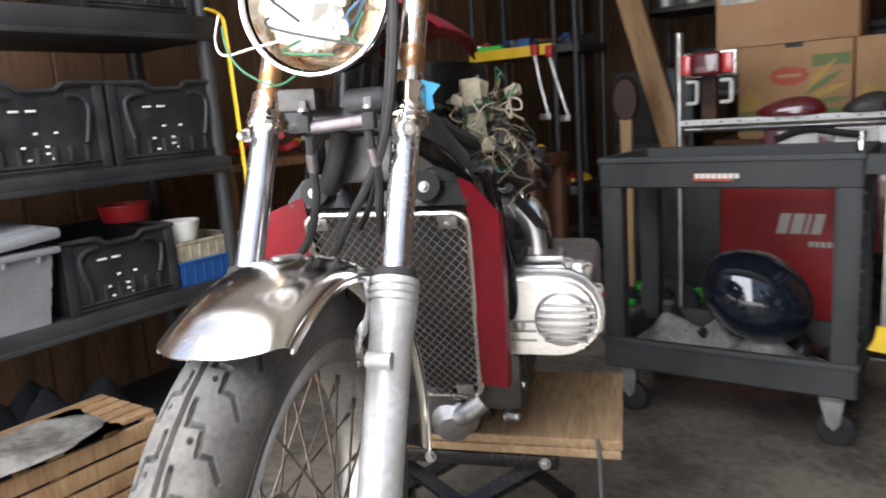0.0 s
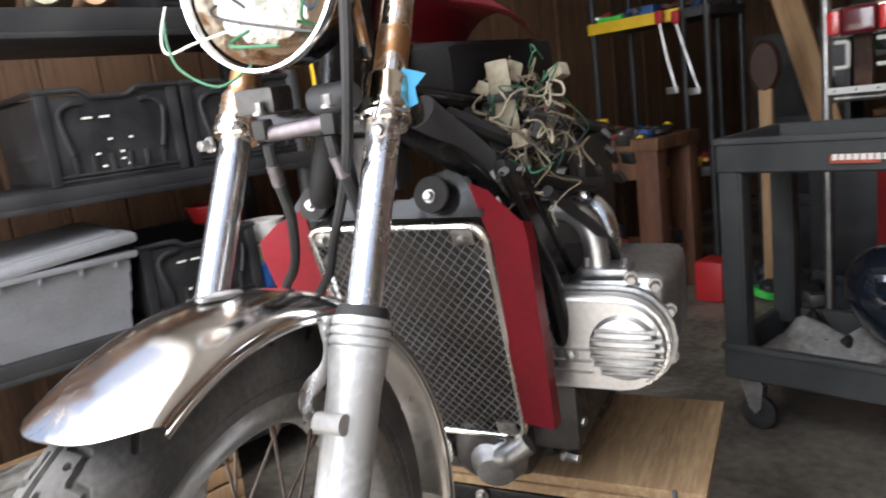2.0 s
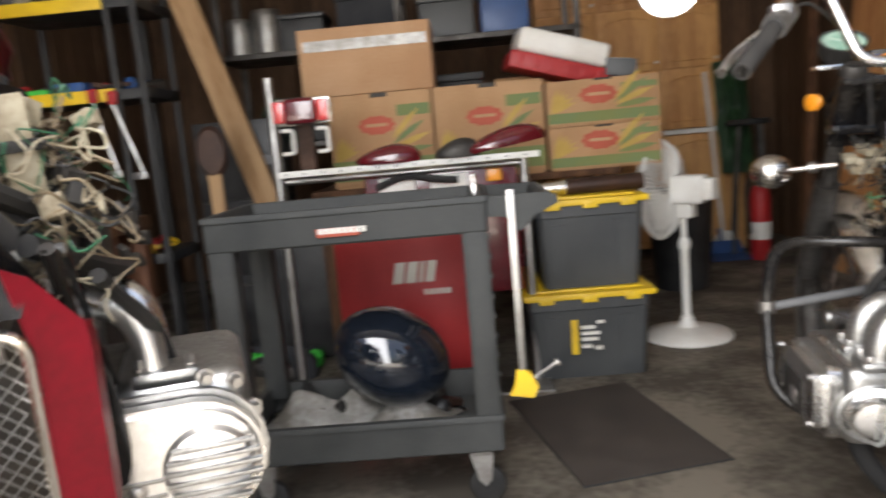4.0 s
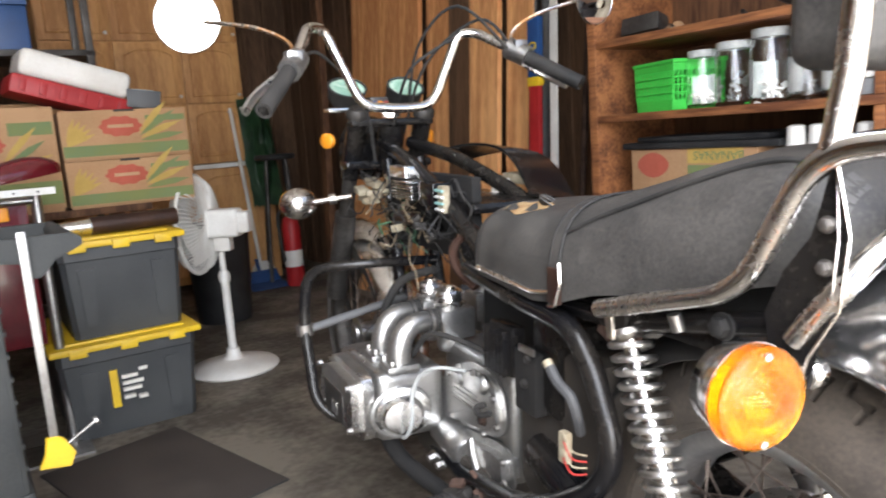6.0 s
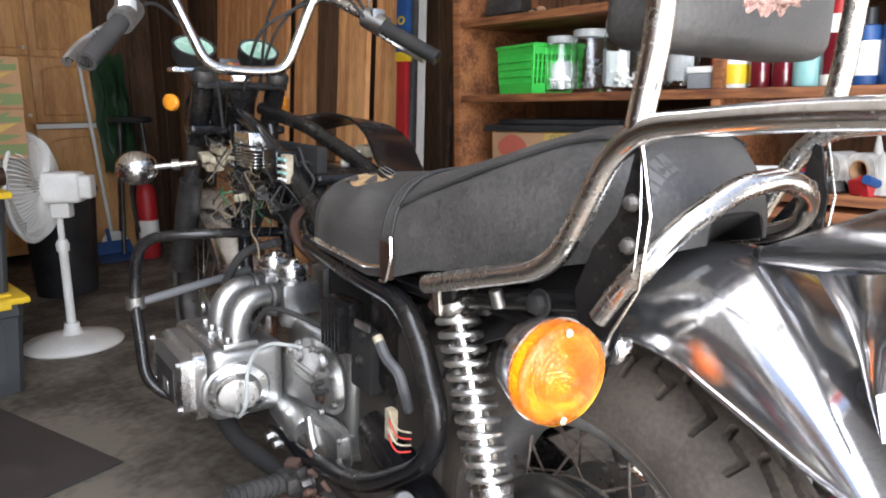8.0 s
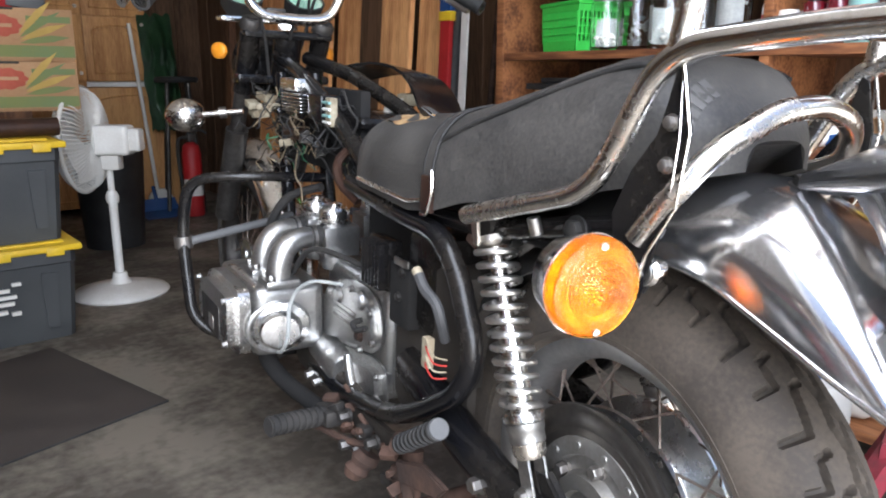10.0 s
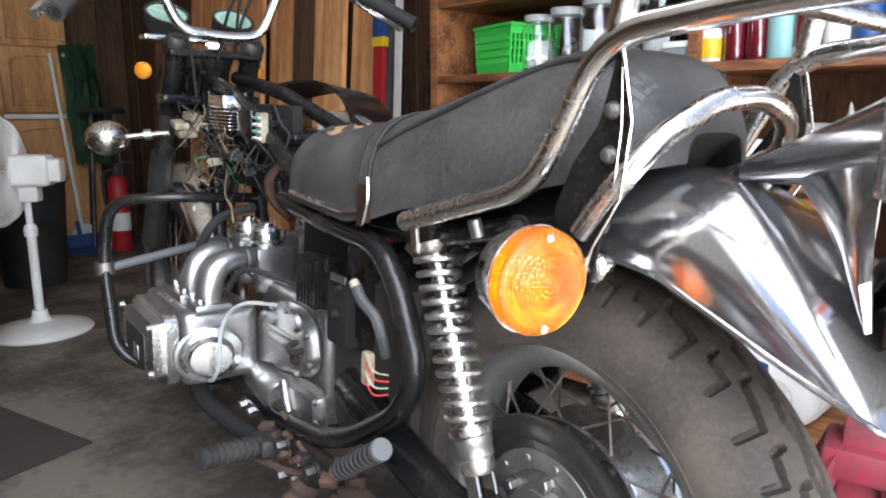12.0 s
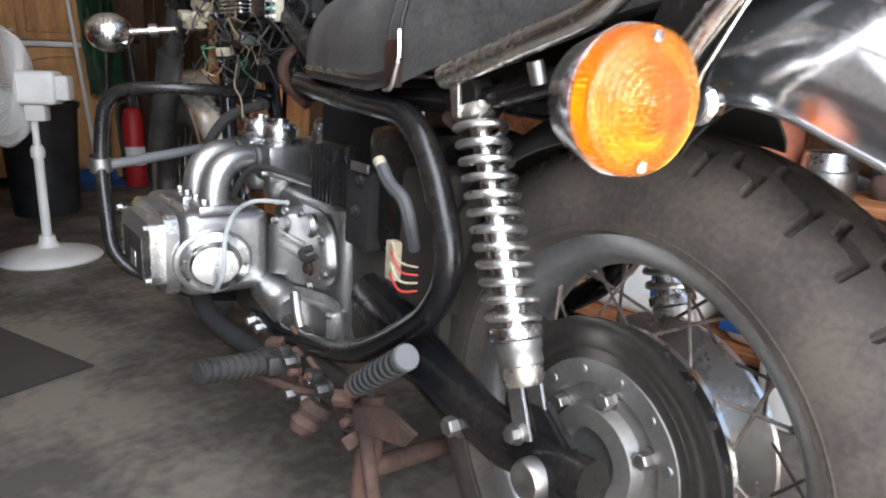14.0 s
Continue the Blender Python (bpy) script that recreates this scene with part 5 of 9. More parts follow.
for s in (-1, 1):
    o = 0.008
    rows = [[(-0.118, o + s * 0.137, 0.968), (-0.135, o + s * 0.155, 0.955), (-0.163, o + s * 0.186, 0.905), (-0.185, o + s * 0.189, 0.90)],
            [(-0.140, o + s * 0.146, 0.90), (-0.15, o + s * 0.158, 0.89), (-0.17, o + s * 0.188, 0.88), (-0.192, o + s * 0.191, 0.87)],
            [(-0.19, o + s * 0.138, 0.73), (-0.195, o + s * 0.155, 0.73), (-0.205, o + s * 0.184, 0.73), (-0.226, o + s * 0.187, 0.73)],
            [(-0.235, o + s * 0.134, 0.575), (-0.238, o + s * 0.15, 0.57), (-0.24, o + s * 0.178, 0.565), (-0.26, o + s * 0.181, 0.565)]]
    if s < 0:
        rows = [[(-0.122, -0.116, 0.944), (-0.130, -0.145, 0.931), (-0.140, -0.178, 0.914), (-0.165, -0.180, 0.910)],
                [(-0.138, -0.120, 0.895), (-0.143, -0.170, 0.890), (-0.150, -0.224, 0.885), (-0.175, -0.226, 0.880)],
                [(-0.150, -0.124, 0.865), (-0.152, -0.172, 0.862), (-0.156, -0.228, 0.860), (-0.182, -0.230, 0.855)],
                [(-0.185, -0.132, 0.770), (-0.182, -0.172, 0.768), (-0.178, -0.218, 0.765), (-0.205, -0.220, 0.760)],
                [(-0.235, -0.126, 0.575), (-0.238, -0.15, 0.57), (-0.24, -0.185, 0.565), (-0.26, -0.187, 0.565)]]
    part("side_shroud", sheet(rows, 0.004), REDPAINT, bike, "dark red radiator side shroud", angle=25)
    part("shroud_edge", tube([r[2] for r in rows], 0.004, 8), REDPAINT, bike)

# engine: belt cover, cylinder head, intake elbow, block
COV = Matrix.Translation((-0.345, 0, 0.675)) @ pose(0, 0, 0, 90, 0, 90)
cov = part("belt_cover", prism(stadium(0.08, 0.275, 0.077), 0.035, COV, 0.008, 3), ALUBRIGHT, bike, "polished ribbed timing belt cover")
part("cover_dome", lathe([(0, 0.012), (0.03, 0.012), (0.048, 0.008), (0.053, 0.0)], 40, axis((-0.31, 0.285, 0.672), (1, 0, 0))), ALUBRIGHT, cov)
for i in range(6):
    z = 0.635 + i * 0.0135
    w = math.sqrt(max(0.0, 0.05 ** 2 - (z - 0.672) ** 2))
    part("cover_rib", box(-0.302, 0.285 - w, z - 0.0025, -0.293, 0.285 + w + 0.012, z + 0.0025, 0.001), ALU, cov)
for z in (0.648, 0.667, 0.63):
    part("cover_rib", box(-0.312, 0.145, z - 0.002, -0.306, 0.235, z + 0.002, 0.001), ALU, cov)
bolt("cover_bolt", (-0.311, 0.203, 0.658), (1, 0, 0), 0.009, 0.012, STEEL, cov)
part("cover_flange", prism(stadium(0.08, 0.275, 0.084), 0.014, COV @ Matrix.Translation((0, 0, -0.012)), 0.002), ALU, cov)
head = box(-0.60, 0.18, 0.615, -0.375, 0.345, 0.765, 0.03, 3)
part("cylinder_head", head, ALU, bike, "cast aluminium cylinder head")
part("cylinder_head", box(-0.62, -0.36, 0.60, -0.36, -0.20, 0.77, 0.02, 3), ALU, bike, "cast aluminium cylinder head")
for y, z in ((0.325, 0.775), (0.345, 0.735), (0.345, 0.66), (0.29, 0.785)):
    bolt("head_bolt", (-0.37, y, z - 0.02), (1, 0.2, 0), 0.008, 0.02, STEEL, bike)
block = box(-0.70, -0.20, 0.47, -0.33, 0.20, 0.74, 0.02, 2)
bm_add(block, box(-0.62, -0.12, 0.43, -0.30, 0.12, 0.56, 0.02, 2))
bm_add(block, lathe([(0, 0), (0.05, 0), (0.05, 0.05), (0.035, 0.06), (0, 0.06)], 24, axis((-0.31, 0.05, 0.50), (1, 0, 0))))
part("engine_block", block, DARKSTEEL, bike, "grimy grey engine block")
el = smooth_path([(-0.43, 0.15, 0.862), (-0.425, 0.18, 0.862), (-0.42, 0.21, 0.845), (-0.415, 0.226, 0.81), (-0.41, 0.23, 0.76)], 5)
part("intake_elbow", tube(el, 0.0205, 20), ALUBRIGHT, bike, "polished intake elbow")
part("intake_rubber", tube([el[0] + Vector((0.0, -0.05, 0.0)), el[0] + Vector((0, 0.004, 0))], 0.027, 18), RUBBER, bike)
part("intake_flange", box(-0.44, 0.205, 0.755, -0.38, 0.285, 0.775, 0.006), ALU, bike)
el2 = [p + Vector((-0.09, 0.0, 0.0)) for p in el]
part("intake_elbow", tube(el2, 0.0205, 20), ALUBRIGHT, bike, "polished intake elbow")
for p in ((-0.395, 0.215, 0.776), (-0.395, 0.275, 0.776)):
    bolt("flange_bolt", p, (0, 0, 1), 0.006, 0.014, STEEL, bike)
fins = []
finned = lathe([(0, 0.0), (0.04, 0), (0.042, 0.015), (0, 0.018)], 28, axis((-0.26, -0.035, 0.50), (1, 0, 0)))
for i in range(16):
    a = i * math.pi / 8
    fins.append(rod((-0.242, -0.035 + 0.012 * math.cos(a), 0.50 + 0.012 * math.sin(a)), (-0.244, -0.035 + 0.04 * math.cos(a), 0.50 + 0.04 * math.sin(a)), 0.003, 6))
pump_cover = part("pump_cover", finned, ALUBRIGHT, bike, "finned round water pump cover")
for fin in fins:
    part("fin", fin, ALUBRIGHT, pump_cover)
pump = lathe([(0, 0), (0.045, 0), (0.05, 0.02), (0.03, 0.05), (0, 0.055)], 24, axis((-0.29, 0.07, 0.485), (1, 0.2, -0.3)))
bm_add(pump, tube(smooth_path([(-0.27, 0.07, 0.49), (-0.25, 0.10, 0.50), (-0.26, 0.135, 0.525)], 4), 0.02, 14))
part("water_pump", pump, ALU, bike)
for k in range(3):
    bolt("sump_bolt", (-0.36, 0.16 + 0.008 * k, 0.45 + 0.035 * k), (0.3, 1, 0), 0.009, 0.03, STEEL, bike)

# frame, tank, hoses and the bare wiring loom
for s in (-1, 1):
    part("frame_tube", tube(rounded([(-0.09, s * 0.04, 1.06), (-0.18, s * 0.12, 0.985), (-0.29, s * 0.185, 0.80), (-0.36, s * 0.19, 0.55), (-0.55, s * 0.17, 0.43), (-0.9, s * 0.16, 0.43)], 0.06), 0.017, 14), FRAMEBLK, bike, "black frame tube")
    part("frame_tube", tube(rounded([(-0.10, s * 0.03, 1.10), (-0.25, s * 0.09, 1.06), (-0.75, s * 0.13, 0.97), (-1.0, s * 0.13, 0.93)], 0.06), 0.016, 14), FRAMEBLK, bike, "black frame tube")
part("steering_head", rod((-0.075, 0, 1.06), (-0.14, 0, 1.22), 0.035, 24), FRAMEBLK, bike)
part("backbone", rod((-0.13, 0, 1.16), (-0.8, 0, 1.02), 0.025, 18), FRAMEBLK, bike)
part("tank_shell", sheet([[(-0.22 - 0.5 * t, w * 0.11 * (0.7 + 0.5 * math.sin(math.pi * min(1, t + 0.2))), 1.20 + 0.055 * (1 - w * w) - 0.05 * t) for w in (-1, -0.7, -0.35, 0, 0.35, 0.7, 1)] for t in (0, 0.15, 0.3, 0.5, 0.7, 0.9)], 0.004), REDPAINT, bike, "red dummy tank lid")
part("shelter_pan", box(-0.75, -0.09, 1.02, -0.24, 0.09, 1.15, 0.03, 2), MATTEBLK, bike)
part("radiator_hose", tube(smooth_path([(-0.125, 0.085, 1.062), (-0.16, 0.095, 1.035), (-0.20, 0.108, 1.005), (-0.235, 0.12, 0.975)], 4), 0.024, 18), DARKGREY, bike, "thick grey hose")
cable("loom_wire", [(-0.235, 0.125, 0.985), (-0.22, 0.14, 0.955), (-0.20, 0.15, 0.93), (-0.205, 0.165, 0.90)], 0.0028, WIRECOL[1], bike, "pale wire pair")
cable("control_cable", [(0.068, 0.122, 1.26), (0.070, 0.120, 1.19), (0.075, 0.110, 1.100), (0.060, 0.088, 1.035), (0.030, 0.053, 0.983), (-0.010, 0.005, 0.924), (-0.050, -0.040, 0.866), (-0.085, -0.100, 0.810), (-0.105, -0.13, 0.76)], 0.0062, RUBBER, bike, "black control cable")
cable("control_cable", [(0.060, 0.114, 1.26), (0.062, 0.112, 1.19), (0.062, 0.100, 1.100), (0.045, 0.080, 1.035), (0.010, 0.060, 0.990), (-0.030, 0.03, 0.94), (-0.06, 0.0, 0.90)], 0.0048, RUBBER, bike, "black control cable")
for pts in ([(0.060, -0.014, 1.052), (0.055, -0.016, 1.029), (0.045, -0.020, 1.004), (0.020, -0.031, 0.961), (-0.010, -0.057, 0.909), (-0.030, -0.082, 0.876), (-0.050, -0.113, 0.849), (-0.07, -0.14, 0.80)], [(0.060, 0.070, 1.056), (0.058, 0.072, 1.034), (0.050, 0.074, 1.010), (0.030, 0.069, 0.981), (0.000, 0.056, 0.948), (-0.04, 0.04, 0.90)]):
    hose = cable("brake_hose", pts, 0.0066, RUBBER, bike, "black brake hose")
    part("hose_ferrule", rod(pts[1], pts[2], 0.0080, 14), DULLPIPE, hose, "dull steel hose end")
part("coolant_pipe", tube(smooth_path([(-0.08, -0.02, 1.06), (-0.06, -0.03, 1.0), (-0.075, -0.05, 0.965), (-0.11, -0.05, 0.975)], 5), 0.016, 14), RUBBER, bike)
part("thermostat", box(-0.14, -0.06, 0.965, -0.09, 0.06, 1.04, 0.012), DARKSTEEL, bike)
plate2 = part("side_bracket", prism([(-0.165, 0.972), (-0.235, 0.962), (-0.46, 0.735), (-0.43, 0.715), (-0.36, 0.73)], 0.010, Matrix.Translation((0, 0.178, 0)) @ pose(0, 0, 0, 90), 0.002), FRAMEBLK, bike, "black steel side bracket")
for pts in (((-0.17, 0.175, 0.972), (-0.37, 0.175, 0.73)), ((-0.235, 0.175, 0.962), (-0.455, 0.175, 0.735))):
    part("bracket_edge", rod(pts[0], pts[1], 0.008, 10), FRAMEBLK, plate2)
bolt("bracket_bolt", (-0.40, 0.18, 0.745), (0.3, 1, 0), 0.013, 0.012, DARKSTEEL, plate2)
cable("vent_hose", [(-0.27, 0.20, 0.925), (-0.34, 0.215, 0.88), (-0.40, 0.235, 0.835), (-0.45, 0.245, 0.79), (-0.47, 0.25, 0.75)], 0.009, RUBBER, bike, "black hose over the intake")
cable("vent_hose", [(-0.22, 0.15, 0.97), (-0.33, 0.19, 0.93), (-0.45, 0.21, 0.90), (-0.58, 0.20, 0.88)], 0.012, RUBBER, bike, "black hose over the intake")
part("fork_ear_strut", rod((0.0, 0.085, 1.23), (0.02, 0.106, 1.13), 0.006, 8), COPPER, bike)


fl = part("tape_flag", sheet([[(-0.010, 0.108, 1.072), (-0.010, 0.126, 1.070), (-0.013, 0.143, 1.077)], [(-0.013, 0.108, 1.096), (-0.014, 0.127, 1.093), (-0.018, 0.139, 1.094)], [(-0.017, 0.109, 1.122), (-0.021, 0.130, 1.115), (-0.027, 0.150, 1.108)]], 0.001), BLUETAPE, bike, "blue tape flag with writing")
up = Matrix(((-0.12, 0.0, 0.99), (0.25, -0.97, 0.0), (0.96, 0.24, 0.12))).to_4x4()
letters("lettering", "FAN", 0.017, WIRECOL[3], fl, Matrix.Translation((-0.0075, 0.1255, 1.078)) @ up, 0.0005)
rnd = random.Random(11)
for i in range(16):
    x, y, z = -0.24 - rnd.uniform(0, 0.14), 0.11 + rnd.uniform(-0.02, 0.09), 0.985 + rnd.uniform(0, 0.12)
    sx, sy, sz = rnd.uniform(0.008, 0.015), rnd.uniform(0.008, 0.014), rnd.uniform(0.008, 0.018)
    part("relay", box(-sx, -sy, -sz, sx, sy, sz, 0.003), (BEIGE, DARKSTEEL, BEIGE, RUBBER)[i % 4], bike, "loose electrical connector", pose(x, y, z, rnd.uniform(-30, 30), rnd.uniform(-30, 30), rnd.uniform(0, 90)))
part("relay", box(-0.017, -0.016, -0.024, 0.017, 0.016, 0.024, 0.004), BEIGE, bike, "pale fuse block", pose(-0.28, 0.14, 1.09, 5, 0, 20))
part("relay", box(-0.018, -0.016, -0.026, 0.018, 0.016, 0.026, 0.004), BEIGE, bike, "pale fuse block", pose(-0.285, 0.145, 1.035, 5, 0, 20))
part("relay_band", box(-0.023, -0.022, -0.006, 0.023, 0.022, 0.006, 0.002), RUBBER, bike, "", pose(-0.282, 0.142, 1.063, 5, 0, 20))
for i in range(120):
    p = Vector((-0.25 - rnd.uniform(0, 0.13), 0.115 + rnd.uniform(0, 0.07), 0.99 + rnd.uniform(-0.03, 0.10)))
    pts = [p]
    for k in range(5):
        p = p + Vector((rnd.uniform(-0.035, 0.03), rnd.uniform(-0.025, 0.03), rnd.uniform(-0.035, 0.022)))
        pts.append(p)
    cable("loom_wire", pts, rnd.uniform(0.0008, 0.0018), (WIRES, WIRES, WIRECOL[3], BEIGE, WIRES, BEIGE, WIRES, WIRECOL[0])[i % 8], bike, n=4, seg=5)
for i, (y, z) in enumerate(((0.16, 0.99), (0.17, 0.93), (0.15, 1.03))):
    cable("loom", [(-0.20 - 0.05 * i, 0.09, 1.05), (-0.30, y, z), (-0.42, y + 0.02, z - 0.03), (-0.6, y - 0.03, z)], 0.012, RUBBER, bike, "taped wiring loom")
part("carburettor", box(-0.56, 0.05, 0.86, -0.42, 0.15, 0.95, 0.015), DARKSTEEL, bike)
for x in (-0.425, -0.51):
    part("carburettor_top", lathe([(0, 0), (0.024, 0), (0.026, 0.006), (0.026, 0.028), (0.02, 0.036), (0, 0.038)], 20, pose(x, 0.145, 0.885)), ALUBRIGHT, bike)
part("rear_case", box(-0.95, -0.15, 0.5, -0.7, 0.15, 0.95, 0.03), DARKGAP, bike)
for i in range(7):
    part("bracket", box(-0.012, -0.005, -0.018, 0.012, 0.005, 0.018, 0.002), DARKSTEEL if i % 2 else DARKGAP, bike, "", pose(-0.55 - 0.05 * i, 0.19 + 0.01 * (i % 3), 0.86 + 0.03 * (i % 4), 20 * i, 15 * i, 30 * i))

# the lift: plywood on black scissor arms
lift = thing("motorcycle_lift", "black steel scissor lift with a plywood top under the motorcycle", "lift", B1)
part("board", box(-0.70, -0.12, 0.385, -0.362, 0.389, 0.404, 0.002), PLY, lift, "worn plywood sheet")
part("board", box(-0.70, -0.12, 0.366, -0.358, 0.386, 0.384, 0.002), PLY, lift, "worn plywood sheet")
part("front_rail", box(-0.40, -0.16, 0.335, -0.355, 0.262, 0.364, 0.003), FRAMEBLK, lift)
part("rear_rail", box(-0.70, -0.16, 0.335, -0.655, 0.262, 0.364, 0.003), FRAMEBLK, lift)
for x in (-0.375, -0.68):
    part("scissor_arm", tube([(x, 0.24, 0.345), (x, -0.2, 0.05)], 0.02, 4), FRAMEBLK, lift)
    part("scissor_arm", tube([(x - 0.03, -0.14, 0.345), (x - 0.03, 0.26, 0.05)], 0.02, 4), FRAMEBLK, lift)
for y in (0.237, -0.1, 0.0):
    bolt("pivot_bolt", (-0.352, y, 0.352), (1, 0, 0), 0.009, 0.014, STEEL, lift)
part("base_rail", box(-0.72, 0.22, -0.02, -0.34, 0.30, 0.05, 0.004), FRAMEBLK, lift)
part("base_rail", box(-0.72, -0.24, -0.02, -0.34, -0.16, 0.05, 0.004), FRAMEBLK, lift)
part("lift_pad", box(-0.62, -0.12, 0.405, -0.42, 0.12, 0.428, 0.004), RUBBER, lift)
cable("cord", [(-0.355, 0.34, 0.41), (-0.345, 0.345, 0.36), (-0.34, 0.35, 0.2), (-0.33, 0.355, 0.03), (-0.2, 0.4, 0.006)], 0.004, GREY, lift, "grey cord hanging over the board")


# ---------- the other motorcycle, seen from its rear left ----------
B2 = pose(1.1506, 0.5974, -0.0426, 1.55, -1.83, 54.0) @ Matrix.Scale(1.0135, 4)     # x forward, y to its left, below the rear axle
bike2 = thing("motorcycle", "black and chrome touring motorcycle, dusty, side panels off, torn seat", "motorcycle", B2)
RX, RZ = -0.020, 0.452


def resized(before, sx, ox, sy, sz, oz):
    """Brings the parts added since then, drawn in a smaller measure, to their size and place on the machine."""
    grow = Matrix(((sx, 0, 0, ox), (0, sy, 0, 0), (0, 0, sz, oz), (0, 0, 0, 1)))
    for ob in bike2.children_recursive:
        if ob not in before:
            at = ob.matrix_basis.copy()
            if ob.parent is not bike2 and ob.parent != bike2:
                at = ob.parent.matrix_basis @ at
            ob.data.transform(at.inverted() @ grow @ at)


wheel2 = spoked_wheel("rear_wheel", pose(RX, 0, RZ), bike2, 0.340, 0.070, 0.086, 0.233, 0.136, 0.05, 40, RIMGREY, SPOKERUST,
                      (19, BLOCKS, 0.010, 0.0038, TYREBROWN), ALUBRIGHT)
disc = part("brake_disc", lathe([(0.092, -0.003), (0.1475, -0.003), (0.1475, 0.003), (0.140, 0.003), (0.1395, 0.0026), (0.128, 0.0026), (0.1275, 0.003), (0.116, 0.003), (0.1155, 0.0026), (0.104, 0.003), (0.092, 0.003), (0.092, -0.003)], 72, pose(0, 0.072, 0, -90)), DISC, wheel2, "worn steel brake disc")
for i in range(20):
    a = i * 2 * math.pi / 20
    part("hub_hole", lathe([(0, 0), (0.0045, 0), (0.0045, 0.0008), (0, 0.0008)], 8, axis((0.128 * math.cos(a), 0.0405, 0.128 * math.sin(a)), (0, 1, 0))), DARKGAP, wheel2)
part("disc_carrier", lathe([(0, 0.010), (0.032, 0.010), (0.036, 0.018), (0.056, 0.016), (0.060, 0.000), (0.076, -0.004), (0.080, 0.004), (0.104, 0.005), (0.106, -0.006), (0.0, -0.006)], 48, pose(0, 0.072, 0, -90)), MESHGREY, disc, "grey disc carrier")
for i in range(6):
    a = i * math.pi / 3 + 0.62
    bolt("carrier_nut", (0.067 * math.cos(a), 0.070, 0.067 * math.sin(a)), (0, 1, 0), 0.009, 0.016, STEEL, disc)
for i in range(12):
    a = i * math.pi / 6 + 0.2
    part("rivet", lathe([(0, 0), (0.0055, 0), (0.005, 0.002), (0, 0.003)], 10, axis((0.093 * math.cos(a), 0.077, 0.093 * math.sin(a)), (0, 1, 0))), ALU, disc)
part("axle_nut", lathe([(0, 0), (0.021, 0), (0.022, 0.004), (0.022, 0.034), (0.019, 0.04), (0.006, 0.040), (0, 0.036)], 28, axis((0.0, 0.118, 0.437), (0, 1, 0))), STEEL, bike2)
for s in (-1, 1):
    arm = part("swing_arm", tube(smooth_path([(0.42, s * 0.095, 0.50), (0.29, s * 0.115, 0.485), (0.17, s * 0.122, 0.455), (0.06, s * 0.122, 0.440), (-0.03, s * 0.120, 0.442)], 5), [0.030] * 12 + [0.027] * 4 + [0.024] * 5, 16, flat=1.15), FRAMEBLK, bike2, "black swing arm")
    part("axle_boss", tube([(0.045, s * 0.120, 0.443), (-0.058, s * 0.120, 0.452)], 0.023, 16, flat=1.1), FRAMEBLK, arm, "black boss, paint scuffed")
    part("shock_bracket", prism([(-0.045, 0.50), (-0.020, 0.505), (0.045, 0.455), (0.045, 0.425), (0.0, 0.425)], 0.016, Matrix.Translation((0, s * 0.113 - 0.008, 0)) @ pose(0, 0, 0, 90, 0, 180), 0.004), FRAMEBLK, arm)
    bolt("arm_bolt", (0.128, s * 0.140, 0.437), (0, s, 0), 0.012, 0.022, STEEL, arm)

# shock absorbers
for s in (-1, 1):
    top, low = Vector((0.152, s * 0.130, 0.792)), Vector((0.024, s * 0.130, 0.482))
    d = (low - top).normalized()
    L = (low - top).length
    sh = part("shock_absorber", tube([top, top + d * L * 0.80], 0.0115, 16), CHROME, bike2, "chrome shock absorber with coil spring")
    side = d.cross(Vector((0, 1, 0))).normalized()
    pts = []
    turns = 12
    for i in range(turns * 16 + 1):
        a = i / 16 * 2 * math.pi
        pts.append(top + d * (0.012 + 0.222 * i / (turns * 16)) + (side * math.cos(a) + Vector((0, 1, 0)) * math.sin(a)) * 0.0262)
    part("coil_spring", tube(pts, 0.0046, 8), ALUBRIGHT, sh, "chrome coil spring")
    part("lower_body", lathe([(0.0, 0.232), (0.027, 0.232), (0.029, 0.236), (0.029, 0.244), (0.0225, 0.248), (0.0225, 0.287), (0.019, 0.294), (0, 0.296)], 28, axis(top, d)), CHROME, sh, "chrome lower spring seat")
    part("adjuster_collar", lathe([(0.0225, 0.247), (0.0262, 0.247), (0.0262, 0.256), (0.0245, 0.258), (0.0245, 0.272), (0.0225, 0.274)], 14, axis(top, d)), ALU, sh, "stepped preload collar")
    part("top_cap", lathe([(0, -0.004), (0.026, -0.004), (0.028, 0.004), (0.02, 0.012), (0, 0.012)], 24, axis(top, d)), CHROME, sh)
    part("inner_tube", lathe([(0, 0.12), (0.0165, 0.12), (0.0165, 0.235), (0, 0.235)], 20, axis(top, d)), CHROME, sh)
    part("top_eye", lathe([(0, -0.014), (0.018, -0.014), (0.018, 0.014), (0, 0.014)], 20, axis(top - d * 0.018, (0, 1, 0))), DARKSTEEL, sh)
    along = Matrix((side, Vector((0, 1, 0)), -d)).transposed().to_4x4()
    for q in (-1, 1):
        part("clevis", box(-0.012, q * 0.013 - 0.0025, -0.014, 0.012, q * 0.013 + 0.0025, 0.050, 0.002), ALU, sh, "", Matrix.Translation(low) @ along)
    bolt("clevis_bolt", low + Vector((0.004, s * 0.016, -0.008)), (0, s, 0), 0.009, 0.012, STEEL, sh)


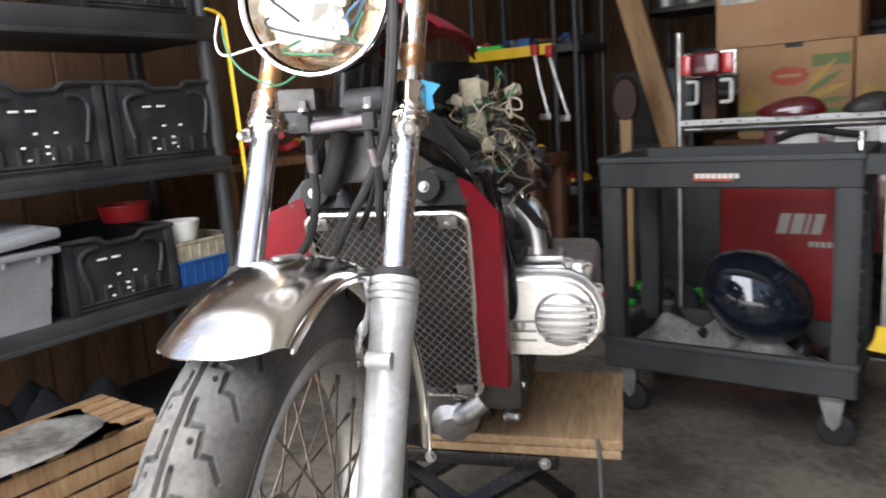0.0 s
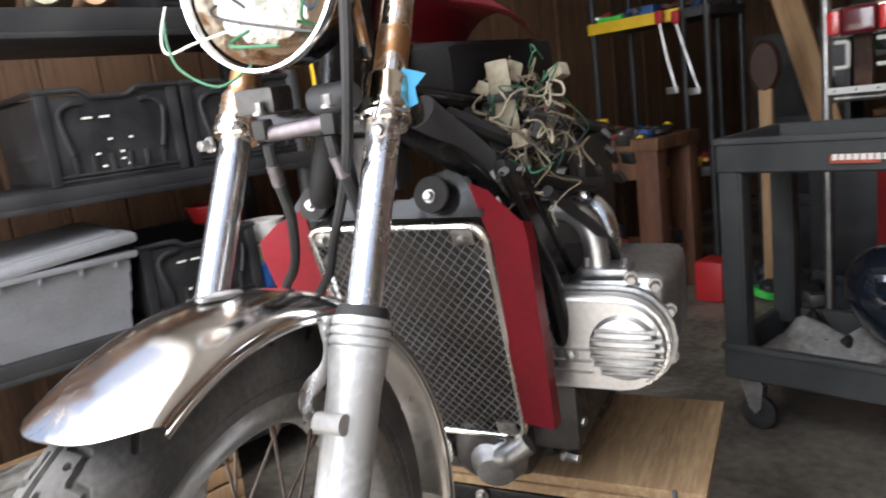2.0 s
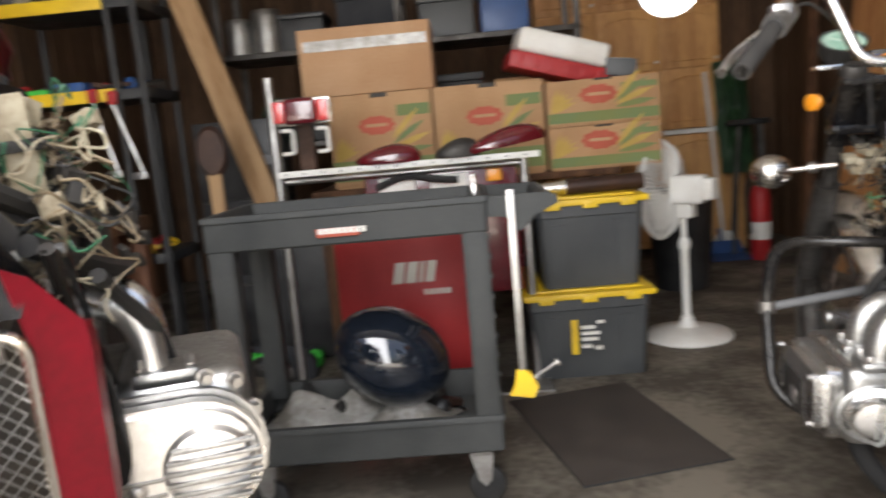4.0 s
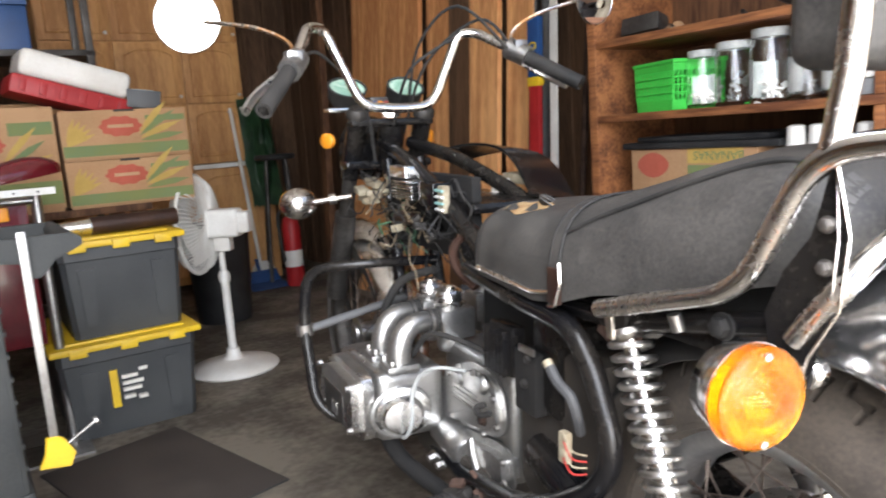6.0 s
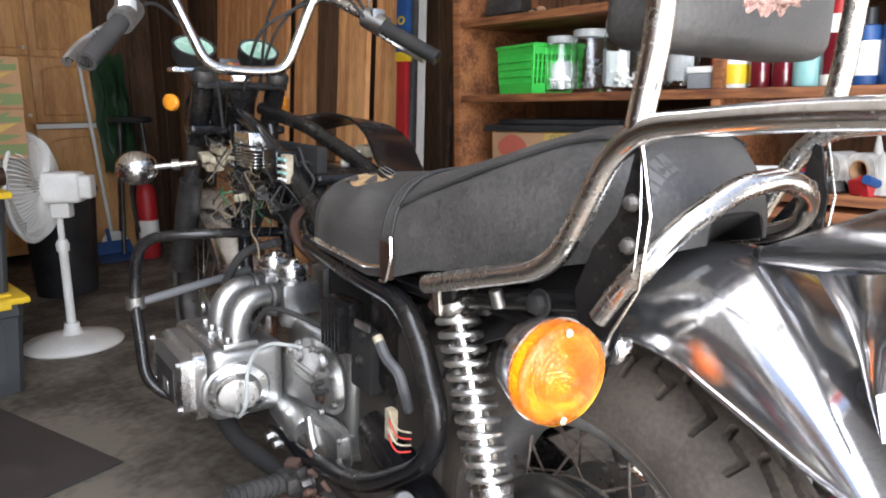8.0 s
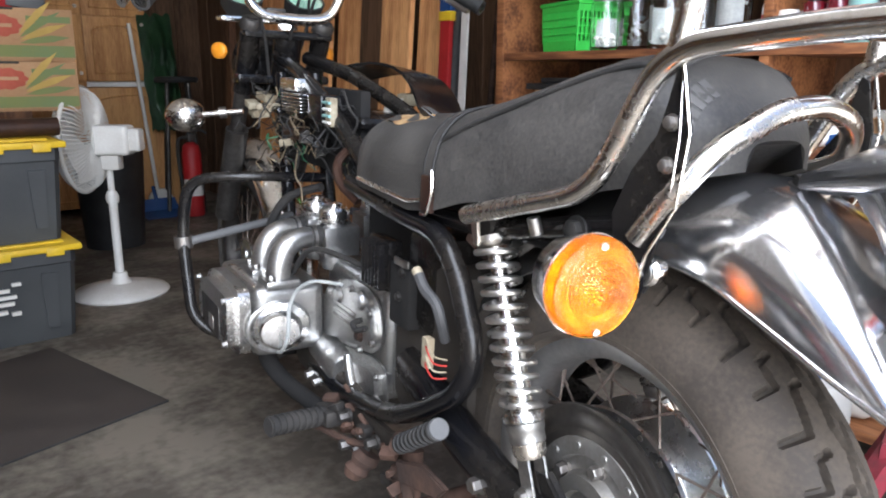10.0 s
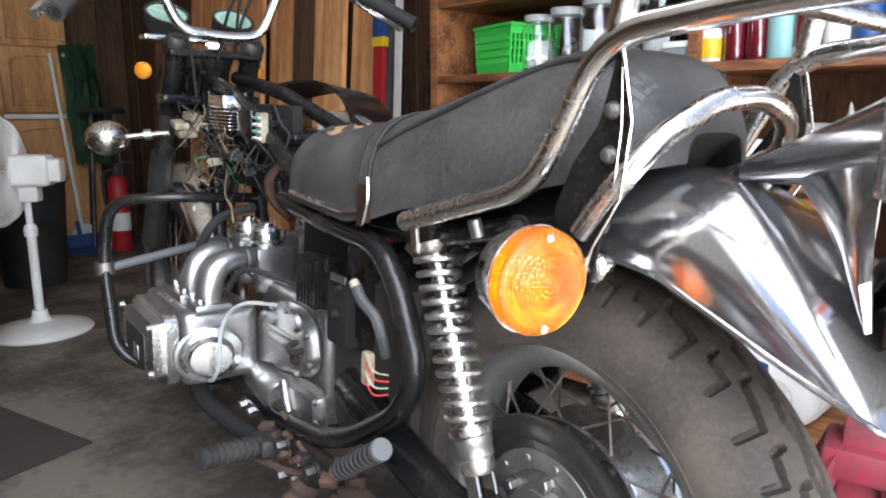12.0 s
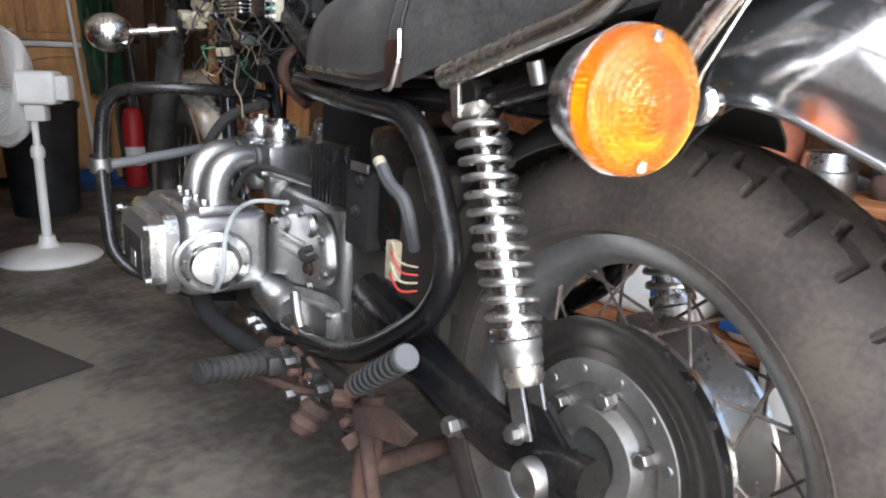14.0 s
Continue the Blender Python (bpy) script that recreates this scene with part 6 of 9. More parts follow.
# rear mudguard, lamps, rails
def guard_rows(steps=48, across=24):
    """The deep rear guard: crown and side edge lines from under the seat to the tail."""
    crown = smooth_path([(0.06, 0, 0.870), (-0.02, 0, 0.895), (-0.09, 0, 0.910), (-0.15, 0, 0.918), (-0.205, 0, 0.908), (-0.268, 0, 0.878), (-0.322, 0, 0.836), (-0.366, 0, 0.786), (-0.402, 0, 0.728)], 6)
    lips = smooth_path([(0.05, 0.1, 0.800), (-0.03, 0.104, 0.818), (-0.12, 0.106, 0.824), (-0.175, 0.107, 0.818), (-0.215, 0.107, 0.804), (-0.26, 0.107, 0.787), (-0.305, 0.106, 0.769), (-0.345, 0.104, 0.754), (-0.378, 0.100, 0.742)], 6)
    rows = []
    for c, l in zip(crown, lips):
        row = []
        for j in range(across + 1):
            s = -1 + 2 * j / across
            q = s * math.pi / 2
            w = math.copysign(abs(math.sin(q)) ** 0.80, q)
            h = abs(math.cos(q)) ** 0.86
            row.append((l.x + (c.x - l.x) * h, l.y * w, l.z + (c.z - l.z) * h))
        rows.append(row)
    return rows


grows = guard_rows()
guard2 = part("rear_mudguard", sheet(grows, 0.0025), GUARDCHROME, bike2, "dusty chrome rear mudguard", angle=60)
for j in (0, -1):
    part("rolled_edge", tube([Vector(r[j]) for r in grows], 0.003, 8), GUARDCHROME, guard2)
part("rolled_edge", tube([Vector(p) for p in grows[-1]], 0.003, 8), GUARDCHROME, guard2)
part("inner_guard", mudguard(RX, RZ, 0.378, 0.085, 0.05, 25, 100, 24, 0.003), RUBBER, bike2, "black inner mudguard")
part("guard_washer", lathe([(0, 0), (0.024, 0), (0.027, 0.004), (0.018, 0.008), (0, 0.009)], 24, axis((-0.188, 0.0, 0.903), (-0.30, 0, 1))), DARKSTEEL, guard2, "rusty cup washer")
bolt("guard_bolt", (-0.191, 0.0, 0.909), (-0.30, 0, 1), 0.010, 0.014, DARKSTEEL, guard2)


def turn_signal(parent, p, d, r, stalk_to, name="turn_signal"):
    """A round amber lamp at p that looks along d, on a stalk."""
    A = axis(p, d)
    body = part(name, lathe([(0, -0.05), (0.02, -0.048), (0.04, -0.034), (r * 0.98, -0.006), (r * 1.02, 0.0), (r * 0.9, 0.0), (0.034, -0.028), (0, -0.04)], 48, A), CHROME, parent, "chrome turn signal housing")
    lens = [(r * 1.0, 0.0), (r * 1.0, 0.011), (r * 0.97, 0.016)]
    for i in range(9):
        q = r * (0.9 - 0.1 * i)
        lens += [(q, 0.0165 + 0.0011 * i), (q - 0.0022, 0.0180 + 0.0011 * i)]
    lens += [(0, 0.028), (0, 0.025), (r * 0.5, 0.020), (r * 0.94, 0.011), (r * 0.95, 0.0)]
    part("lens", lathe(lens, 64, A), AMBER, body, "ribbed amber lens")
    part("reflector", lathe([(r * q, -0.030 + 0.034 * q * q) for q in (0, 0.1, 0.2, 0.3, 0.4, 0.5, 0.6, 0.7, 0.8, 0.9, 0.93)], 40, A), REFLECTOR, body)
    for a in (1.57, 4.71):
        part("lens_screw", lathe([(0, 0), (0.0042, 0), (0.0038, 0.002), (0, 0.0028)], 12, A @ pose(0.84 * r * math.sin(a + 1.57), 0.84 * r * math.sin(a), 0.0188)), CHROME, body)
    part("stalk", rod(Vector(p) - Vector(d).normalized() * 0.028, stalk_to, 0.0095, 14), CHROME, body)
    return body


for s in (-1, 1):
    turn_signal(bike2, (-0.142, s * 0.237, 0.823), (-1, s * 0.12, 0.0), 0.049, (-0.122, s * 0.115, 0.821))
    part("stalk_collar", lathe([(0, 0), (0.014, 0), (0.016, 0.004), (0.016, 0.016), (0.012, 0.02), (0, 0.02)], 20, axis((-0.126, s * 0.126, 0.821), (-0.1, s, 0))), CHROME, bike2)
    bolt("stalk_nut", (-0.125, s * 0.150, 0.8215), (-0.1, s, 0), 0.012, 0.012, STEEL, bike2)
    br = 0.0125
    line = rounded([(0.165, s * 0.167, 0.825), (-0.065, s * 0.167, 0.894), (-0.142, s * 0.165, 1.040), (-0.30, s * 0.163, 1.058), (-0.46, s * 0.155, 1.066)], 0.05, 7)
    rail = part("seat_rail", tube(line, br, 18), CHROME, bike2, "bent chrome rack rail")
    part("upright", tube([(-0.156, s * 0.164, 1.040), (-0.166, s * 0.162, 1.11), (-0.190, s * 0.158, 1.46)], br, 18), CHROME, rail)
    part("gusset", prism([(-0.150, 1.024), (-0.143, 0.992), (-0.134, 0.960), (-0.106, 0.922), (-0.086, 0.875), (-0.095, 0.83), (-0.112, 0.80), (-0.132, 0.795), (-0.150, 0.868), (-0.170, 0.905), (-0.172, 0.965), (-0.158, 1.02)], 0.006, Matrix.Translation((0, s * 0.155 + 0.003, 0)) @ pose(0, 0, 0, 90), 0.001), FRAMEBLK, rail, "black bolted mounting plate")
    part("edge_strip", tube([(-0.160, s * 0.162, 1.028), (-0.176, s * 0.162, 0.965), (-0.170, s * 0.162, 0.895), (-0.142, s * 0.162, 0.845), (-0.132, s * 0.162, 0.81)], 0.0017, 6), CHROME, rail, "bright worn plate edge")
    part("edge_strip", tube([(-0.160, s * 0.162, 1.028), (-0.166, s * 0.163, 0.96), (-0.163, s * 0.163, 0.905)], 0.0012, 6), CHROME, rail)
    for z in (0.9735, 0.9336):
        bolt("plate_bolt", (-0.154, s * 0.161, z), (0, s, 0), 0.0062, 0.008, STEEL, rail)
        bolt("plate_bolt", (-0.154, s * 0.149, z), (0, -s, 0), 0.0062, 0.010, STEEL, rail)
    part("rail_lug", prism([(0.168, 0.828), (0.158, 0.785), (0.145, 0.785), (0.150, 0.822), (0.06, 0.845), (0.058, 0.862)], 0.005, Matrix.Translation((0, s * 0.160, 0)) @ pose(0, 0, 0, 90), 0.001), CHROME, rail, "flat chrome lug under the rail")
    part("lug_pin", rod((0.033, s * 0.155, 0.826), (0.036, s * 0.160, 0.846), 0.008, 12), STEEL, rail)
    part("subframe", tube(rounded([(0.36, s * 0.115, 0.79), (0.16, s * 0.125, 0.800), (0.02, s * 0.128, 0.835), (-0.12, s * 0.125, 0.865)], 0.04), 0.014, 12), FRAMEBLK, bike2, "black rear subframe tube")
    part("frame_gusset", prism([(0.20, 0.815), (0.14, 0.82), (0.13, 0.775), (0.17, 0.755), (0.22, 0.775)], 0.012, Matrix.Translation((0, s * 0.125 + 0.006, 0)) @ pose(0, 0, 0, 90), 0.003), RUST, bike2)
    bolt("grommet_bolt", (-0.02, s * 0.140, 0.842), (0, s, 0), 0.012, 0.014, RUBBER, bike2)
part("rack_crossbar", rod((-0.455, -0.155, 1.066), (-0.455, 0.155, 1.066), 0.0125, 16), CHROME, bike2)
part("rack_crossbar", rod((-0.30, -0.16, 1.056), (-0.30, 0.16, 1.056), 0.008, 12), CHROME, bike2)
part("grab_handle", tube(smooth_path([(-0.122, 0.156, 0.855), (-0.1415, 0.155, 0.883), (-0.166, 0.150, 0.917), (-0.1805, 0.130, 0.947), (-0.189, 0.100, 0.967), (-0.192, 0.060, 0.984), (-0.1915, 0.02, 0.990), (-0.1875, -0.03, 0.990), (-0.182, -0.08, 0.978), (-0.168, -0.12, 0.957), (-0.147, -0.140, 0.928), (-0.10, -0.145, 0.908), (-0.05, -0.150, 0.898)], 6), 0.0122, 18), CHROME, bike2, "chrome grab handle behind the seat")
tl = part("tail_light", box(-0.396, -0.108, 0.923, -0.374, 0.115, 1.001, 0.006, 3), REDLENS, bike2, "red ribbed tail light")
part("tail_light_frame", box(-0.380, -0.112, 0.916, -0.362, 0.119, 1.008, 0.007, 3), DUSTCHROME, tl, "dull chrome lamp frame")
for i in range(10):
    part("lens_rib", box(-0.3972, -0.102, 0.930 + i * 0.0069, -0.3955, 0.109, 0.9320 + i * 0.0069), REDLENS, tl)
rows = []
for t in [k / 10 for k in range(11)]:
    f, hw, zc, hz = -0.20 - 0.162 * t, 0.020 + 0.085 * t ** 1.2, 0.918 + 0.044 * t, 0.010 + 0.036 * t
    rows.append([(f, hw * math.copysign(abs(math.cos(q)) ** 0.7, math.cos(q)), zc + hz * math.copysign(abs(math.sin(q)) ** 0.7, math.sin(q))) for q in [j * math.pi / 14 for j in range(28)]])
part("tail_fairing", sheet(rows, 0.0, True), GUARDCHROME, bike2, "chrome cone behind the tail light")
for s in (-1, 1):
    rows = []
    for outer, inner in (((-0.362, 0.098, 0.945), (-0.270, 0.045, 0.918)), ((-0.364, 0.106, 0.915), (-0.305, 0.066, 0.893)), ((-0.366, 0.109, 0.885), (-0.330, 0.084, 0.868)), ((-0.368, 0.108, 0.855), (-0.348, 0.096, 0.842)), ((-0.372, 0.104, 0.815), (-0.369, 0.102, 0.815))):
        o, i2 = Vector(outer), Vector(inner)
        rows.append([(p.x, s * (p.y + 0.010 * math.sin(math.pi * k / 6)), p.z) for k, p in [(k, i2.lerp(o, k / 6)) for k in range(7)]])
    part("fairing_wing", sheet(rows, 0.002), GUARDCHROME, bike2, "tapered chrome wing beside the number plate")
PLATE = Matrix.Translation((-0.372, 0.0, 0.870)) @ pose(0, 0, 0, 0, 20, 0)
pl = part("number_plate", box(-0.0015, -0.092, -0.106, 0.0015, 0.092, 0.0, 0.001), PAPER, bike2, "white number plate, blank bars", PLATE)
part("plate_bar", box(-0.0032, -0.06, -0.075, -0.0022, 0.055, -0.04), TUBGREY, pl)
part("plate_bar", box(-0.0032, -0.05, -0.022, -0.0022, 0.05, -0.012), GREENPL, pl)
part("plate_frame", tube(rounded([(0, 0.092, -0.05), (0, 0.092, 0), (0, -0.092, 0), (0, -0.092, -0.106), (0, 0.092, -0.106), (0, 0.092, -0.05)], 0.012), 0.004, 8), CHROME, pl)
part("plate_bracket", box(-0.366, -0.05, 0.79, -0.360, 0.05, 0.92, 0.002), RUST, bike2, "rusty plate bracket")
part("plate_post", tube(smooth_path([(-0.360, 0.0, 0.86), (-0.335, 0.0, 0.83), (-0.315, 0.0, 0.82)], 4), 0.034, 14, flat=0.5), FRAMEBLK, bike2, "black plate mount")

# seat and backrest
SEAT_F, SEAT_R = 0.578, -0.160


def seat_body(f0, f1, n=60):
    """The long stepped seat: rows across, from its front to its tail."""
    key = ((0.578, 0.885, 0.820, 0.120), (0.56, 0.915, 0.812, 0.140), (0.52, 0.930, 0.808, 0.154), (0.42, 0.940, 0.804, 0.160), (0.33, 0.948, 0.800, 0.163), (0.26, 0.960, 0.812, 0.163), (0.19, 0.978, 0.836, 0.158), (0.12, 0.998, 0.850, 0.154), (0.05, 1.020, 0.865, 0.151), (-0.02, 1.038, 0.882, 0.147), (-0.07, 1.041, 0.896, 0.138), (-0.10, 1.030, 0.904, 0.125), (-0.125, 1.006, 0.912, 0.106), (-0.145, 0.980, 0.918, 0.084), (-0.160, 0.955, 0.924, 0.050))
    rows = []
    for i in range(n + 1):
        f = f0 + (f1 - f0) * i / n
        for (a, ta, ba, wa), (b, tb, bb, wb) in zip(key, key[1:]):
            if b - 1e-9 <= f <= a + 1e-9:
                t = (a - f) / (a - b)
                zt, zb, w = ta + (tb - ta) * t, ba + (bb - ba) * t, wa + (wb - wa) * t
        row = []
        for j in range(21):
            q = math.pi * j / 20
            c, s2 = math.cos(q), math.sin(q)
            row.append((f, w * math.copysign(abs(c) ** 0.5, c), zb + (zt - zb) * (s2 ** 0.62)))
        rows.append(row)
    return rows


srows = seat_body(SEAT_F, SEAT_R)
bm = sheet(srows)
bmesh.ops.holes_fill(bm, edges=[e for e in bm.edges if e.is_boundary])
seat = part("seat", bm, VINYL, bike2, "dusty black vinyl seat, torn at the front", angle=60)


def seat_point(f, j, lift):
    """The skin of the seat at f and the ring place j, raised by lift."""
    x = (SEAT_F - f) / (SEAT_F - SEAT_R) * (len(srows) - 1)
    i, k = min(int(x), len(srows) - 2), min(int(j), 19)
    a, b = x - i, j - k
    p = (Vector(srows[i][k]) * (1 - a) + Vector(srows[i + 1][k]) * a) * (1 - b) + (Vector(srows[i][k + 1]) * (1 - a) + Vector(srows[i + 1][k + 1]) * a) * b
    return p + (p - Vector((p.x, 0, 0.88))).normalized() * lift


SB = 0.283
strap = [[seat_point(SB - d, j, h) for j in [k / 2 for k in range(41)]] for d, h in ((0.0, 0.002), (0.002, 0.005), (0.021, 0.005), (0.023, 0.002))]
part("seat_strap", sheet(strap, 0.003), VINYL, seat, "stitched strap over the seat")
for d in (0.0, 0.023):
    part("strap_edge", tube([seat_point(SB - d, k / 2, 0.0035) for k in range(41)], 0.0026, 6), RUBBER, seat)
part("strap_buckle", box(SB - 0.026, 0.160, 0.808, SB + 0.001, 0.170, 0.862, 0.003), LEATHERDK, seat, "brown worn strap end")
part("buckle_edge", tube(rounded([(SB - 0.030, 0.170, 0.872), (SB - 0.036, 0.172, 0.845), (SB - 0.022, 0.172, 0.806), (SB - 0.004, 0.171, 0.804)], 0.01), 0.0028, 6), CHROME, seat, "bent chrome strap keeper")
for sgn in (0, 20):
    part("piping", tube(smooth_path([seat_point(f, abs(sgn - j), 0.0015) for f, j in ((0.262, 3.6), (0.20, 4.4), (0.126, 5.0), (0.05, 5.5), (-0.03, 6.0), (-0.07, 6.3), (-0.10, 6.3))], 6), 0.0036, 8), RUBBER, seat, "raised seam piping")
    part("trim_strip", tube([seat_point(f, 0.35 if not sgn else 19.65, 0.003) for f in [0.52 - 0.0125 * k for k in range(20)]], 0.0042, 8), CHROME, seat, "thin chrome lower trim")
tear = []
for i in range(13):
    t = i / 12
    f = 0.50 - 0.125 * t
    w = math.sin(math.pi * min(1, 0.08 + t * 0.9)) ** 0.6
    lo, hi = 6.9 - 0.9 * w + 0.3 * math.sin(9 * t), 7.3 + 1.5 * w + 0.35 * math.sin(13 * t + 1)
    tear.append([seat_point(f, lo + (hi - lo) * j / 8, 0.0016 + 0.0012 * math.sin(5 * j + 7 * t)) for j in range(9)])
part("foam", sheet(tear, 0.001), FOAM, seat, "brown foam showing in the tear")
for k, (i, j, u) in enumerate(((3, 0, 1), (6, 8, -1), (8, 8, -1), (9, 0, 1), (11, 5, -1))):
    p = Vector(tear[i][j])
    part("torn_flap", sheet([[p + Vector((0.016, 0, 0)), p, p + Vector((-0.018, 0, 0))], [p + Vector((0.010, -u * 0.010, 0.008)), p + Vector((0.0, -u * 0.014, 0.011 + 0.001 * k)), p + Vector((-0.012, -u * 0.009, 0.007))]], 0.0018), VINYL, seat)
for i in range(5):
    j0 = 2.6 + 1.05 * i
    part("seat_mark_bar", sheet([[seat_point(-0.112, j0, 0.001), seat_point(-0.128, j0, 0.001)], [seat_point(-0.112, j0 + 0.75, 0.001), seat_point(-0.128, j0 + 0.75, 0.001)]], 0.0006), SEATMARK, seat)
part("seat_pan", box(0.0, -0.12, 0.795, 0.55, 0.12, 0.82, 0.01), FRAMEBLK, bike2)
back = part("backrest", box(-0.168, -0.14, 1.112, -0.075, 0.14, 1.46, 0.03, 4), VINYL, bike2, "black vinyl backrest with torn corner")
foam = bmesh.new()
bmesh.ops.create_uvsphere(foam, u_segments=56, v_segments=36, radius=0.5)
for v in foam.verts:
    k = 1 + 0.16 * noise.noise(v.co * 9) + 0.12 * noise.noise(v.co * 26)
    v.co = Vector((v.co.x * 0.035 * k - 0.160, v.co.y * 0.17 * k + 0.0, v.co.z * 0.11 * k + 1.20))
part("foam", foam, PINKFOAM, back, "crumbling pink foam")

# frame
drawn = set(bike2.children_recursive)
for s in (-1, 1):
    part("frame_loop", tube(rounded([(0.62, s * 0.12, 0.795), (0.40, s * 0.142, 0.782), (0.255, s * 0.15, 0.778), (0.205, s * 0.15, 0.735), (0.160, s * 0.15, 0.645), (0.158, s * 0.15, 0.60), (0.190, s * 0.15, 0.55), (0.29, s * 0.148, 0.478), (0.39, s * 0.145, 0.425), (0.65, s * 0.13, 0.36), (0.95, s * 0.10, 0.35), (1.10, s * 0.06, 0.55), (1.20, s * 0.045, 0.98)], 0.055), 0.0168, 16), FRAMEBLK, bike2, "black frame tube")
    part("top_tube", tube(rounded([(1.24, s * 0.04, 1.02), (1.02, s * 0.065, 0.985), (0.78, s * 0.085, 0.915), (0.60, s * 0.10, 0.83), (0.50, s * 0.11, 0.795)], 0.05), 0.017, 14), FRAMEBLK, bike2, "black frame top tube")
drawn = set(bike2.children_recursive)
for s in (-1, 1):
    bar2 = [(0.88, s * 0.03, 0.762), (0.88, s * 0.17, 0.772), (0.938, s * 0.255, 0.762), (0.948, s * 0.265, 0.65), (0.905, s * 0.262, 0.47), (0.85, s * 0.16, 0.41), (0.86, s * 0.06, 0.39)]
    cb = part("crash_bar", tube(rounded(bar2, 0.045, 6), 0.0102, 14), FRAMEBLK, bike2, "black engine guard loop, chipped")
    part("cross_tube", rod((0.946, s * 0.264, 0.63), (0.97, s * 0.06, 0.665), 0.009, 12), GREY, cb)
    part("tube_joint", lathe([(0, -0.012), (0.0155, -0.012), (0.0155, 0.012), (0, 0.012)], 16, axis((0.947, s * 0.264, 0.632), (0, 0.05, 1))), STEEL, cb)

# engine and carburettors
for s in (-1, 1):
    hd = box(0.725, s * 0.085, 0.45, 0.945, s * 0.205, 0.588, 0.02, 3)
    eh = part("cylinder_head", hd, ALU, bike2, "cast aluminium cylinder head")
    rim_line = rounded([(x, z, 0) for x, z in ((0.84, 0.452), (0.93, 0.452), (0.957, 0.480), (0.957, 0.535), (0.938, 0.568), (0.895, 0.588), (0.735, 0.585), (0.733, 0.452), (0.84, 0.452))], 0.03)[:-1]
    vc = part("valve_cover", prism([(p.x, p.y) for p in rim_line], 0.050, Matrix.Translation((0, 0.242 if s > 0 else -0.192, 0)) @ pose(0, 0, 0, 90), 0.016, 4), ALUBRIGHT, eh, "rounded silver valve cover")
    part("cover_flange", tube([Vector((p.x, s * 0.194, p.y)) for p in rim_line], 0.005, 8, True), ALUBRIGHT, vc, "bright gasket flange")
    for q in ((0.76, 0.56), (0.93, 0.56), (0.76, 0.475), (0.93, 0.475)):
        bolt("cover_bolt", (q[0], s * 0.241, q[1]), (0, s, 0), 0.006, 0.008, STEEL, vc)
    part("cover_panel", box(0.80, s * 0.2405, 0.468, 0.915, s * 0.2432, 0.535, 0.001), DARKSTEEL, vc, "dark ribbed cover panel")
    part("cover_badge", box(0.835, s * 0.243, 0.478, 0.865, s * 0.2445, 0.505, 0.0006), ALUBRIGHT, vc)
    part("end_cap", lathe([(0.048, -0.01), (0.048, 0.0), (0.036, 0.006), (0.034, 0.022), (0.03, 0.026), (0, 0.028)], 32, axis((0.722, s * 0.165, 0.508), (-1, s * 0.25, 0))), ALUBRIGHT, eh, "round silver end cap")
    part("cap_clamp", tube([(0.725 + 0.0, s * 0.165 + 0.05 * math.cos(a), 0.508 + 0.05 * math.sin(a)) for a in [i * math.pi / 12 for i in range(24)]], 0.004, 6, True), ALU, eh)
    for i, f in enumerate((0.752, 0.835)):
        pts = smooth_path([(f + 0.004, s * 0.098, 0.668), (f, s * 0.12, 0.670), (f - 0.004, s * 0.143, 0.657), (f - 0.006, s * 0.156, 0.628), (f - 0.006, s * 0.158, 0.585)], 5)
        part("intake_elbow", tube(pts, 0.0195, 18), CASESILVER, bike2, "polished intake elbow")
        part("elbow_flange", box(f - 0.034, s * 0.158 - 0.028, 0.583, f + 0.022, s * 0.158 + 0.028, 0.60, 0.006), ALU, bike2)
        for d in (-0.026, 0.014):
            bolt("flange_bolt", (f + d, s * 0.176, 0.60), (0, 0, 1), 0.005, 0.01, STEEL, bike2)
        boot = tube([(f + 0.006, s * 0.062, 0.666), (f + 0.004, s * 0.103, 0.668)], 0.0235, 16)
        part("intake_boot", boot, RUBBER, bike2)
        part("boot_clamp", tube([(f + 0.005, s * 0.095, 0.668), (f + 0.0048, s * 0.10, 0.668)], 0.0245, 16), STEEL, bike2)
        lo, hi = sorted((s * 0.02, s * 0.085))
        cb = part("carburettor", box(f - 0.022, lo, 0.628, f + 0.036, hi, 0.69, 0.008), ALU, bike2, "grimy carburettor body")
        part("carburettor_top", lathe([(0, 0), (0.026, 0), (0.028, 0.004), (0.028, 0.010), (0.0255, 0.012), (0.0255, 0.026), (0.02, 0.034), (0.012, 0.036), (0.012, 0.042), (0, 0.043)], 24, pose(f + 0.008, s * 0.056, 0.69)), ALUBRIGHT, cb, "silver domed top")
        part("float_bowl", lathe([(0, 0), (0.02, 0), (0.024, 0.01), (0.024, 0.03), (0, 0.03)], 18, pose(f + 0.012, s * 0.055, 0.600)), ALU, cb)
        for k in range(4):
            bolt("body_screw", (f - 0.016 + 0.014 * k, s * 0.086, 0.645 + 0.03 * (k % 2)), (0, s, 0), 0.004, 0.008, STEEL, cb)
        part("throttle_arm", prism([(-0.012, -0.01), (0.012, -0.012), (0.008, 0.014), (-0.006, 0.012)], 0.003, Matrix.Translation((f - 0.03, s * 0.088, 0.66)) @ pose(0, 0, 0, 90), 0.0008), STEEL, cb)
resized(drawn, 1.15, -0.07, 1.3, 1.1, -0.085)
SIDE = pose(0, 0, 0, 90, 0, 180)              # outlines of (-x, z), standing out to the left
case = part("crank_case", box(0.53, -0.12, 0.37, 0.82, 0.085, 0.60, 0.025, 3), ALU, bike2, "grimy engine case")
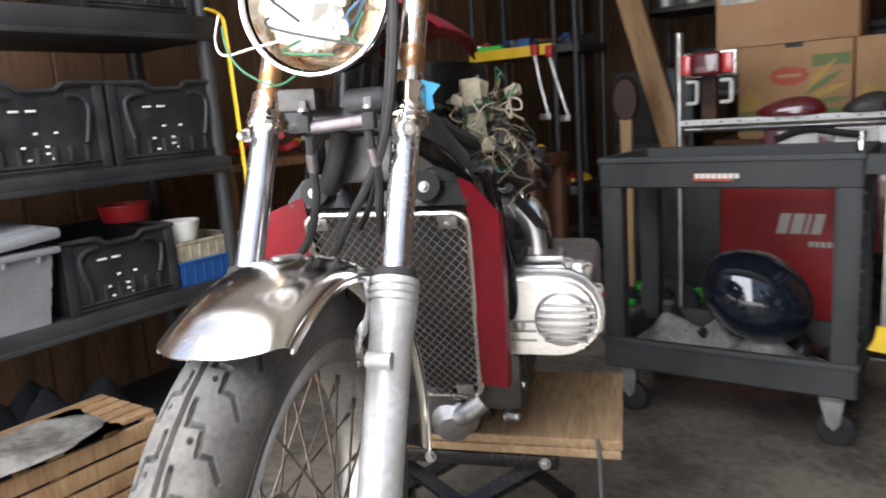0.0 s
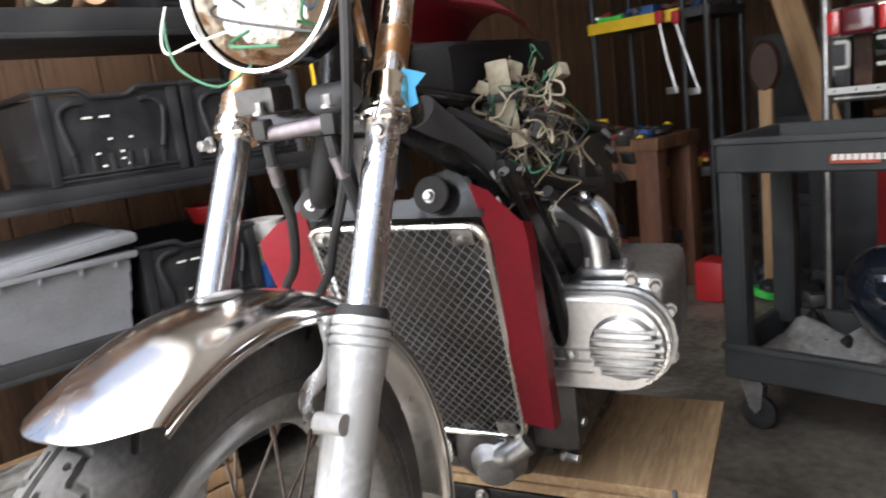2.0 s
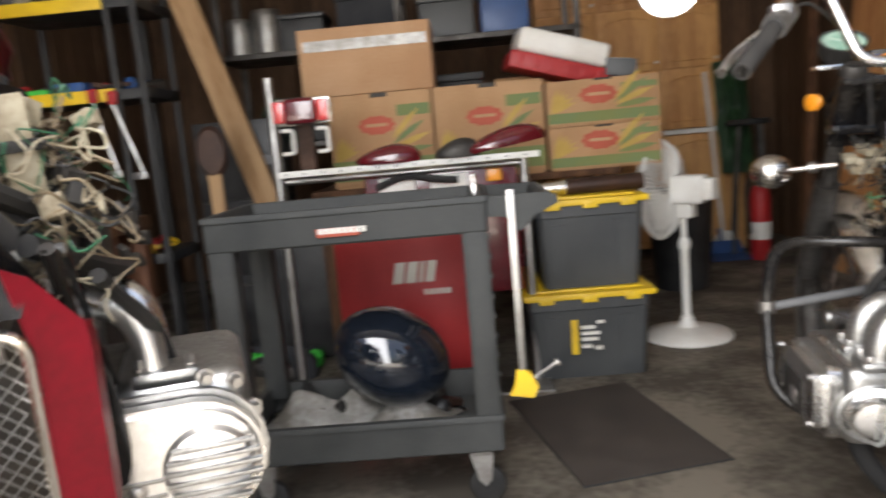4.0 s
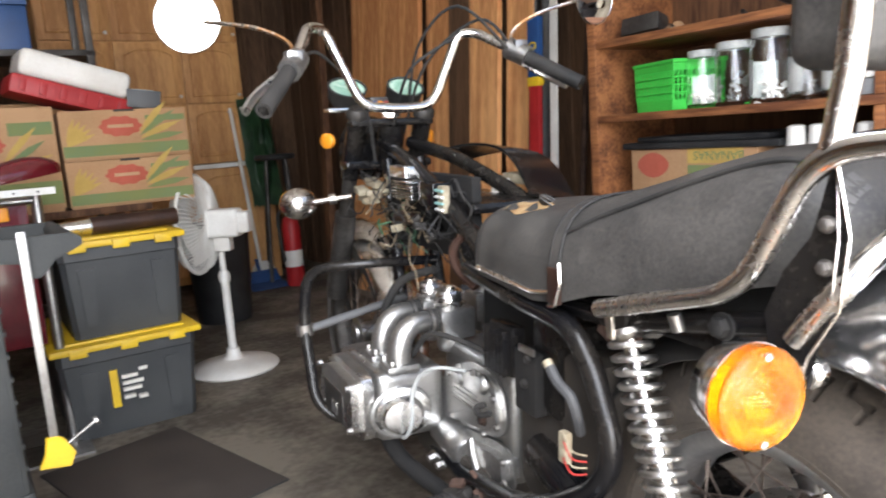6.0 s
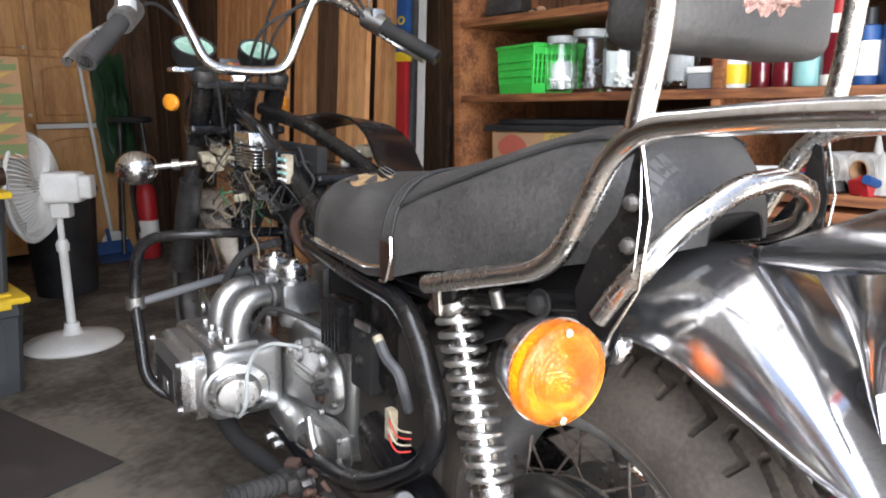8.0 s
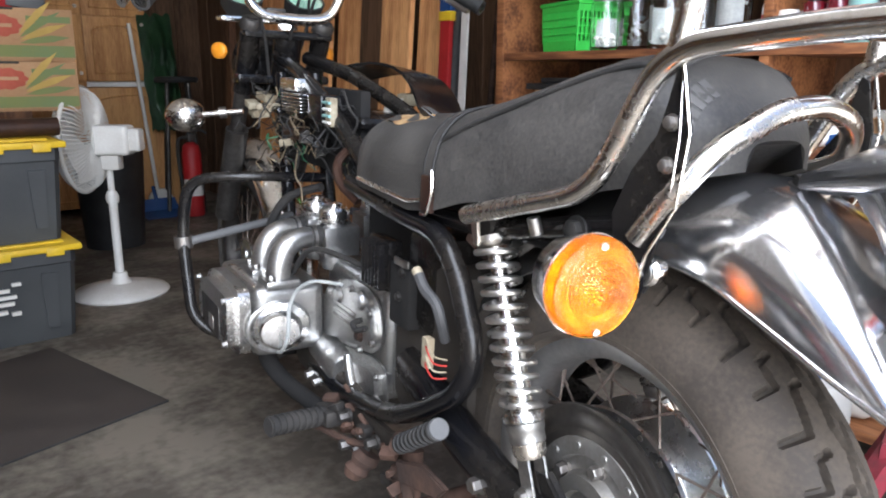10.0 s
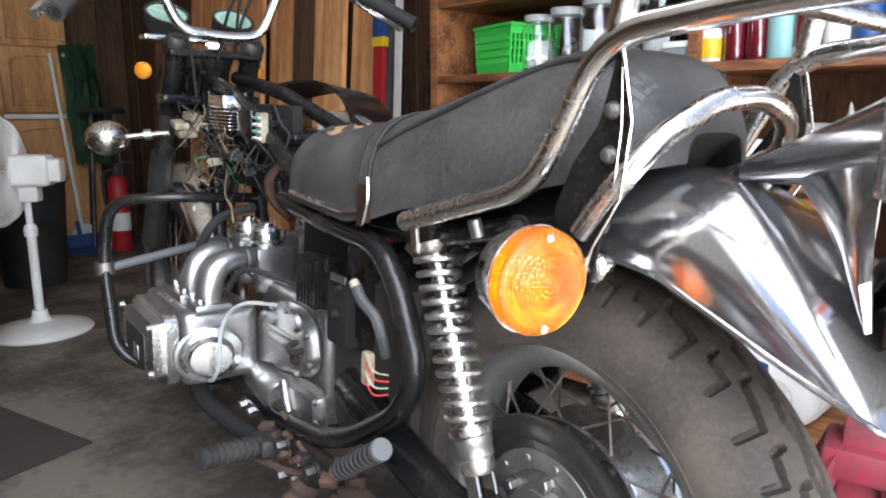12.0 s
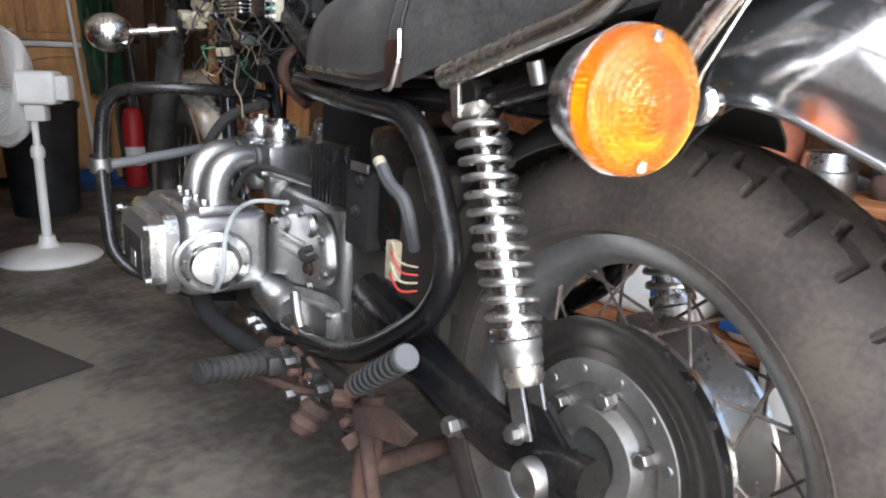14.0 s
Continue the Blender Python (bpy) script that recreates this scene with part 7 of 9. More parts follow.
up_out = rounded([(-x, z, 0) for x, z in ((0.70, 0.437), (0.80, 0.415), (0.81, 0.53), (0.74, 0.565), (0.668, 0.590), (0.585, 0.590), (0.546, 0.562), (0.532, 0.492), (0.573, 0.461), (0.70, 0.437))], 0.022)[:-1]
acov = part("case_cover", prism([(p.x, p.y) for p in up_out], 0.036, Matrix.Translation((0, 0.072, 0)) @ SIDE, 0.016, 4), CASESILVER, case, "silver alternator cover, oil-stained")
for i in range(4):
    part("cover_rib", box(0.620, 0.1065, 0.500 + i * 0.0095, 0.725, 0.1115, 0.5045 + i * 0.0095, 0.0012), (STEEL, ALUBRIGHT)[i % 2], acov)
bolt("plug", (0.600, 0.106, 0.4935), (0, 1, 0), 0.010, 0.012, RUST, acov)
low_out = rounded([(-x, z, 0) for x, z in ((0.66, 0.352), (0.80, 0.352), (0.81, 0.405), (0.686, 0.436), (0.563, 0.457), (0.514, 0.449), (0.505, 0.382), (0.56, 0.362), (0.66, 0.352))], 0.02)[:-1]
lcov = part("low_cover", prism([(p.x, p.y) for p in low_out], 0.040, Matrix.Translation((0, 0.072, 0)) @ SIDE, 0.018, 4), CASESILVER, case, "silver lower engine cover")
part("motor_barrel", lathe([(0, 0), (0.034, 0), (0.038, 0.006), (0.038, 0.12), (0.03, 0.132), (0, 0.134)], 24, axis((0.80, 0.098, 0.405), (-1, 0.05, -0.10))), CASESILVER, lcov, "dull starter motor barrel")
part("cover_step", tube(smooth_path([(0.640, 0.116, 0.440), (0.625, 0.118, 0.405), (0.60, 0.118, 0.375), (0.56, 0.116, 0.366)], 5), 0.009, 10), CASESILVER, lcov, "raised cover ridge")
for f, z in ((0.745, 0.545), (0.640, 0.578), (0.560, 0.550), (0.545, 0.497), (0.60, 0.463), (0.700, 0.572), (0.53, 0.432), (0.525, 0.392), (0.60, 0.373)):
    bolt("case_bolt", (f, 0.106, z), (0, 1, 0), 0.0062, 0.009, STEEL, acov)
part("cover_boss", lathe([(0, 0), (0.020, 0), (0.021, 0.006), (0.016, 0.013), (0, 0.015)], 24, axis((0.600, 0.103, 0.566), (0, 1, 0))), ALU, acov)
part("cover_boss", lathe([(0, 0), (0.016, 0), (0.017, 0.006), (0.012, 0.012), (0, 0.014)], 24, axis((0.700, 0.103, 0.548), (0, 1, 0))), ALU, acov)
cable("case_hose", [(0.575, 0.118, 0.535), (0.590, 0.128, 0.525), (0.570, 0.130, 0.518), (0.548, 0.122, 0.528)], 0.006, RUBBER, case, "short black hose")
drawn = set(bike2.children_recursive)
part("gearbox", box(0.28, -0.09, 0.43, 0.50, 0.07, 0.60, 0.03, 2), DARKGAP, bike2, "dark gearbox housing")
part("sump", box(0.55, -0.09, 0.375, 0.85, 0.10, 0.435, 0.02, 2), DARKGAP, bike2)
for f in (0.71, 0.745):
    bolt("sump_bolt", (f, 0.10, 0.39), (0, 1, -0.2), 0.009, 0.014, STEEL, bike2)
# Made-up stub, painted black so it passes for the shade below the head.
part("exhaust_pipe", tube(smooth_path([(0.80, 0.16, 0.455), (0.79, 0.165, 0.42), (0.74, 0.15, 0.385), (0.6, 0.12, 0.365)], 5), 0.015, 14), MATTEBLK, bike2, "added pipe stub, blackened to sink into the shade")
rb = part("finned_box", box(0.468, 0.07, 0.642, 0.536, 0.092, 0.726, 0.004), FRAMEBLK, bike2, "black finned regulator")
for i in range(6):
    part("fin", box(0.470 + i * 0.0112, 0.092, 0.646, 0.4735 + i * 0.0112, 0.106, 0.722, 0.001), FRAMEBLK, rb)
part("relay_plate", box(0.402, 0.07, 0.598, 0.462, 0.093, 0.70, 0.006), MATTEBLK, bike2, "dark flat electrical box")
part("bracket_strap", box(0.398, 0.094, 0.70, 0.44, 0.098, 0.712, 0.002), STEEL, bike2)
for f, z in ((0.43, 0.648), (0.42, 0.69)):
    bolt("relay_screw", (f, 0.093, z), (0, 1, 0), 0.006, 0.005, DARKSTEEL, bike2)
# Added plate: darkens the gap and hides the far-side carburettors.
part("splash_plate", box(0.50, -0.012, 0.58, 0.735, 0.004, 0.785, 0.004), MATTEBLK, bike2, "black plate added to hide the far carburettors")
part("air_box", box(0.33, -0.08, 0.60, 0.44, 0.08, 0.76, 0.02, 2), FRAMEBLK, bike2)
part("battery_box", box(0.27, -0.06, 0.55, 0.36, 0.08, 0.72, 0.01), DARKGAP, bike2)
cable("plug_lead", [(0.715, 0.170, 0.462), (0.685, 0.174, 0.475), (0.660, 0.172, 0.51), (0.662, 0.168, 0.565), (0.645, 0.160, 0.605), (0.61, 0.146, 0.628), (0.555, 0.125, 0.635)], 0.0032, JARPALE, bike2, "pale plug lead")
cable("plug_lead", [(0.76, 0.13, 0.60), (0.70, 0.12, 0.66), (0.62, 0.10, 0.665), (0.55, 0.08, 0.655)], 0.005, RUBBER, bike2)
cable("hose", [(0.93, 0.12, 0.60), (0.925, 0.115, 0.66), (0.90, 0.09, 0.72), (0.84, 0.05, 0.75)], 0.009, RUBBER, bike2)
part("linkage_rod", rod((0.80, 0.085, 0.64), (0.56, 0.08, 0.655), 0.004, 8), STEEL, bike2)

# foot pegs, stand
def foot_peg(name, a, b, r):
    a, b = Vector(a), Vector(b)
    p = part(name, tube([a, b], r * 0.8, 14), RUBBER, bike2, "ribbed rubber foot peg")
    n = 9
    for i in range(n):
        q = a + (b - a) * (i + 0.5) / n
        part("rib", lathe([(r * 0.7, -0.0035), (r, -0.0025), (r, 0.0025), (r * 0.7, 0.0035)], 16, axis(q, b - a)), RUBBER, p)
    return p


foot_peg("foot_peg", (0.575, 0.145, 0.39), (0.56, 0.235, 0.40), 0.018)
part("peg_bracket", box(0.55, 0.09, 0.375, 0.60, 0.15, 0.405, 0.006), DARKSTEEL, bike2)
for f, l, z in ((0.53, 0.12, 0.405), (0.47, 0.115, 0.40), (0.43, 0.12, 0.405), (0.50, 0.13, 0.37)):
    bolt("linkage_bolt", (f, l, z), (0, 1, 0), 0.009, 0.018, DARKSTEEL, bike2)
part("gear_lever", tube(smooth_path([(0.42, 0.115, 0.40), (0.50, 0.135, 0.375), (0.60, 0.15, 0.36), (0.63, 0.19, 0.36)], 4), 0.006, 8), RUST, bike2)
part("linkage_plate", prism([(-0.58, 0.385), (-0.58, 0.41), (-0.50, 0.425), (-0.42, 0.425), (-0.36, 0.44), (-0.34, 0.40), (-0.44, 0.375)], 0.012, Matrix.Translation((0, 0.10, 0)) @ SIDE, 0.002), DARKGAP, bike2, "greasy linkage plate")
rnd = random.Random(77)
for i in range(26):
    f, l, z = rnd.uniform(0.34, 0.60), 0.105 + rnd.uniform(0, 0.025), rnd.uniform(0.355, 0.425)
    if i % 3 == 0:
        part("linkage_lug", box(-0.012, -0.008, -0.009, 0.012, 0.008, 0.009, 0.003), (RUST, DARKSTEEL, DARKGAP)[i % 2], bike2, "", pose(f, l, z, rnd.uniform(0, 90), rnd.uniform(0, 60), rnd.uniform(0, 90)))
    elif i % 3 == 1:
        bolt("linkage_bolt", (f, l, z), (rnd.uniform(-0.3, 0.3), 1, rnd.uniform(-0.3, 0.3)), 0.006, 0.014, (DARKSTEEL, RUST, STEEL)[i % 3 if i % 9 else 2], bike2)
    else:
        part("linkage_rod", rod((f - 0.03, l, z), (f + rnd.uniform(0.0, 0.05), l + 0.006, z + rnd.uniform(-0.03, 0.03)), 0.004, 8), RUST, bike2)
part("dust_boot", lathe([(0, 0), (0.018, 0), (0.022, 0.012), (0.016, 0.022), (0.02, 0.032), (0.012, 0.045), (0, 0.047)], 16, axis((0.455, 0.12, 0.37), (0.1, 0.6, -0.8))), RUST, bike2, "perished rubber boot")
st = part("centre_stand", tube(smooth_path([(0.36, 0.10, 0.42), (0.34, 0.115, 0.32), (0.335, 0.13, 0.22), (0.35, 0.15, 0.128)], 5), 0.016, 10), RUST, bike2, "rusty centre stand")
part("stand_leg", tube(smooth_path([(0.36, -0.10, 0.42), (0.34, -0.115, 0.32), (0.335, -0.13, 0.22), (0.35, -0.15, 0.128)], 5), 0.016, 10), RUST, st)
part("stand_bar", rod((0.34, -0.115, 0.33), (0.34, 0.115, 0.33), 0.014, 10), RUST, st)
part("stand_arm", prism([(0, 0), (0.10, 0.03), (0.12, 0.055), (0.06, 0.06), (-0.01, 0.03)], 0.008, Matrix.Translation((0.33, 0.128, 0.395)) @ pose(0, 0, 0, 90, 0, 180), 0.002), RUST, st)
part("stand_spring", tube([(0.33 - 0.03 * t, 0.125, 0.40 - 0.09 * t) for t in (0, 0.5, 1)], 0.008, 10), RUST, st)
part("stand_foot", box(0.33, 0.13, 0.116, 0.38, 0.17, 0.128, 0.003), RUST, st)
part("stand_foot", box(0.33, -0.17, 0.116, 0.38, -0.13, 0.128, 0.003), RUST, st)

resized(drawn, 1.15, -0.07, 1.3, 1.1, -0.085)
pg2 = foot_peg("foot_peg", (0.305, 0.178, 0.420), (0.182, 0.186, 0.507), 0.0165)
part("peg_end", lathe([(0, 0), (0.0165, 0), (0.0168, 0.003), (0.015, 0.006), (0, 0.006)], 24, axis((0.182, 0.186, 0.507), (-0.816, 0.053, 0.577))), GREY, pg2, "pale worn peg end")
part("peg_bracket", tube([(0.315, 0.176, 0.412), (0.35, 0.150, 0.40)], 0.015, 10), RUST, bike2, "rusty peg bracket")
cable("breather_hose", [(0.262, 0.180, 0.717), (0.243, 0.180, 0.700), (0.218, 0.176, 0.685), (0.212, 0.170, 0.660), (0.222, 0.155, 0.625)], 0.0082, DARKGREY, bike2, "grey rubber hose end")
part("hose_end", rod((0.270, 0.180, 0.724), (0.259, 0.180, 0.714), 0.0076, 12), BEIGE, bike2, "torn pale hose lining")
part("connector_block", box(0.196, 0.188, 0.596, 0.214, 0.200, 0.642, 0.003), BEIGE, bike2, "white wire connector")
for i in range(4):
    cable("wire", [(0.206, 0.196, 0.638 - 0.011 * i), (0.192, 0.205, 0.645 - 0.013 * i), (0.180, 0.200, 0.624 - 0.011 * i), (0.166, 0.186, 0.620 - 0.009 * i)], 0.0013, WIRECOL[4] if i % 2 else BEIGE, bike2, n=4, seg=5)

# front end
drawn = set(bike2.children_recursive)
part("steering_head", rod((0.99, 0, 0.93), (0.955, 0, 1.05), 0.032, 20), FRAMEBLK, bike2)
for s in (-1, 1):
    a, b = Vector((0.958, s * 0.082, 1.07)), Vector((1.235, s * 0.082, 0.53))
    d = (b - a)
    part("fork_leg", tube([a, a + d * 0.5], 0.018, 16), DARKSTEEL, bike2, "dark fork tube")
    part("fork_slider", tube([a + d * 0.5, b], 0.027, 16), DARKSTEEL, bike2, "dark fork slider")
    part("fork_shroud", tube([a + d * 0.03, a + d * 0.30], 0.0225, 18), FRAMEBLK, bike2, "black fork shroud")
    part("fork_cap", lathe([(0, 0), (0.026, 0), (0.026, 0.016), (0.02, 0.026), (0.012, 0.026), (0.012, 0.03), (0, 0.03)], 20, axis(a, -d)), DARKSTEEL, bike2)
    part("side_reflector", lathe([(0, 0), (0.021, 0), (0.021, 0.008), (0.016, 0.012), (0, 0.012)], 20, axis((1.045, s * 0.128, 1.010), (-0.6, s, 0))), AMBERSOLID, bike2, "amber side reflector")
    hs = part("front_signal", lathe([(0, -0.045), (0.02, -0.043), (0.036, -0.03), (0.044, -0.008), (0.045, 0.0), (0, 0.0)], 32, axis((1.100, s * 0.198, 0.838), (1, s * 0.15, 0))), CHROME, bike2, "round chrome front signal seen from behind")
    part("lens", lathe([(0.045, 0), (0.044, 0.012), (0.03, 0.02), (0, 0.024)], 32, axis((1.100, s * 0.198, 0.838), (1, s * 0.15, 0))), AMBER, hs)
    part("stalk", rod((1.085, s * 0.190, 0.838), (1.03, s * 0.085, 0.855), 0.008, 12), CHROME, hs)
    part("stalk_nut", rod((1.055, s * 0.132, 0.848), (1.050, s * 0.118, 0.850), 0.015, 12), STEEL, hs)
part("upper_yoke", box(0.935, -0.102, 1.045, 0.985, 0.102, 1.066, 0.01), FRAMEBLK, bike2)
part("lower_yoke", box(0.975, -0.108, 0.93, 1.045, 0.108, 0.955, 0.01), FRAMEBLK, bike2)
part("stem_nut", lathe([(0, 0), (0.022, 0), (0.022, 0.012), (0.016, 0.02), (0, 0.02)], 6, pose(0.955, 0, 1.068)), CHROME, bike2)
resized(drawn, 1.0, 0.32, 1.18, 1.0, 0.02)
bars2 = rounded([(0.870, 0.433, 1.106), (1.01, 0.330, 1.205), (1.12, 0.262, 1.300), (1.15, 0.215, 1.300), (1.125, 0.135, 1.115), (1.12, 0.04, 1.108), (1.125, -0.056, 1.115), (1.11, -0.125, 1.290), (1.09, -0.165, 1.292), (1.00, -0.235, 1.235), (0.866, -0.327, 1.152)], 0.04, 6)
hb = part("handlebar", tube(bars2, 0.0122, 14), CHROME, bike2, "tall chrome handlebar")
for a, b, mp in (((1.01, 0.330, 1.205), (0.870, 0.433, 1.106), (1.1613, 0.522, 1.3125)), ((1.00, -0.235, 1.235), (0.866, -0.327, 1.152), (0.95, -0.43, 1.370))):
    a, b, mp = Vector(a), Vector(b), Vector(mp)
    s = 1 if a.y > 0 else -1
    part("grip", tube([a + (b - a) * 0.15, b], 0.018, 14), RUBBER, hb, "dark rubber grip")
    sw = tube([a - (b - a) * 0.16, a + (b - a) * 0.16], 0.026, 14)
    bm_add(sw, box(-0.02, -0.018, -0.012, 0.02, 0.018, 0.03, 0.006), Matrix.Translation(a))
    part("switch_box", sw, ALU, hb, "grey switch housing")
    part("lever", tube(smooth_path([a + Vector((0.03, 0, -0.005)), a + (b - a) * 0.5 + Vector((0.07, s * 0.03, -0.01)), b + Vector((0.085, s * 0.02, 0.0))], 5), 0.008, 8, flat=1.3), ALUBRIGHT, hb, "hand lever")
    way = Vector((1, -s * 0.25, 0.05))
    mi = part("mirror", lathe([(0, 0.012), (0.045, 0.012), (0.066, 0.006), (0.072, 0.0), (0.070, -0.004), (0.068, -0.002), (0, -0.002)], 36, axis(mp, way)), CHROME, hb, "round mirror")
    part("mirror_glass", lathe([(0, 0), (0.068, 0), (0.068, 0.001), (0, 0.001)], 36, axis(mp - way.normalized() * 0.004, way)), MIRROR, mi)
    part("mirror_stem", tube(smooth_path([a, a + Vector((0.03, 0.0, 0.05)), mp * 0.35 + a * 0.65 + Vector((0.03, 0, 0.05)), mp + Vector((0.014, 0, 0))], 5), 0.0048, 8), COPPER, mi)
drawn = set(bike2.children_recursive)
part("gauge_bracket", box(1.0, -0.11, 1.085, 1.06, 0.135, 1.098, 0.006), CHROME, bike2)
for l in (0.083, -0.062):
    A = axis((1.022, l, 1.148), (-0.62, 0, 0.78))
    ga = part("gauge", lathe([(0, -0.055), (0.03, -0.05), (0.043, -0.03), (0.046, 0.0), (0.047, 0.006), (0.042, 0.007), (0.0415, 0.0), (0, 0.0)], 36, A), RUBBER, bike2, "round instrument with pale green dial")
    part("dial", lathe([(0, 0.001), (0.041, 0.001), (0.041, 0.002), (0, 0.002)], 36, A), DIALGREEN, ga)
    for i in range(17):
        a = radians(-40 + i * 260 / 16)
        part("tick", box(-0.0008, 0.031, 0.0022, 0.0008, 0.038, 0.0028), PAPER, ga, "", A @ pose(0, 0, 0, 0, 0, math.degrees(a) - 90))
    part("needle", box(-0.0009, -0.006, 0.003, 0.0009, 0.03, 0.0038), PAPER, ga, "", A @ pose(0, 0, 0, 0, 0, 60 if l > 0 else -30))
    cg = part("dial_glass", lathe([(0, 0.0062), (0.0415, 0.0062), (0.0415, 0.007), (0, 0.007)], 36, A), CLEAR, ga)
    cg.visible_shadow = False
part("warning_light_panel", box(1.0, -0.012, 1.10, 1.05, 0.035, 1.125, 0.006), DARKSTEEL, bike2)
for i, m_ in enumerate((WIRECOL[4], AMBERSOLID, BLUEPL)):
    part("warning_light", box(0.998, -0.008 + 0.014 * i, 1.104, 1.001, 0.002 + 0.014 * i, 1.114), m_, bike2)
resized(drawn, 1.0, 0.32, 1.18, 1.0, 0.02)
for pts in ([(1.10, -0.14, 1.290), (1.12, -0.06, 1.25), (1.16, 0.0, 1.19), (1.27, 0.0, 1.05)], [(1.00, -0.22, 1.245), (1.06, -0.16, 1.32), (1.17, -0.06, 1.22), (1.29, -0.04, 1.04)], [(1.00, -0.21, 1.24), (1.06, -0.10, 1.35), (1.20, -0.05, 1.26), (1.30, -0.06, 1.07)], [(1.03, 0.31, 1.22), (1.16, 0.22, 1.24), (1.24, 0.09, 1.13), (1.28, 0.05, 0.97)]):
    cable("control_cable", pts, 0.004, RUBBER, hb, "black control cable")
spoked_wheel("front_wheel", pose(1.545, 0, 0.42), bike2, 0.335, 0.05, 0.06, 0.25, 0.05, 0.05, 36, DARKSTEEL, SPOKERUST,
                   (30, STAIRS, 0.005, 0.0026, TYRE))
part("front_mudguard", mudguard(1.545, 0.42, 0.362, 0.07, 0.05, 60, 185), CHROME, bike2, "chrome front mudguard")
part("headlight", lathe([(0, -0.10), (0.05, -0.095), (0.085, -0.05), (0.095, 0.0), (0.08, 0.012), (0, 0.018)], 36, axis((1.46, 0, 1.0), (1, 0, 0))), FRAMEBLK, bike2, "black headlight")

# the open dummy tank and the electrics below it
drawn = set(bike2.children_recursive)
for s in (-1,):
    ang = 0.5
    rows = [[(0.92 - 0.34 * t, s * (0.06 + 0.05 * math.sin(math.pi * t) + ang * 0.20 * q), 0.985 - 0.075 * t * t + (0.035 if s < 0 else 0.01) * math.sin(math.pi * min(1, t * 1.1)) - 0.02 * q) for q in (0, 0.5, 1)] for t in [k / 10 for k in range(11)]]
    part("tank_flap", sheet(rows, 0.006), FRAMEBLK, bike2, "black dummy tank flap")
part("tank_tray", box(0.58, -0.10, 0.875, 0.80, 0.06, 0.90, 0.012), FRAMEBLK, bike2)
part("fuse_cover", box(0.66, -0.16, 0.915, 0.74, -0.11, 0.94, 0.008), BEIGE, bike2)
part("filler_cap", lathe([(0, 0), (0.018, 0), (0.018, 0.03), (0, 0.03)], 18, pose(0.70, -0.08, 0.90)), PAPER, bike2)
rnd = random.Random(21)
reg = part("regulator", box(0.715, 0.055, 0.892, 0.80, 0.085, 0.936, 0.004), DARKSTEEL, bike2, "finned rectifier")
for i in range(6):
    part("fin", box(0.717, 0.085, 0.894 + i * 0.0072, 0.798, 0.106, 0.8972 + i * 0.0072, 0.0008), ALUBRIGHT, reg)
part("coil_box", box(0.76, 0.05, 0.937, 0.83, 0.095, 0.965, 0.005), ALUBRIGHT, bike2, "dull silver box")
part("relay_box", box(0.648, 0.05, 0.885, 0.702, 0.10, 0.938, 0.006), FRAMEBLK, bike2, "black relay box")
part("solenoid", lathe([(0, 0), (0.014, 0), (0.015, 0.006), (0.014, 0.045), (0, 0.05)], 18, axis((0.76, 0.085, 0.845), (1, 0.1, 0))), LEATHERDK, bike2, "small dark red solenoid")
part("fuse_strip", box(0.614, 0.085, 0.878, 0.632, 0.10, 0.935, 0.003), BEIGE, bike2, "pale fuse strip")
for i in range(4):
    part("fuse", rod((0.612, 0.102, 0.886 + 0.013 * i), (0.634, 0.102, 0.886 + 0.013 * i), 0.003, 8), TEAL if i % 2 else WHITEPL, bike2)
for i in range(6):
    f, z = 0.905 + 0.045 * (i % 2), 0.872 + 0.021 * (i // 2)
    part("wire_connector", box(-0.018, -0.012, -0.008, 0.018, 0.012, 0.008, 0.002), BEIGE, bike2, "pale plastic connector", pose(f, 0.105 - 0.012 * (i % 3), z, rnd.uniform(-9, 9), rnd.uniform(-14, 14), rnd.uniform(-20, 20)))
for i in range(14):
    x, y, z = rnd.uniform(0.64, 0.90), 0.08 + rnd.uniform(-0.02, 0.04), rnd.uniform(0.80, 0.90)
    part("wire_connector", box(-0.011, -0.007, -0.008, 0.011, 0.007, 0.008, 0.002), (BEIGE, FRAMEBLK, DARKSTEEL, FRAMEBLK)[i % 4], bike2, "", pose(x, y, z, rnd.uniform(-40, 40), rnd.uniform(-40, 40), rnd.uniform(0, 180)))
for i in range(90):
    p = Vector((rnd.uniform(0.60, 0.94), 0.075 + rnd.uniform(-0.03, 0.035), rnd.uniform(0.79, 0.945)))
    pts = [p]
    for k in range(4):
        p = p + Vector((rnd.uniform(-0.035, 0.035), rnd.uniform(-0.02, 0.02), rnd.uniform(-0.04, 0.025)))
        pts.append(p)
    cable("loom_wire", pts, rnd.uniform(0.0008, 0.002), (WIRECOL[3], RUBBER, RUBBER, RUBBER, WIRES, RUBBER, WIRECOL[0], WIRES, RUBBER, RUBBER, WIRES, WIRES)[i % 12], bike2, n=4, seg=5)
cable("hose", [(0.56, 0.07, 0.86), (0.58, 0.10, 0.82), (0.56, 0.11, 0.78), (0.52, 0.10, 0.75)], 0.008, LEATHERDK, bike2, "brown hose")
part("junction_plate", box(0.60, 0.03, 0.77, 0.92, 0.05, 0.95, 0.004), MATTEBLK, bike2)
resized(drawn, 1.4, -0.124, 1.15, 1.0, 0.01)


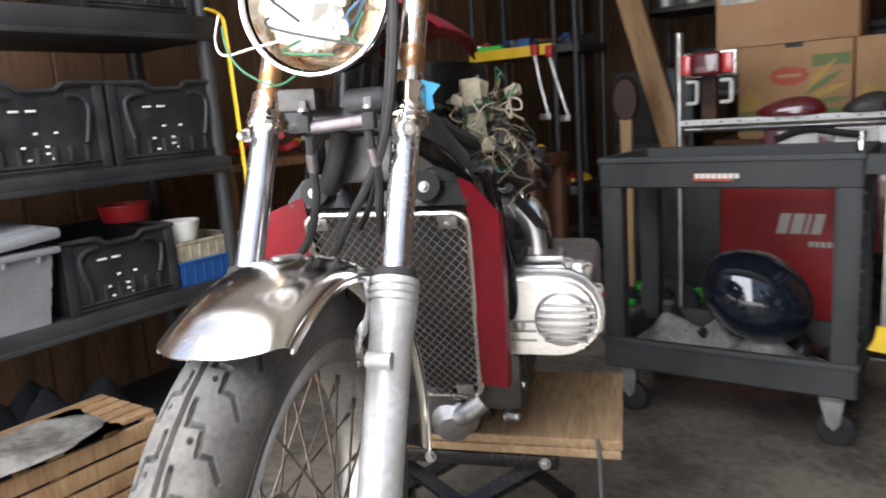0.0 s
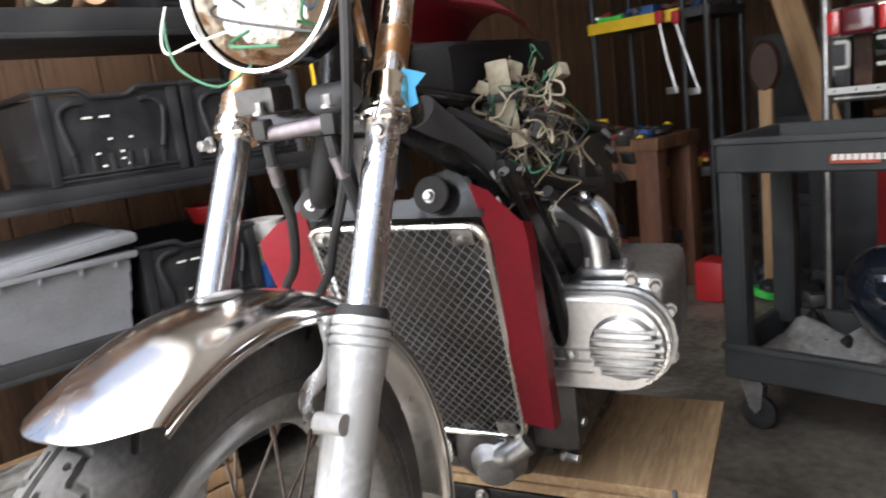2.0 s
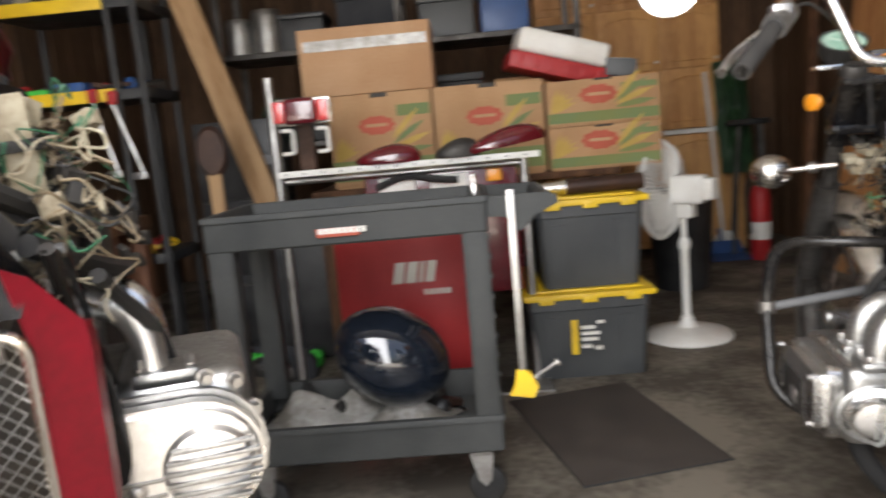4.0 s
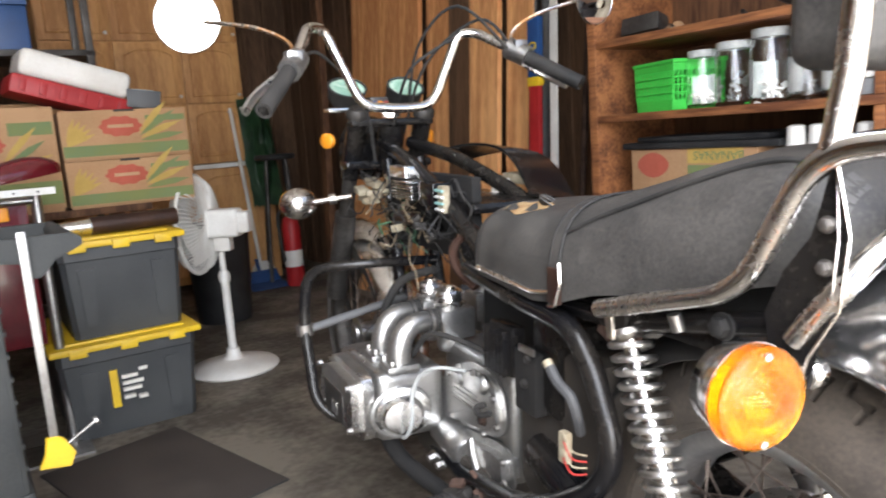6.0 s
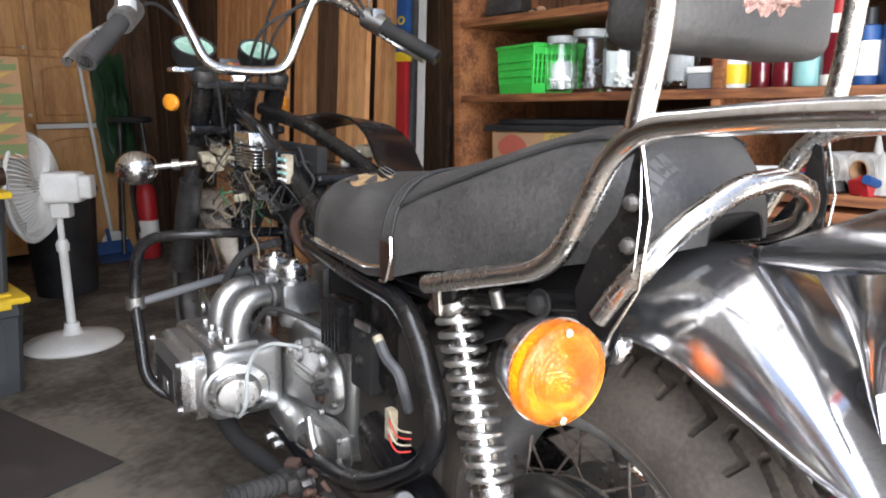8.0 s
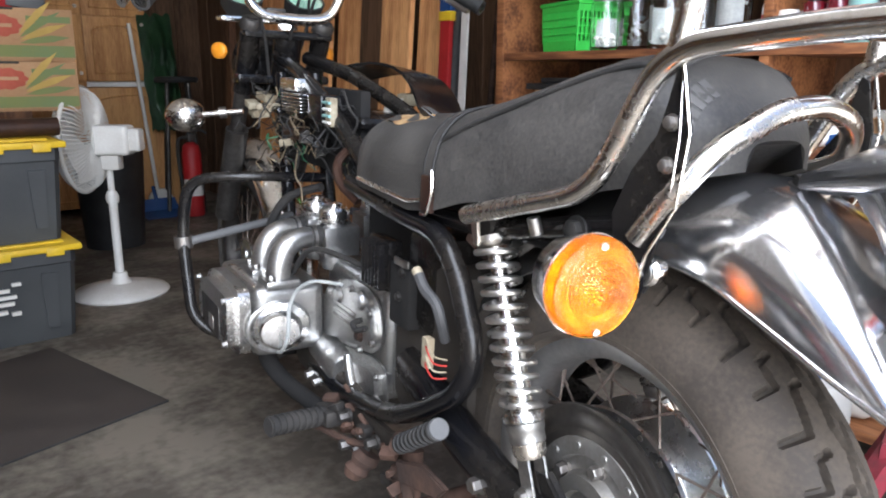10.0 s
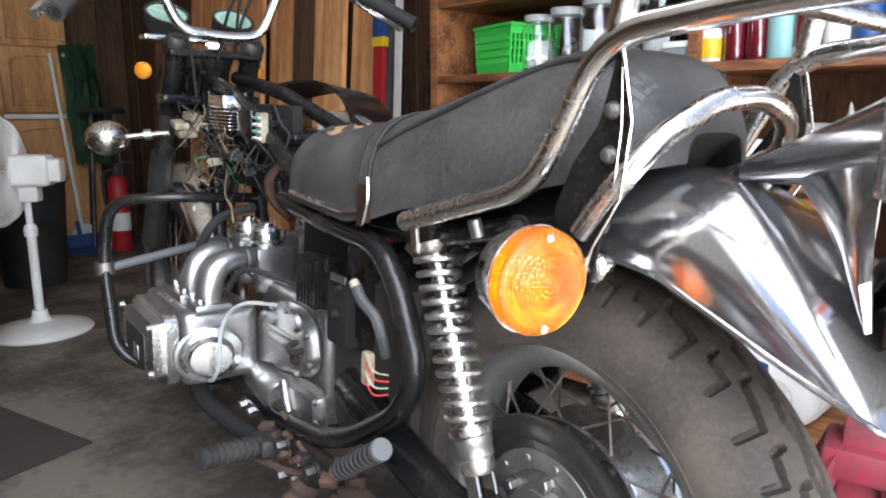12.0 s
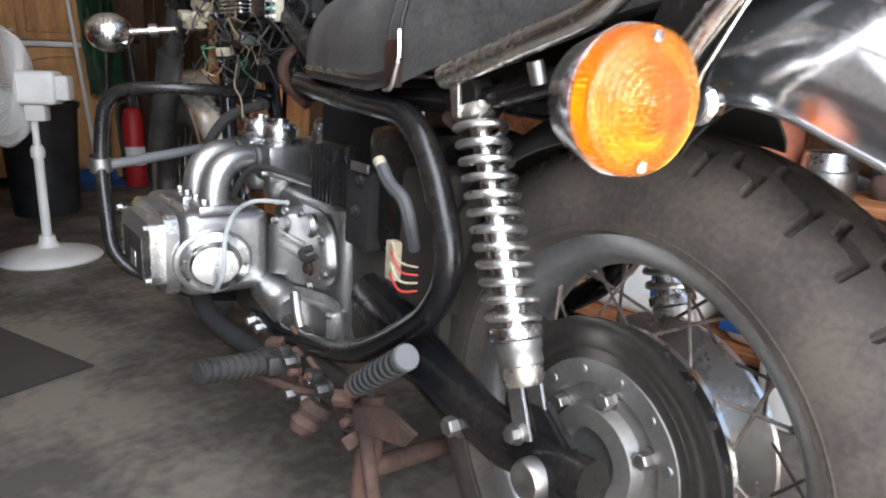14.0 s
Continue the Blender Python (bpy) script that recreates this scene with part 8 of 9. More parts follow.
# ---------- clutter: back left corner ----------
def trimmed_shelf(m, w, d, zs, h):
    s = thing("tool_shelf", "black shelving with yellow front edges, crowded with tools", "shelf", m)
    for z in zs:
        part("shelf_board", box(0, 0.01, z - 0.05, w, d, z, 0.006), BLACKPL, s)
        part("edge_trim", box(0, -0.004, z - 0.055, w * 0.78, 0.012, z + 0.005, 0.003), YELLOW, s, "yellow edge trim")
    for x in (0.02, w * 0.79, w - 0.02):
        for y in (0.02, d - 0.02):
            part("post", rod((x, y, 0), (x, y, h), 0.018, 10), BLACKPL, s)
    return s


trimmed_shelf(G @ pose(-2.25, 4.0, 0), 0.70, 0.42, (0.60, 1.40, 1.82), 2.3)


def workbench(m, w, d, h):
    b = thing("workbench", "dark wooden workbench with heavy brown legs", "workbench", m)
    part("worktop", box(0, 0, h - 0.06, w, d, h, 0.004), OLDWOOD, b)
    part("apron", box(0.02, 0.02, h - 0.2, w - 0.02, 0.05, h - 0.06, 0.003), OLDWOOD, b)
    for x in (0.01, w - 0.13):
        for y in (0.01, d - 0.1):
            part("leg", box(x, y, 0, x + 0.12, y + 0.09, h - 0.06, 0.004), REDWOOD, b)
    part("lower_shelf", box(0.05, 0.05, 0.2, w - 0.05, d - 0.05, 0.23), OLDWOOD, b)
    return b


REDWOOD = wood("bench_leg_wood", (0.13, 0.055, 0.028), (0.075, 0.030, 0.016), 0.55, (4, 4, 0.5))
workbench(G @ pose(-2.45, 3.55, 0), 0.84, 0.42, 0.80)


def can(name, label, m, r, h, body, top, band=None, cap_r=0.6, cap_h=0.25):
    """An upright can or bottle: body, shoulder, cap, printed band."""
    c = thing(name, label, "container", m)
    part("body", lathe([(0, 0), (r * 0.95, 0), (r, 0.004), (r, h * (1 - cap_h) * 0.92), (r * 0.9, h * (1 - cap_h)), (r * cap_r * 0.9, h * (1 - cap_h) + 0.004), (0, h * (1 - cap_h) + 0.004)], 22), body, c)
    part("cap", lathe([(0, h * (1 - cap_h)), (r * cap_r, h * (1 - cap_h)), (r * cap_r * 0.9, h * 0.98), (r * cap_r * 0.5, h), (0, h)], 18), top, c)
    if band:
        part("label_band", lathe([(r + 0.0006, h * 0.12), (r + 0.0006, h * (1 - cap_h) * 0.75)], 22), band, c)
    return c


def tool_bits(name, label, category, m, spread, n, mats, seed, size=0.05):
    """A jumble of small tools, each its own part."""
    rnd = random.Random(seed)
    t = thing(name, label, category, m)
    for i in range(n):
        x, y = rnd.uniform(0, spread[0]), rnd.uniform(0, spread[1])
        mt = mats[i % len(mats)]
        k = rnd.uniform(0.6, 1.6) * size
        turn = pose(x, y, 0.3 * k, rnd.uniform(-25, 25), rnd.uniform(-20, 20), rnd.uniform(0, 180))
        q = i % 4
        if q == 0:
            bm = tube(rounded([(-k, 0, 0), (k * 0.6, 0, 0), (k, k * 0.4, 0.1 * k)], 0.3 * k), 0.16 * k, 8)
        elif q == 1:
            bm = box(-k * 0.7, -k * 0.35, -k * 0.3, k * 0.7, k * 0.35, k * 0.3, 0.1 * k)
        elif q == 2:
            bm = lathe([(0, -k * 0.4), (k * 0.4, -k * 0.4), (k * 0.42, k * 0.2), (k * 0.25, k * 0.45), (0, k * 0.45)], 14)
        else:
            bm = lathe([(k * 0.3, -k * 0.15), (k * 0.55, -k * 0.15), (k * 0.55, k * 0.15), (k * 0.3, k * 0.15), (k * 0.3, -k * 0.15)], 16)
        part("tool", bm, mt, t, m=turn)
    return t


TOOLM = [BLACKPL, DARKSTEEL, STEEL, REDPL, BLACKPL, BLUEPL, RUST, DARKSTEEL, YELLOW, BLACKPL]
tool_bits("tool_heap", "jumble of dark hand tools on the workbench", "tools", G @ pose(-2.35, 3.6, 0.80), (0.68, 0.3), 64, TOOLM, 1, 0.05)
tool_bits("tool_heap", "dark tools and cases on the yellow-edged shelf", "tools", G @ pose(-2.2, 4.03, 1.40), (0.6, 0.3), 46, [BLACKPL, DARKSTEEL, REDPL, BLACKPL, STEEL, BLACKPL, BLUEPL, RUST], 2, 0.055)
tool_bits("tool_heap", "assorted power tools on the lower shelf", "tools", G @ pose(-2.2, 4.03, 0.60), (0.6, 0.3), 34, [BLACKPL, YELLOW, REDPL, DARKSTEEL, BLACKPL], 3, 0.065)
tool_bits("tool_heap", "power tools and parts under the workbench", "tools", G @ pose(-2.3, 3.62, 0.23), (0.6, 0.25), 20, [YELLOW, BLACKPL, REDPL, DARKSTEEL, BLACKPL], 4, 0.08)
tool_bits("tool_heap", "oddments on the upper black shelf", "tools", G @ pose(-2.2, 4.03, 1.82), (0.6, 0.3), 16, [BLACKPL, DARKSTEEL, BEIGE, BLACKPL], 5, 0.07)
solid("blue_case", box(-2.02, 4.02, 1.40, -1.86, 4.12, 1.45, 0.01), BLUEPL, "blue plastic case on the tool shelf", "case", G)
solid("green_case", box(-2.2, 4.01, 1.40, -2.04, 4.10, 1.43, 0.01), GREENPL, "green plastic case on the tool shelf", "case", G)
for i, (u, z) in enumerate(((-1.79, 1.375), (-1.70, 1.36))):
    cl = thing("spring_clamp", "red-tipped clamp hanging from the yellow-edged shelf", "clamp", G @ pose(u, 3.955, z))
    part("tip", box(-0.022, -0.015, -0.035, 0.022, 0.015, 0.03, 0.013, 3), REDPL, cl, "red grip")
    part("bar", tube([(0.0, 0, -0.03), (0.03 + 0.02 * i, 0, -0.2), (0.07 + 0.03 * i, 0, -0.36)], 0.008, 8), STEEL, cl)
    part("foot", box(0.02 + 0.03 * i, -0.012, -0.39, 0.085 + 0.03 * i, 0.012, -0.355, 0.004), ALU, cl)
can("spray_can", "blue and white spray can on the workbench", G @ pose(-2.40, 3.75, 0.80), 0.03, 0.20, PAPER, REDPL, BLUEPL)
can("cup", "white tub with a yellow lid on the workbench", G @ pose(-2.02, 3.7, 0.80), 0.05, 0.1, PAPER, YELLOW, None, 0.95, 0.2)
solid("papers", box(-2.40, 3.56, 0.801, -2.16, 3.72, 0.808), PAPER, "loose papers on the workbench", "paper", G @ Matrix.Identity(4))
lum = G @ pose(-0.85, 4.3, 0) @ pose(0, 0, 0, 0, -16.3, 0)
solid("lumber", box(-0.105, -0.02, 0.03, 0.025, 0.02, 2.05, 0.003, 1), PINE, "pale sawn timber leaning sideways by the tool shelf", "board", lum)
mall = thing("paddle", "brown leather-covered paddle on a wooden handle", "tool", G @ pose(-1.245, 3.9, 0))
part("handle", box(-0.03, -0.015, 0.0, 0.03, 0.015, 1.0, 0.006), PINE, mall)
part("pad", lathe([(0, -0.02), (0.062, -0.02), (0.074, 0.0), (0.062, 0.02), (0, 0.02)], 28, Matrix.Translation((0, 0, 1.066)) @ pose(0, 0, 0, 90) @ Matrix.Diagonal((1, 1.65, 1, 1))), LEATHERDK, mall)


# Made-up chest: covers the board's foot and keeps that spot dark.
tk = thing("tool_chest", "black chest added to hide the leaning board's foot", "tool box", G @ pose(-1.12, 4.03, 0))
part("body", box(0, 0, 0, 0.50, 0.2, 0.66, 0.02, 2), BLACKPL, tk)
part("lid", box(-0.008, -0.008, 0.662, 0.508, 0.208, 0.76, 0.02, 2), BLACKPL, tk)
for x in (0.10, 0.36):
    part("latch", box(x, -0.016, 0.63, x + 0.045, -0.007, 0.70, 0.003), DARKSTEEL, tk)
bc = thing("black_cabinet", "black tool cabinet standing in the dark corner", "cabinet", G @ pose(-1.50, 4.36, 0))
part("body", box(0, 0.012, 0.0, 0.46, 0.22, 1.22, 0.006), BLACKPL, bc)
for k, (z0, z1) in enumerate(((0.02, 0.40), (0.41, 0.80), (0.81, 1.20))):
    dr = part("drawer", box(0.012, 0.0, z0, 0.448, 0.014, z1, 0.004), BLACKPL, bc)
    part("handle", rod((0.15, -0.016, z1 - 0.05), (0.31, -0.016, z1 - 0.05), 0.006, 10), DARKSTEEL, dr)
part("label", box(0.28, -0.003, 0.98, 0.40, -0.0005, 1.03), TUBGREY, bc)

# ---------- dark shelving with odds and ends behind the cartons ----------
ds = thing("metal_shelf", "dark steel shelving behind the cartons", "shelf", G @ pose(-1.4, 4.6, 0))
for z in (0.6, 1.08, 1.58, 2.1):
    part("shelf_board", box(0, 0, z - 0.03, 2.0, 0.45, z, 0.004), DARKSTEEL, ds)
for x in (0.01, 1.0, 1.96):
    for y in (0.0, 0.41):
        part("post", box(x, y, 0, x + 0.035, y + 0.035, 2.25, 0.002), DARKSTEEL, ds)
for u, r, h in ((-1.28, 0.075, 0.2), (-1.12, 0.085, 0.24)):
    can("steel_pitcher", "brushed steel canister on dark shelving", G @ pose(u, 4.7, 1.58), r, h, ALU, STEEL, None, 0.95, 0.1)
for u, w, h, mt, z in ((-0.95, 0.3, 0.2, BLACKPL, 1.58), (-0.55, 0.34, 0.28, DARKCLOTH, 1.58), (-0.12, 0.3, 0.22, TOTEGREY, 1.58), (0.2, 0.26, 0.25, BLUEPL, 1.58), (-0.9, 0.4, 0.25, BLACKPL, 1.08), (-0.1, 0.3, 0.3, BLACKPL, 1.08), (0.25, 0.25, 0.25, CARD, 1.08)):
    bx = thing("storage_box", "dark storage box on the steel shelving", "box", G @ pose(u, 4.66, z))
    part("body", box(-w / 2, 0, 0, w / 2, 0.32, h * 0.86, 0.012), mt, bx)
    part("lid", box(-w / 2 - 0.008, -0.008, h * 0.862, w / 2 + 0.008, 0.328, h, 0.008), mt, bx)
crumpled("green_sack", "dark green plastic sack on the shelving", "bag", G @ pose(-1.08, 4.78, 1.08), 0.2, 0.15, 0.33, GREENBAG, 14)
tool_bits("black_heap", "dark cases and hoses heaped by the wall", "clutter", G @ pose(-1.45, 4.55, 0.6), (1.1, 0.25), 20, [BLACKPL, DARKSTEEL, DARKCLOTH, TOTEGREY], 9, 0.11)
tool_bits("floor_heap", "dark boxes and tools heaped on the floor", "clutter", G @ pose(-1.45, 3.75, 0.0), (0.55, 0.5), 34, [BLACKPL, DARKSTEEL, DARKCLOTH, BLACKPL, REDPL, DARKCLOTH, BLACKPL, GREENPL], 10, 0.10)
tool_bits("tray_heap", "dark parts and cables heaped in the cart's lower tray", "parts", CART @ pose(0.08, 0.22, 0.192), (0.55, 0.14), 26, [BLACKPL, LEATHERDK, DARKSTEEL, BLACKPL, RUST], 61, 0.05)
tool_bits("shelf_heap", "small tins and bottles on the steel shelving", "parts", G @ pose(-1.35, 4.62, 2.1), (1.8, 0.2), 26, [BLACKPL, PAPER, BLUEPL, CARD, STEEL, BLACKPL], 62, 0.07)
solid("red_container", box(-1.5, 3.62, 0.0, -1.36, 3.78, 0.2, 0.02), REDPL, "red plastic container on the floor", "container", G)

# on and under the white rail
for u, w, mt, z, rz in ((-0.40, 0.13, DARKRED, 0.962, 0), (0.06, 0.16, DARKRED, 0.985, 8), (-0.12, 0.09, DARKSTEEL, 0.962, 0)):
    bm = bmesh.new()
    bmesh.ops.create_uvsphere(bm, u_segments=24, v_segments=14, radius=1)
    for v in bm.verts:
        v.co = Vector((v.co.x * w * (1 + 0.15 * v.co.x), v.co.y * 0.05, max(-0.001, v.co.z * 0.055 * (1 + 0.5 * v.co.x) + 0.012)))
    solid("fairing_piece", bm, mt, "dark red glossy bodywork piece lying on the rail" if mt is DARKRED else "silver bodywork piece lying on the rail", "bodywork", G @ pose(u, 3.405, z, 0, -8 if u > 0 else 0, rz))
wp = thing("lamp_frame", "red panel with pale framed plates leaning below the rail", "panel", G @ pose(-0.5, 3.50, 0.09))
part("panel", box(0, 0, 0.3, 0.62, 0.03, 0.82, 0.01), DARKRED, wp)
for x in (0.06, 0.27):
    part("pale_plate", box(x, -0.012, 0.735, x + 0.15, 0.0, 0.805, 0.004), PAPER, wp)
part("amber_marker", box(0.5, -0.012, 0.76, 0.56, 0.0, 0.81, 0.006), AMBERSOLID, wp)
cable_r = [(-0.45, 3.40, 0.77), (-0.33, 3.385, 0.81), (-0.2, 3.38, 0.79), (-0.12, 3.39, 0.78)]
part("strap", tube(smooth_path([(x + 0.5, y - 3.42, z) for x, y, z in cable_r], 4), 0.014, 8), RUBBER, wp)
mf = thing("exhaust_piece", "dark brown pipe with chrome end lying on the tote lid", "pipe", G @ pose(0.22, 3.56, 0.795))
part("pipe", tube([(0.10, 0, 0.0), (0.42, 0.02, 0.0)], 0.034, 20), LEATHERDK, mf)
part("chrome_end", tube([(-0.02, -0.01, 0.0), (0.10, 0, 0.0)], [0.022, 0.03], 18), CHROME, mf)
lb = thing("small_box", "small dark box with a white label on the cartons", "box", G @ pose(0.66, 3.98, 1.247, 0, 8, -8))
part("body", box(-0.07, 0, 0, 0.07, 0.1, 0.08, 0.004), TOTEGREY, lb)
part("label", box(-0.05, 0.01, 0.0805, 0.04, 0.09, 0.082), PAPER, lb)
tool_bits("cart_oddments", "small parts lying in the cart's top tray", "parts", CART @ pose(0.08, 0.08, 0.812), (0.6, 0.26), 14, [STEEL, BLACKPL, RUST, DARKSTEEL], 12, 0.03)
spray = can("chrome_knob", "small chrome fitting standing in the cart tray", CART @ pose(0.74, 0.2, 0.812), 0.015, 0.12, CHROME, CHROME)

# ---------- left shelving: top shelf, floor ----------
for x, r, mt in ((0.80, 0.045, BEIGE), (0.92, 0.05, LEATHER), (1.06, 0.05, BEIGE), (1.18, 0.045, CARDTAN)):
    bm = tube(smooth_path([(x - 0.05, 0.02, 1.432 + r), (x, 0.12, 1.432 + r), (x + 0.03, 0.3, 1.432 + r)], 5), [r * 0.85] * 5 + [r] * 6, 14)
    solid("roll", bm, mt, "rolled tan cloth bundle on the top shelf", "cloth roll", LS, "cloth rolls")
milk_crate("black ribbed plastic crate on the top shelf", LS @ pose(1.28, 0.03, 1.432), 0.38, 0.38, 0.24)
crumpled("black_bag", "black plastic bag under the shelving", "bag", LS @ pose(1.05, 0.18, 0.172), 0.28, 0.16, 0.22, DARKCLOTH, 17)
sl = thing("slatted_crate", "wooden slatted crate wrapped in clear film", "crate", LS @ pose(0.62, -0.22, 0.0))
for i in range(5):
    part("slat", box(0, 0.0, 0.03 + i * 0.055, 0.55, 0.012, 0.075 + i * 0.055, 0.002), PINE, sl)
    part("slat", box(0, 0.012 + i * 0.055, 0.305, 0.55, 0.055 + i * 0.055, 0.317, 0.002), PINE, sl)
for x in (0.0, 0.26, 0.52):
    part("batten", box(x, 0.013, 0.0, x + 0.035, 0.04, 0.303, 0.002), PINE, sl)
    part("batten", box(x, 0.22, 0.0, x + 0.035, 0.25, 0.303, 0.002), PINE, sl)
crumpled("clear_film", "crumpled clear film on the slatted crate", "film", LS @ pose(0.80, -0.12, 0.318), 0.26, 0.13, 0.05, SILVERFILM, 23)
strap = thing("ratchet_strap", "yellow strap hanging down the shelf post", "strap", LS @ pose(1.735, -0.012, 0))
part("webbing", tube(smooth_path([(-0.06, 0, 1.45), (-0.015, -0.012, 1.43), (0.0, -0.012, 1.36), (0.012, -0.01, 1.0), (0.02, -0.008, 0.6)], 5), 0.011, 8, flat=0.4), YELLOW, strap)
tool_bits("wall_oddments", "small coloured parts hanging on the wall beyond the shelving", "clutter", G @ pose(-2.42, 2.0, 0.95), (0.2, 0.7), 18, [YELLOW, REDPL, BLACKPL, BEIGE, BLUEPL], 31, 0.05)
oak = thing("side_table", "dark table along the side wall with small parts", "table", G @ pose(-2.5, 1.95, 0))
part("tabletop", box(0, 0, 0.90, 0.42, 1.3, 0.93, 0.003), OLDWOOD, oak)
for x in (0.02, 0.34):
    for y in (0.02, 1.22):
        part("leg", box(x, y, 0, x + 0.06, y + 0.06, 0.90, 0.003), OLDWOOD, oak)
gt = thing("sawhorse", "grey plastic folding sawhorse standing by the shelving", "sawhorse", G @ pose(-1.40, 0.52, 0))
part("leg", tube([(-0.05, 0.0, 0.0), (0.0, 0.075, 0.70)], 0.035, 8, flat=0.6), TUBGREY, gt)
part("leg", tube([(-0.30, 0.0, 0.0), (-0.25, 0.075, 0.70)], 0.035, 8, flat=0.6), TUBGREY, gt)
part("beam", box(-0.32, 0.04, 0.68, 0.04, 0.11, 0.76, 0.012), TUBGREY, gt)
part("pivot", lathe([(0.012, 0), (0.03, 0), (0.03, 0.01), (0.012, 0.012)], 20, axis((-0.015, 0.02, 0.42), (0.4, 0.3, 0.1))), TUBGREY, gt)

# ---------- right back corner ----------
wbin = thing("waste_bin", "black plastic waste bin by the cabinets", "bin", G @ pose(1.20, 5.0, 0) @ Matrix.Scale(1.15, 4))
part("body", lathe([(0, 0), (0.14, 0), (0.17, 0.5), (0.16, 0.5), (0.13, 0.02), (0, 0.02)], 28), BLACKPL, wbin)
part("rim", lathe([(0.162, 0.5), (0.18, 0.495), (0.184, 0.51), (0.178, 0.522), (0.162, 0.52), (0.162, 0.5)], 28), BLACKPL, wbin)
br = thing("broom", "white-handled broom leaning on the cabinet", "broom", G @ pose(1.80, 5.96, 0.03) @ Matrix.Scale(1.22, 4))
part("handle", rod((-0.01, 0, 0.10), (-0.092, 0.0, 1.07), 0.011), WHITEPL, br)
part("hook", rod((-0.09, 0.0, 1.05), (-0.09, 0.055, 1.05), 0.004, 8), STEEL, br)
part("head", prism([(-0.08, 0.0), (0.10, 0.0), (0.07, 0.07), (0.03, 0.11), (-0.03, 0.11), (-0.06, 0.07)], 0.04, pose(0, 0.02, 0, 90), 0.006), WHITEPL, br)
dp = thing("dustpan", "blue dustpan on the floor by the broom", "dustpan", G @ pose(1.74, 5.62, 0) @ Matrix.Scale(1.2, 4))
part("pan", sheet([[(-0.12, 0, 0.004), (0.12, 0, 0.004)], [(-0.12, 0.16, 0.02), (0.12, 0.16, 0.02)], [(-0.11, 0.2, 0.09), (0.11, 0.2, 0.09)]], 0.004), BLUEPL, dp)
part("handle", rod((0, 0.2, 0.08), (0, 0.24, 0.16), 0.012), BLUEPL, dp)
fx = thing("fire_extinguisher", "red fire extinguisher with a pale label on the floor", "extinguisher", G @ pose(1.93, 5.62, 0.0) @ Matrix.Scale(1.22, 4))
part("cylinder", lathe([(0, 0.0), (0.05, 0.0), (0.055, 0.01), (0.055, 0.36), (0.045, 0.41), (0.02, 0.43), (0, 0.43)], 28), REDPL, fx)
part("label", lathe([(0.0556, 0.12), (0.0556, 0.22)], 28), PAPER, fx)
part("valve", box(-0.02, -0.02, 0.43, 0.02, 0.02, 0.48, 0.005), DARKSTEEL, fx)
part("lever", tube(smooth_path([(-0.02, -0.01, 0.48), (0.04, -0.03, 0.50), (0.08, -0.05, 0.48)], 4), 0.007, 8), BLACKPL, fx)
part("hose", tube(smooth_path([(-0.02, 0, 0.46), (-0.08, -0.02, 0.44), (-0.085, -0.03, 0.3), (-0.07, -0.03, 0.16)], 5), 0.01, 8), RUBBER, fx)
crumpled("green_cover", "folded green canopy hanging by the cabinets", "cloth", G @ pose(1.89, 5.98, 1.0) @ pose(0, 0, 0.0, 80), 0.12, 0.42, 0.12, GREENBAG, 41)
sto = thing("stool", "dark round stool by the cabinets", "stool", G @ pose(1.95, 5.85, 0) @ Matrix.Scale(1.1, 4))
part("seat", lathe([(0, 0.85), (0.13, 0.85), (0.14, 0.865), (0.13, 0.885), (0, 0.89)], 28), BLACKPL, sto)
for a in (0.5, 2.07, 3.64, 5.21):
    part("leg", rod((0.09 * math.cos(a), 0.09 * math.sin(a), 0.85), (0.16 * math.cos(a), 0.16 * math.sin(a), 0.0), 0.014), DARKSTEEL, sto)
leaning_board("plank", "dark plank leaning on the wall by the boards", G @ pose(2.08, 5.28, 0, 0, 0, -90), 0.08, 0.05, 2.3, OLDWOOD, -2)
leaning_board("plank", "dark wide panel leaning on the wall", G @ pose(2.30, 4.98, 0, 0, 0, -90), 0.42, 0.03, 2.3, OLDWOOD, -2)

# ---------- bookcase contents ----------
bb = thing("banana_box", "fruit carton stored upside down on the shelf", "carton", BK @ pose(0.125, 0.04, 0.836))
part("body", box(0, 0, 0, 0.41, 0.28, 0.145, 0.003), CARD, bb)
part("oval_mark", prism([(0.05 * math.cos(a) * (1 + 0.12 * math.cos(2 * a)), 0.036 * math.sin(a)) for a in [i * math.pi / 14 for i in range(28)]], 0.001, Matrix.Translation((0.08, -0.0002, 0.10)) @ pose(0, 0, 0, 90)), PRINTRED, bb)
part("print_band", box(0.2, -0.0012, 0.03, 0.40, -0.0002, 0.1), PAINTGREEN, bb)
part("print_band", box(0.2, -0.0012, 0.105, 0.37, -0.0002, 0.145), PRINTYEL, bb)
letters("lettering", "BANANAS", 0.034, PAINTGREEN, bb, Matrix.Translation((0.375, -0.002, 0.137)) @ pose(0, 0, 0, 90) @ pose(0, 0, 0, 0, 0, 180), 0.0005)
solid("black_sheet", bm_add(box(0.10, 0.03, 0.982, 0.60, 0.3, 1.0, 0.004), box(0.14, 0.05, 1.001, 0.56, 0.29, 1.016, 0.004)), BLACKPL, "stack of thin black sheets on the carton", "sheets", BK)
for x, mt, bd in ((0.625, WHITEPL, BLUEPL), (0.68, WHITEPL, None), (0.735, WHITEPL, BLUEPL), (0.79, WHITEPL, None)):
    can("spray_can", "white-capped spray can on the shelf", BK @ pose(x, 0.06, 0.836), 0.026, 0.195, PAPER if bd else STEEL, mt, bd, 0.9, 0.25)
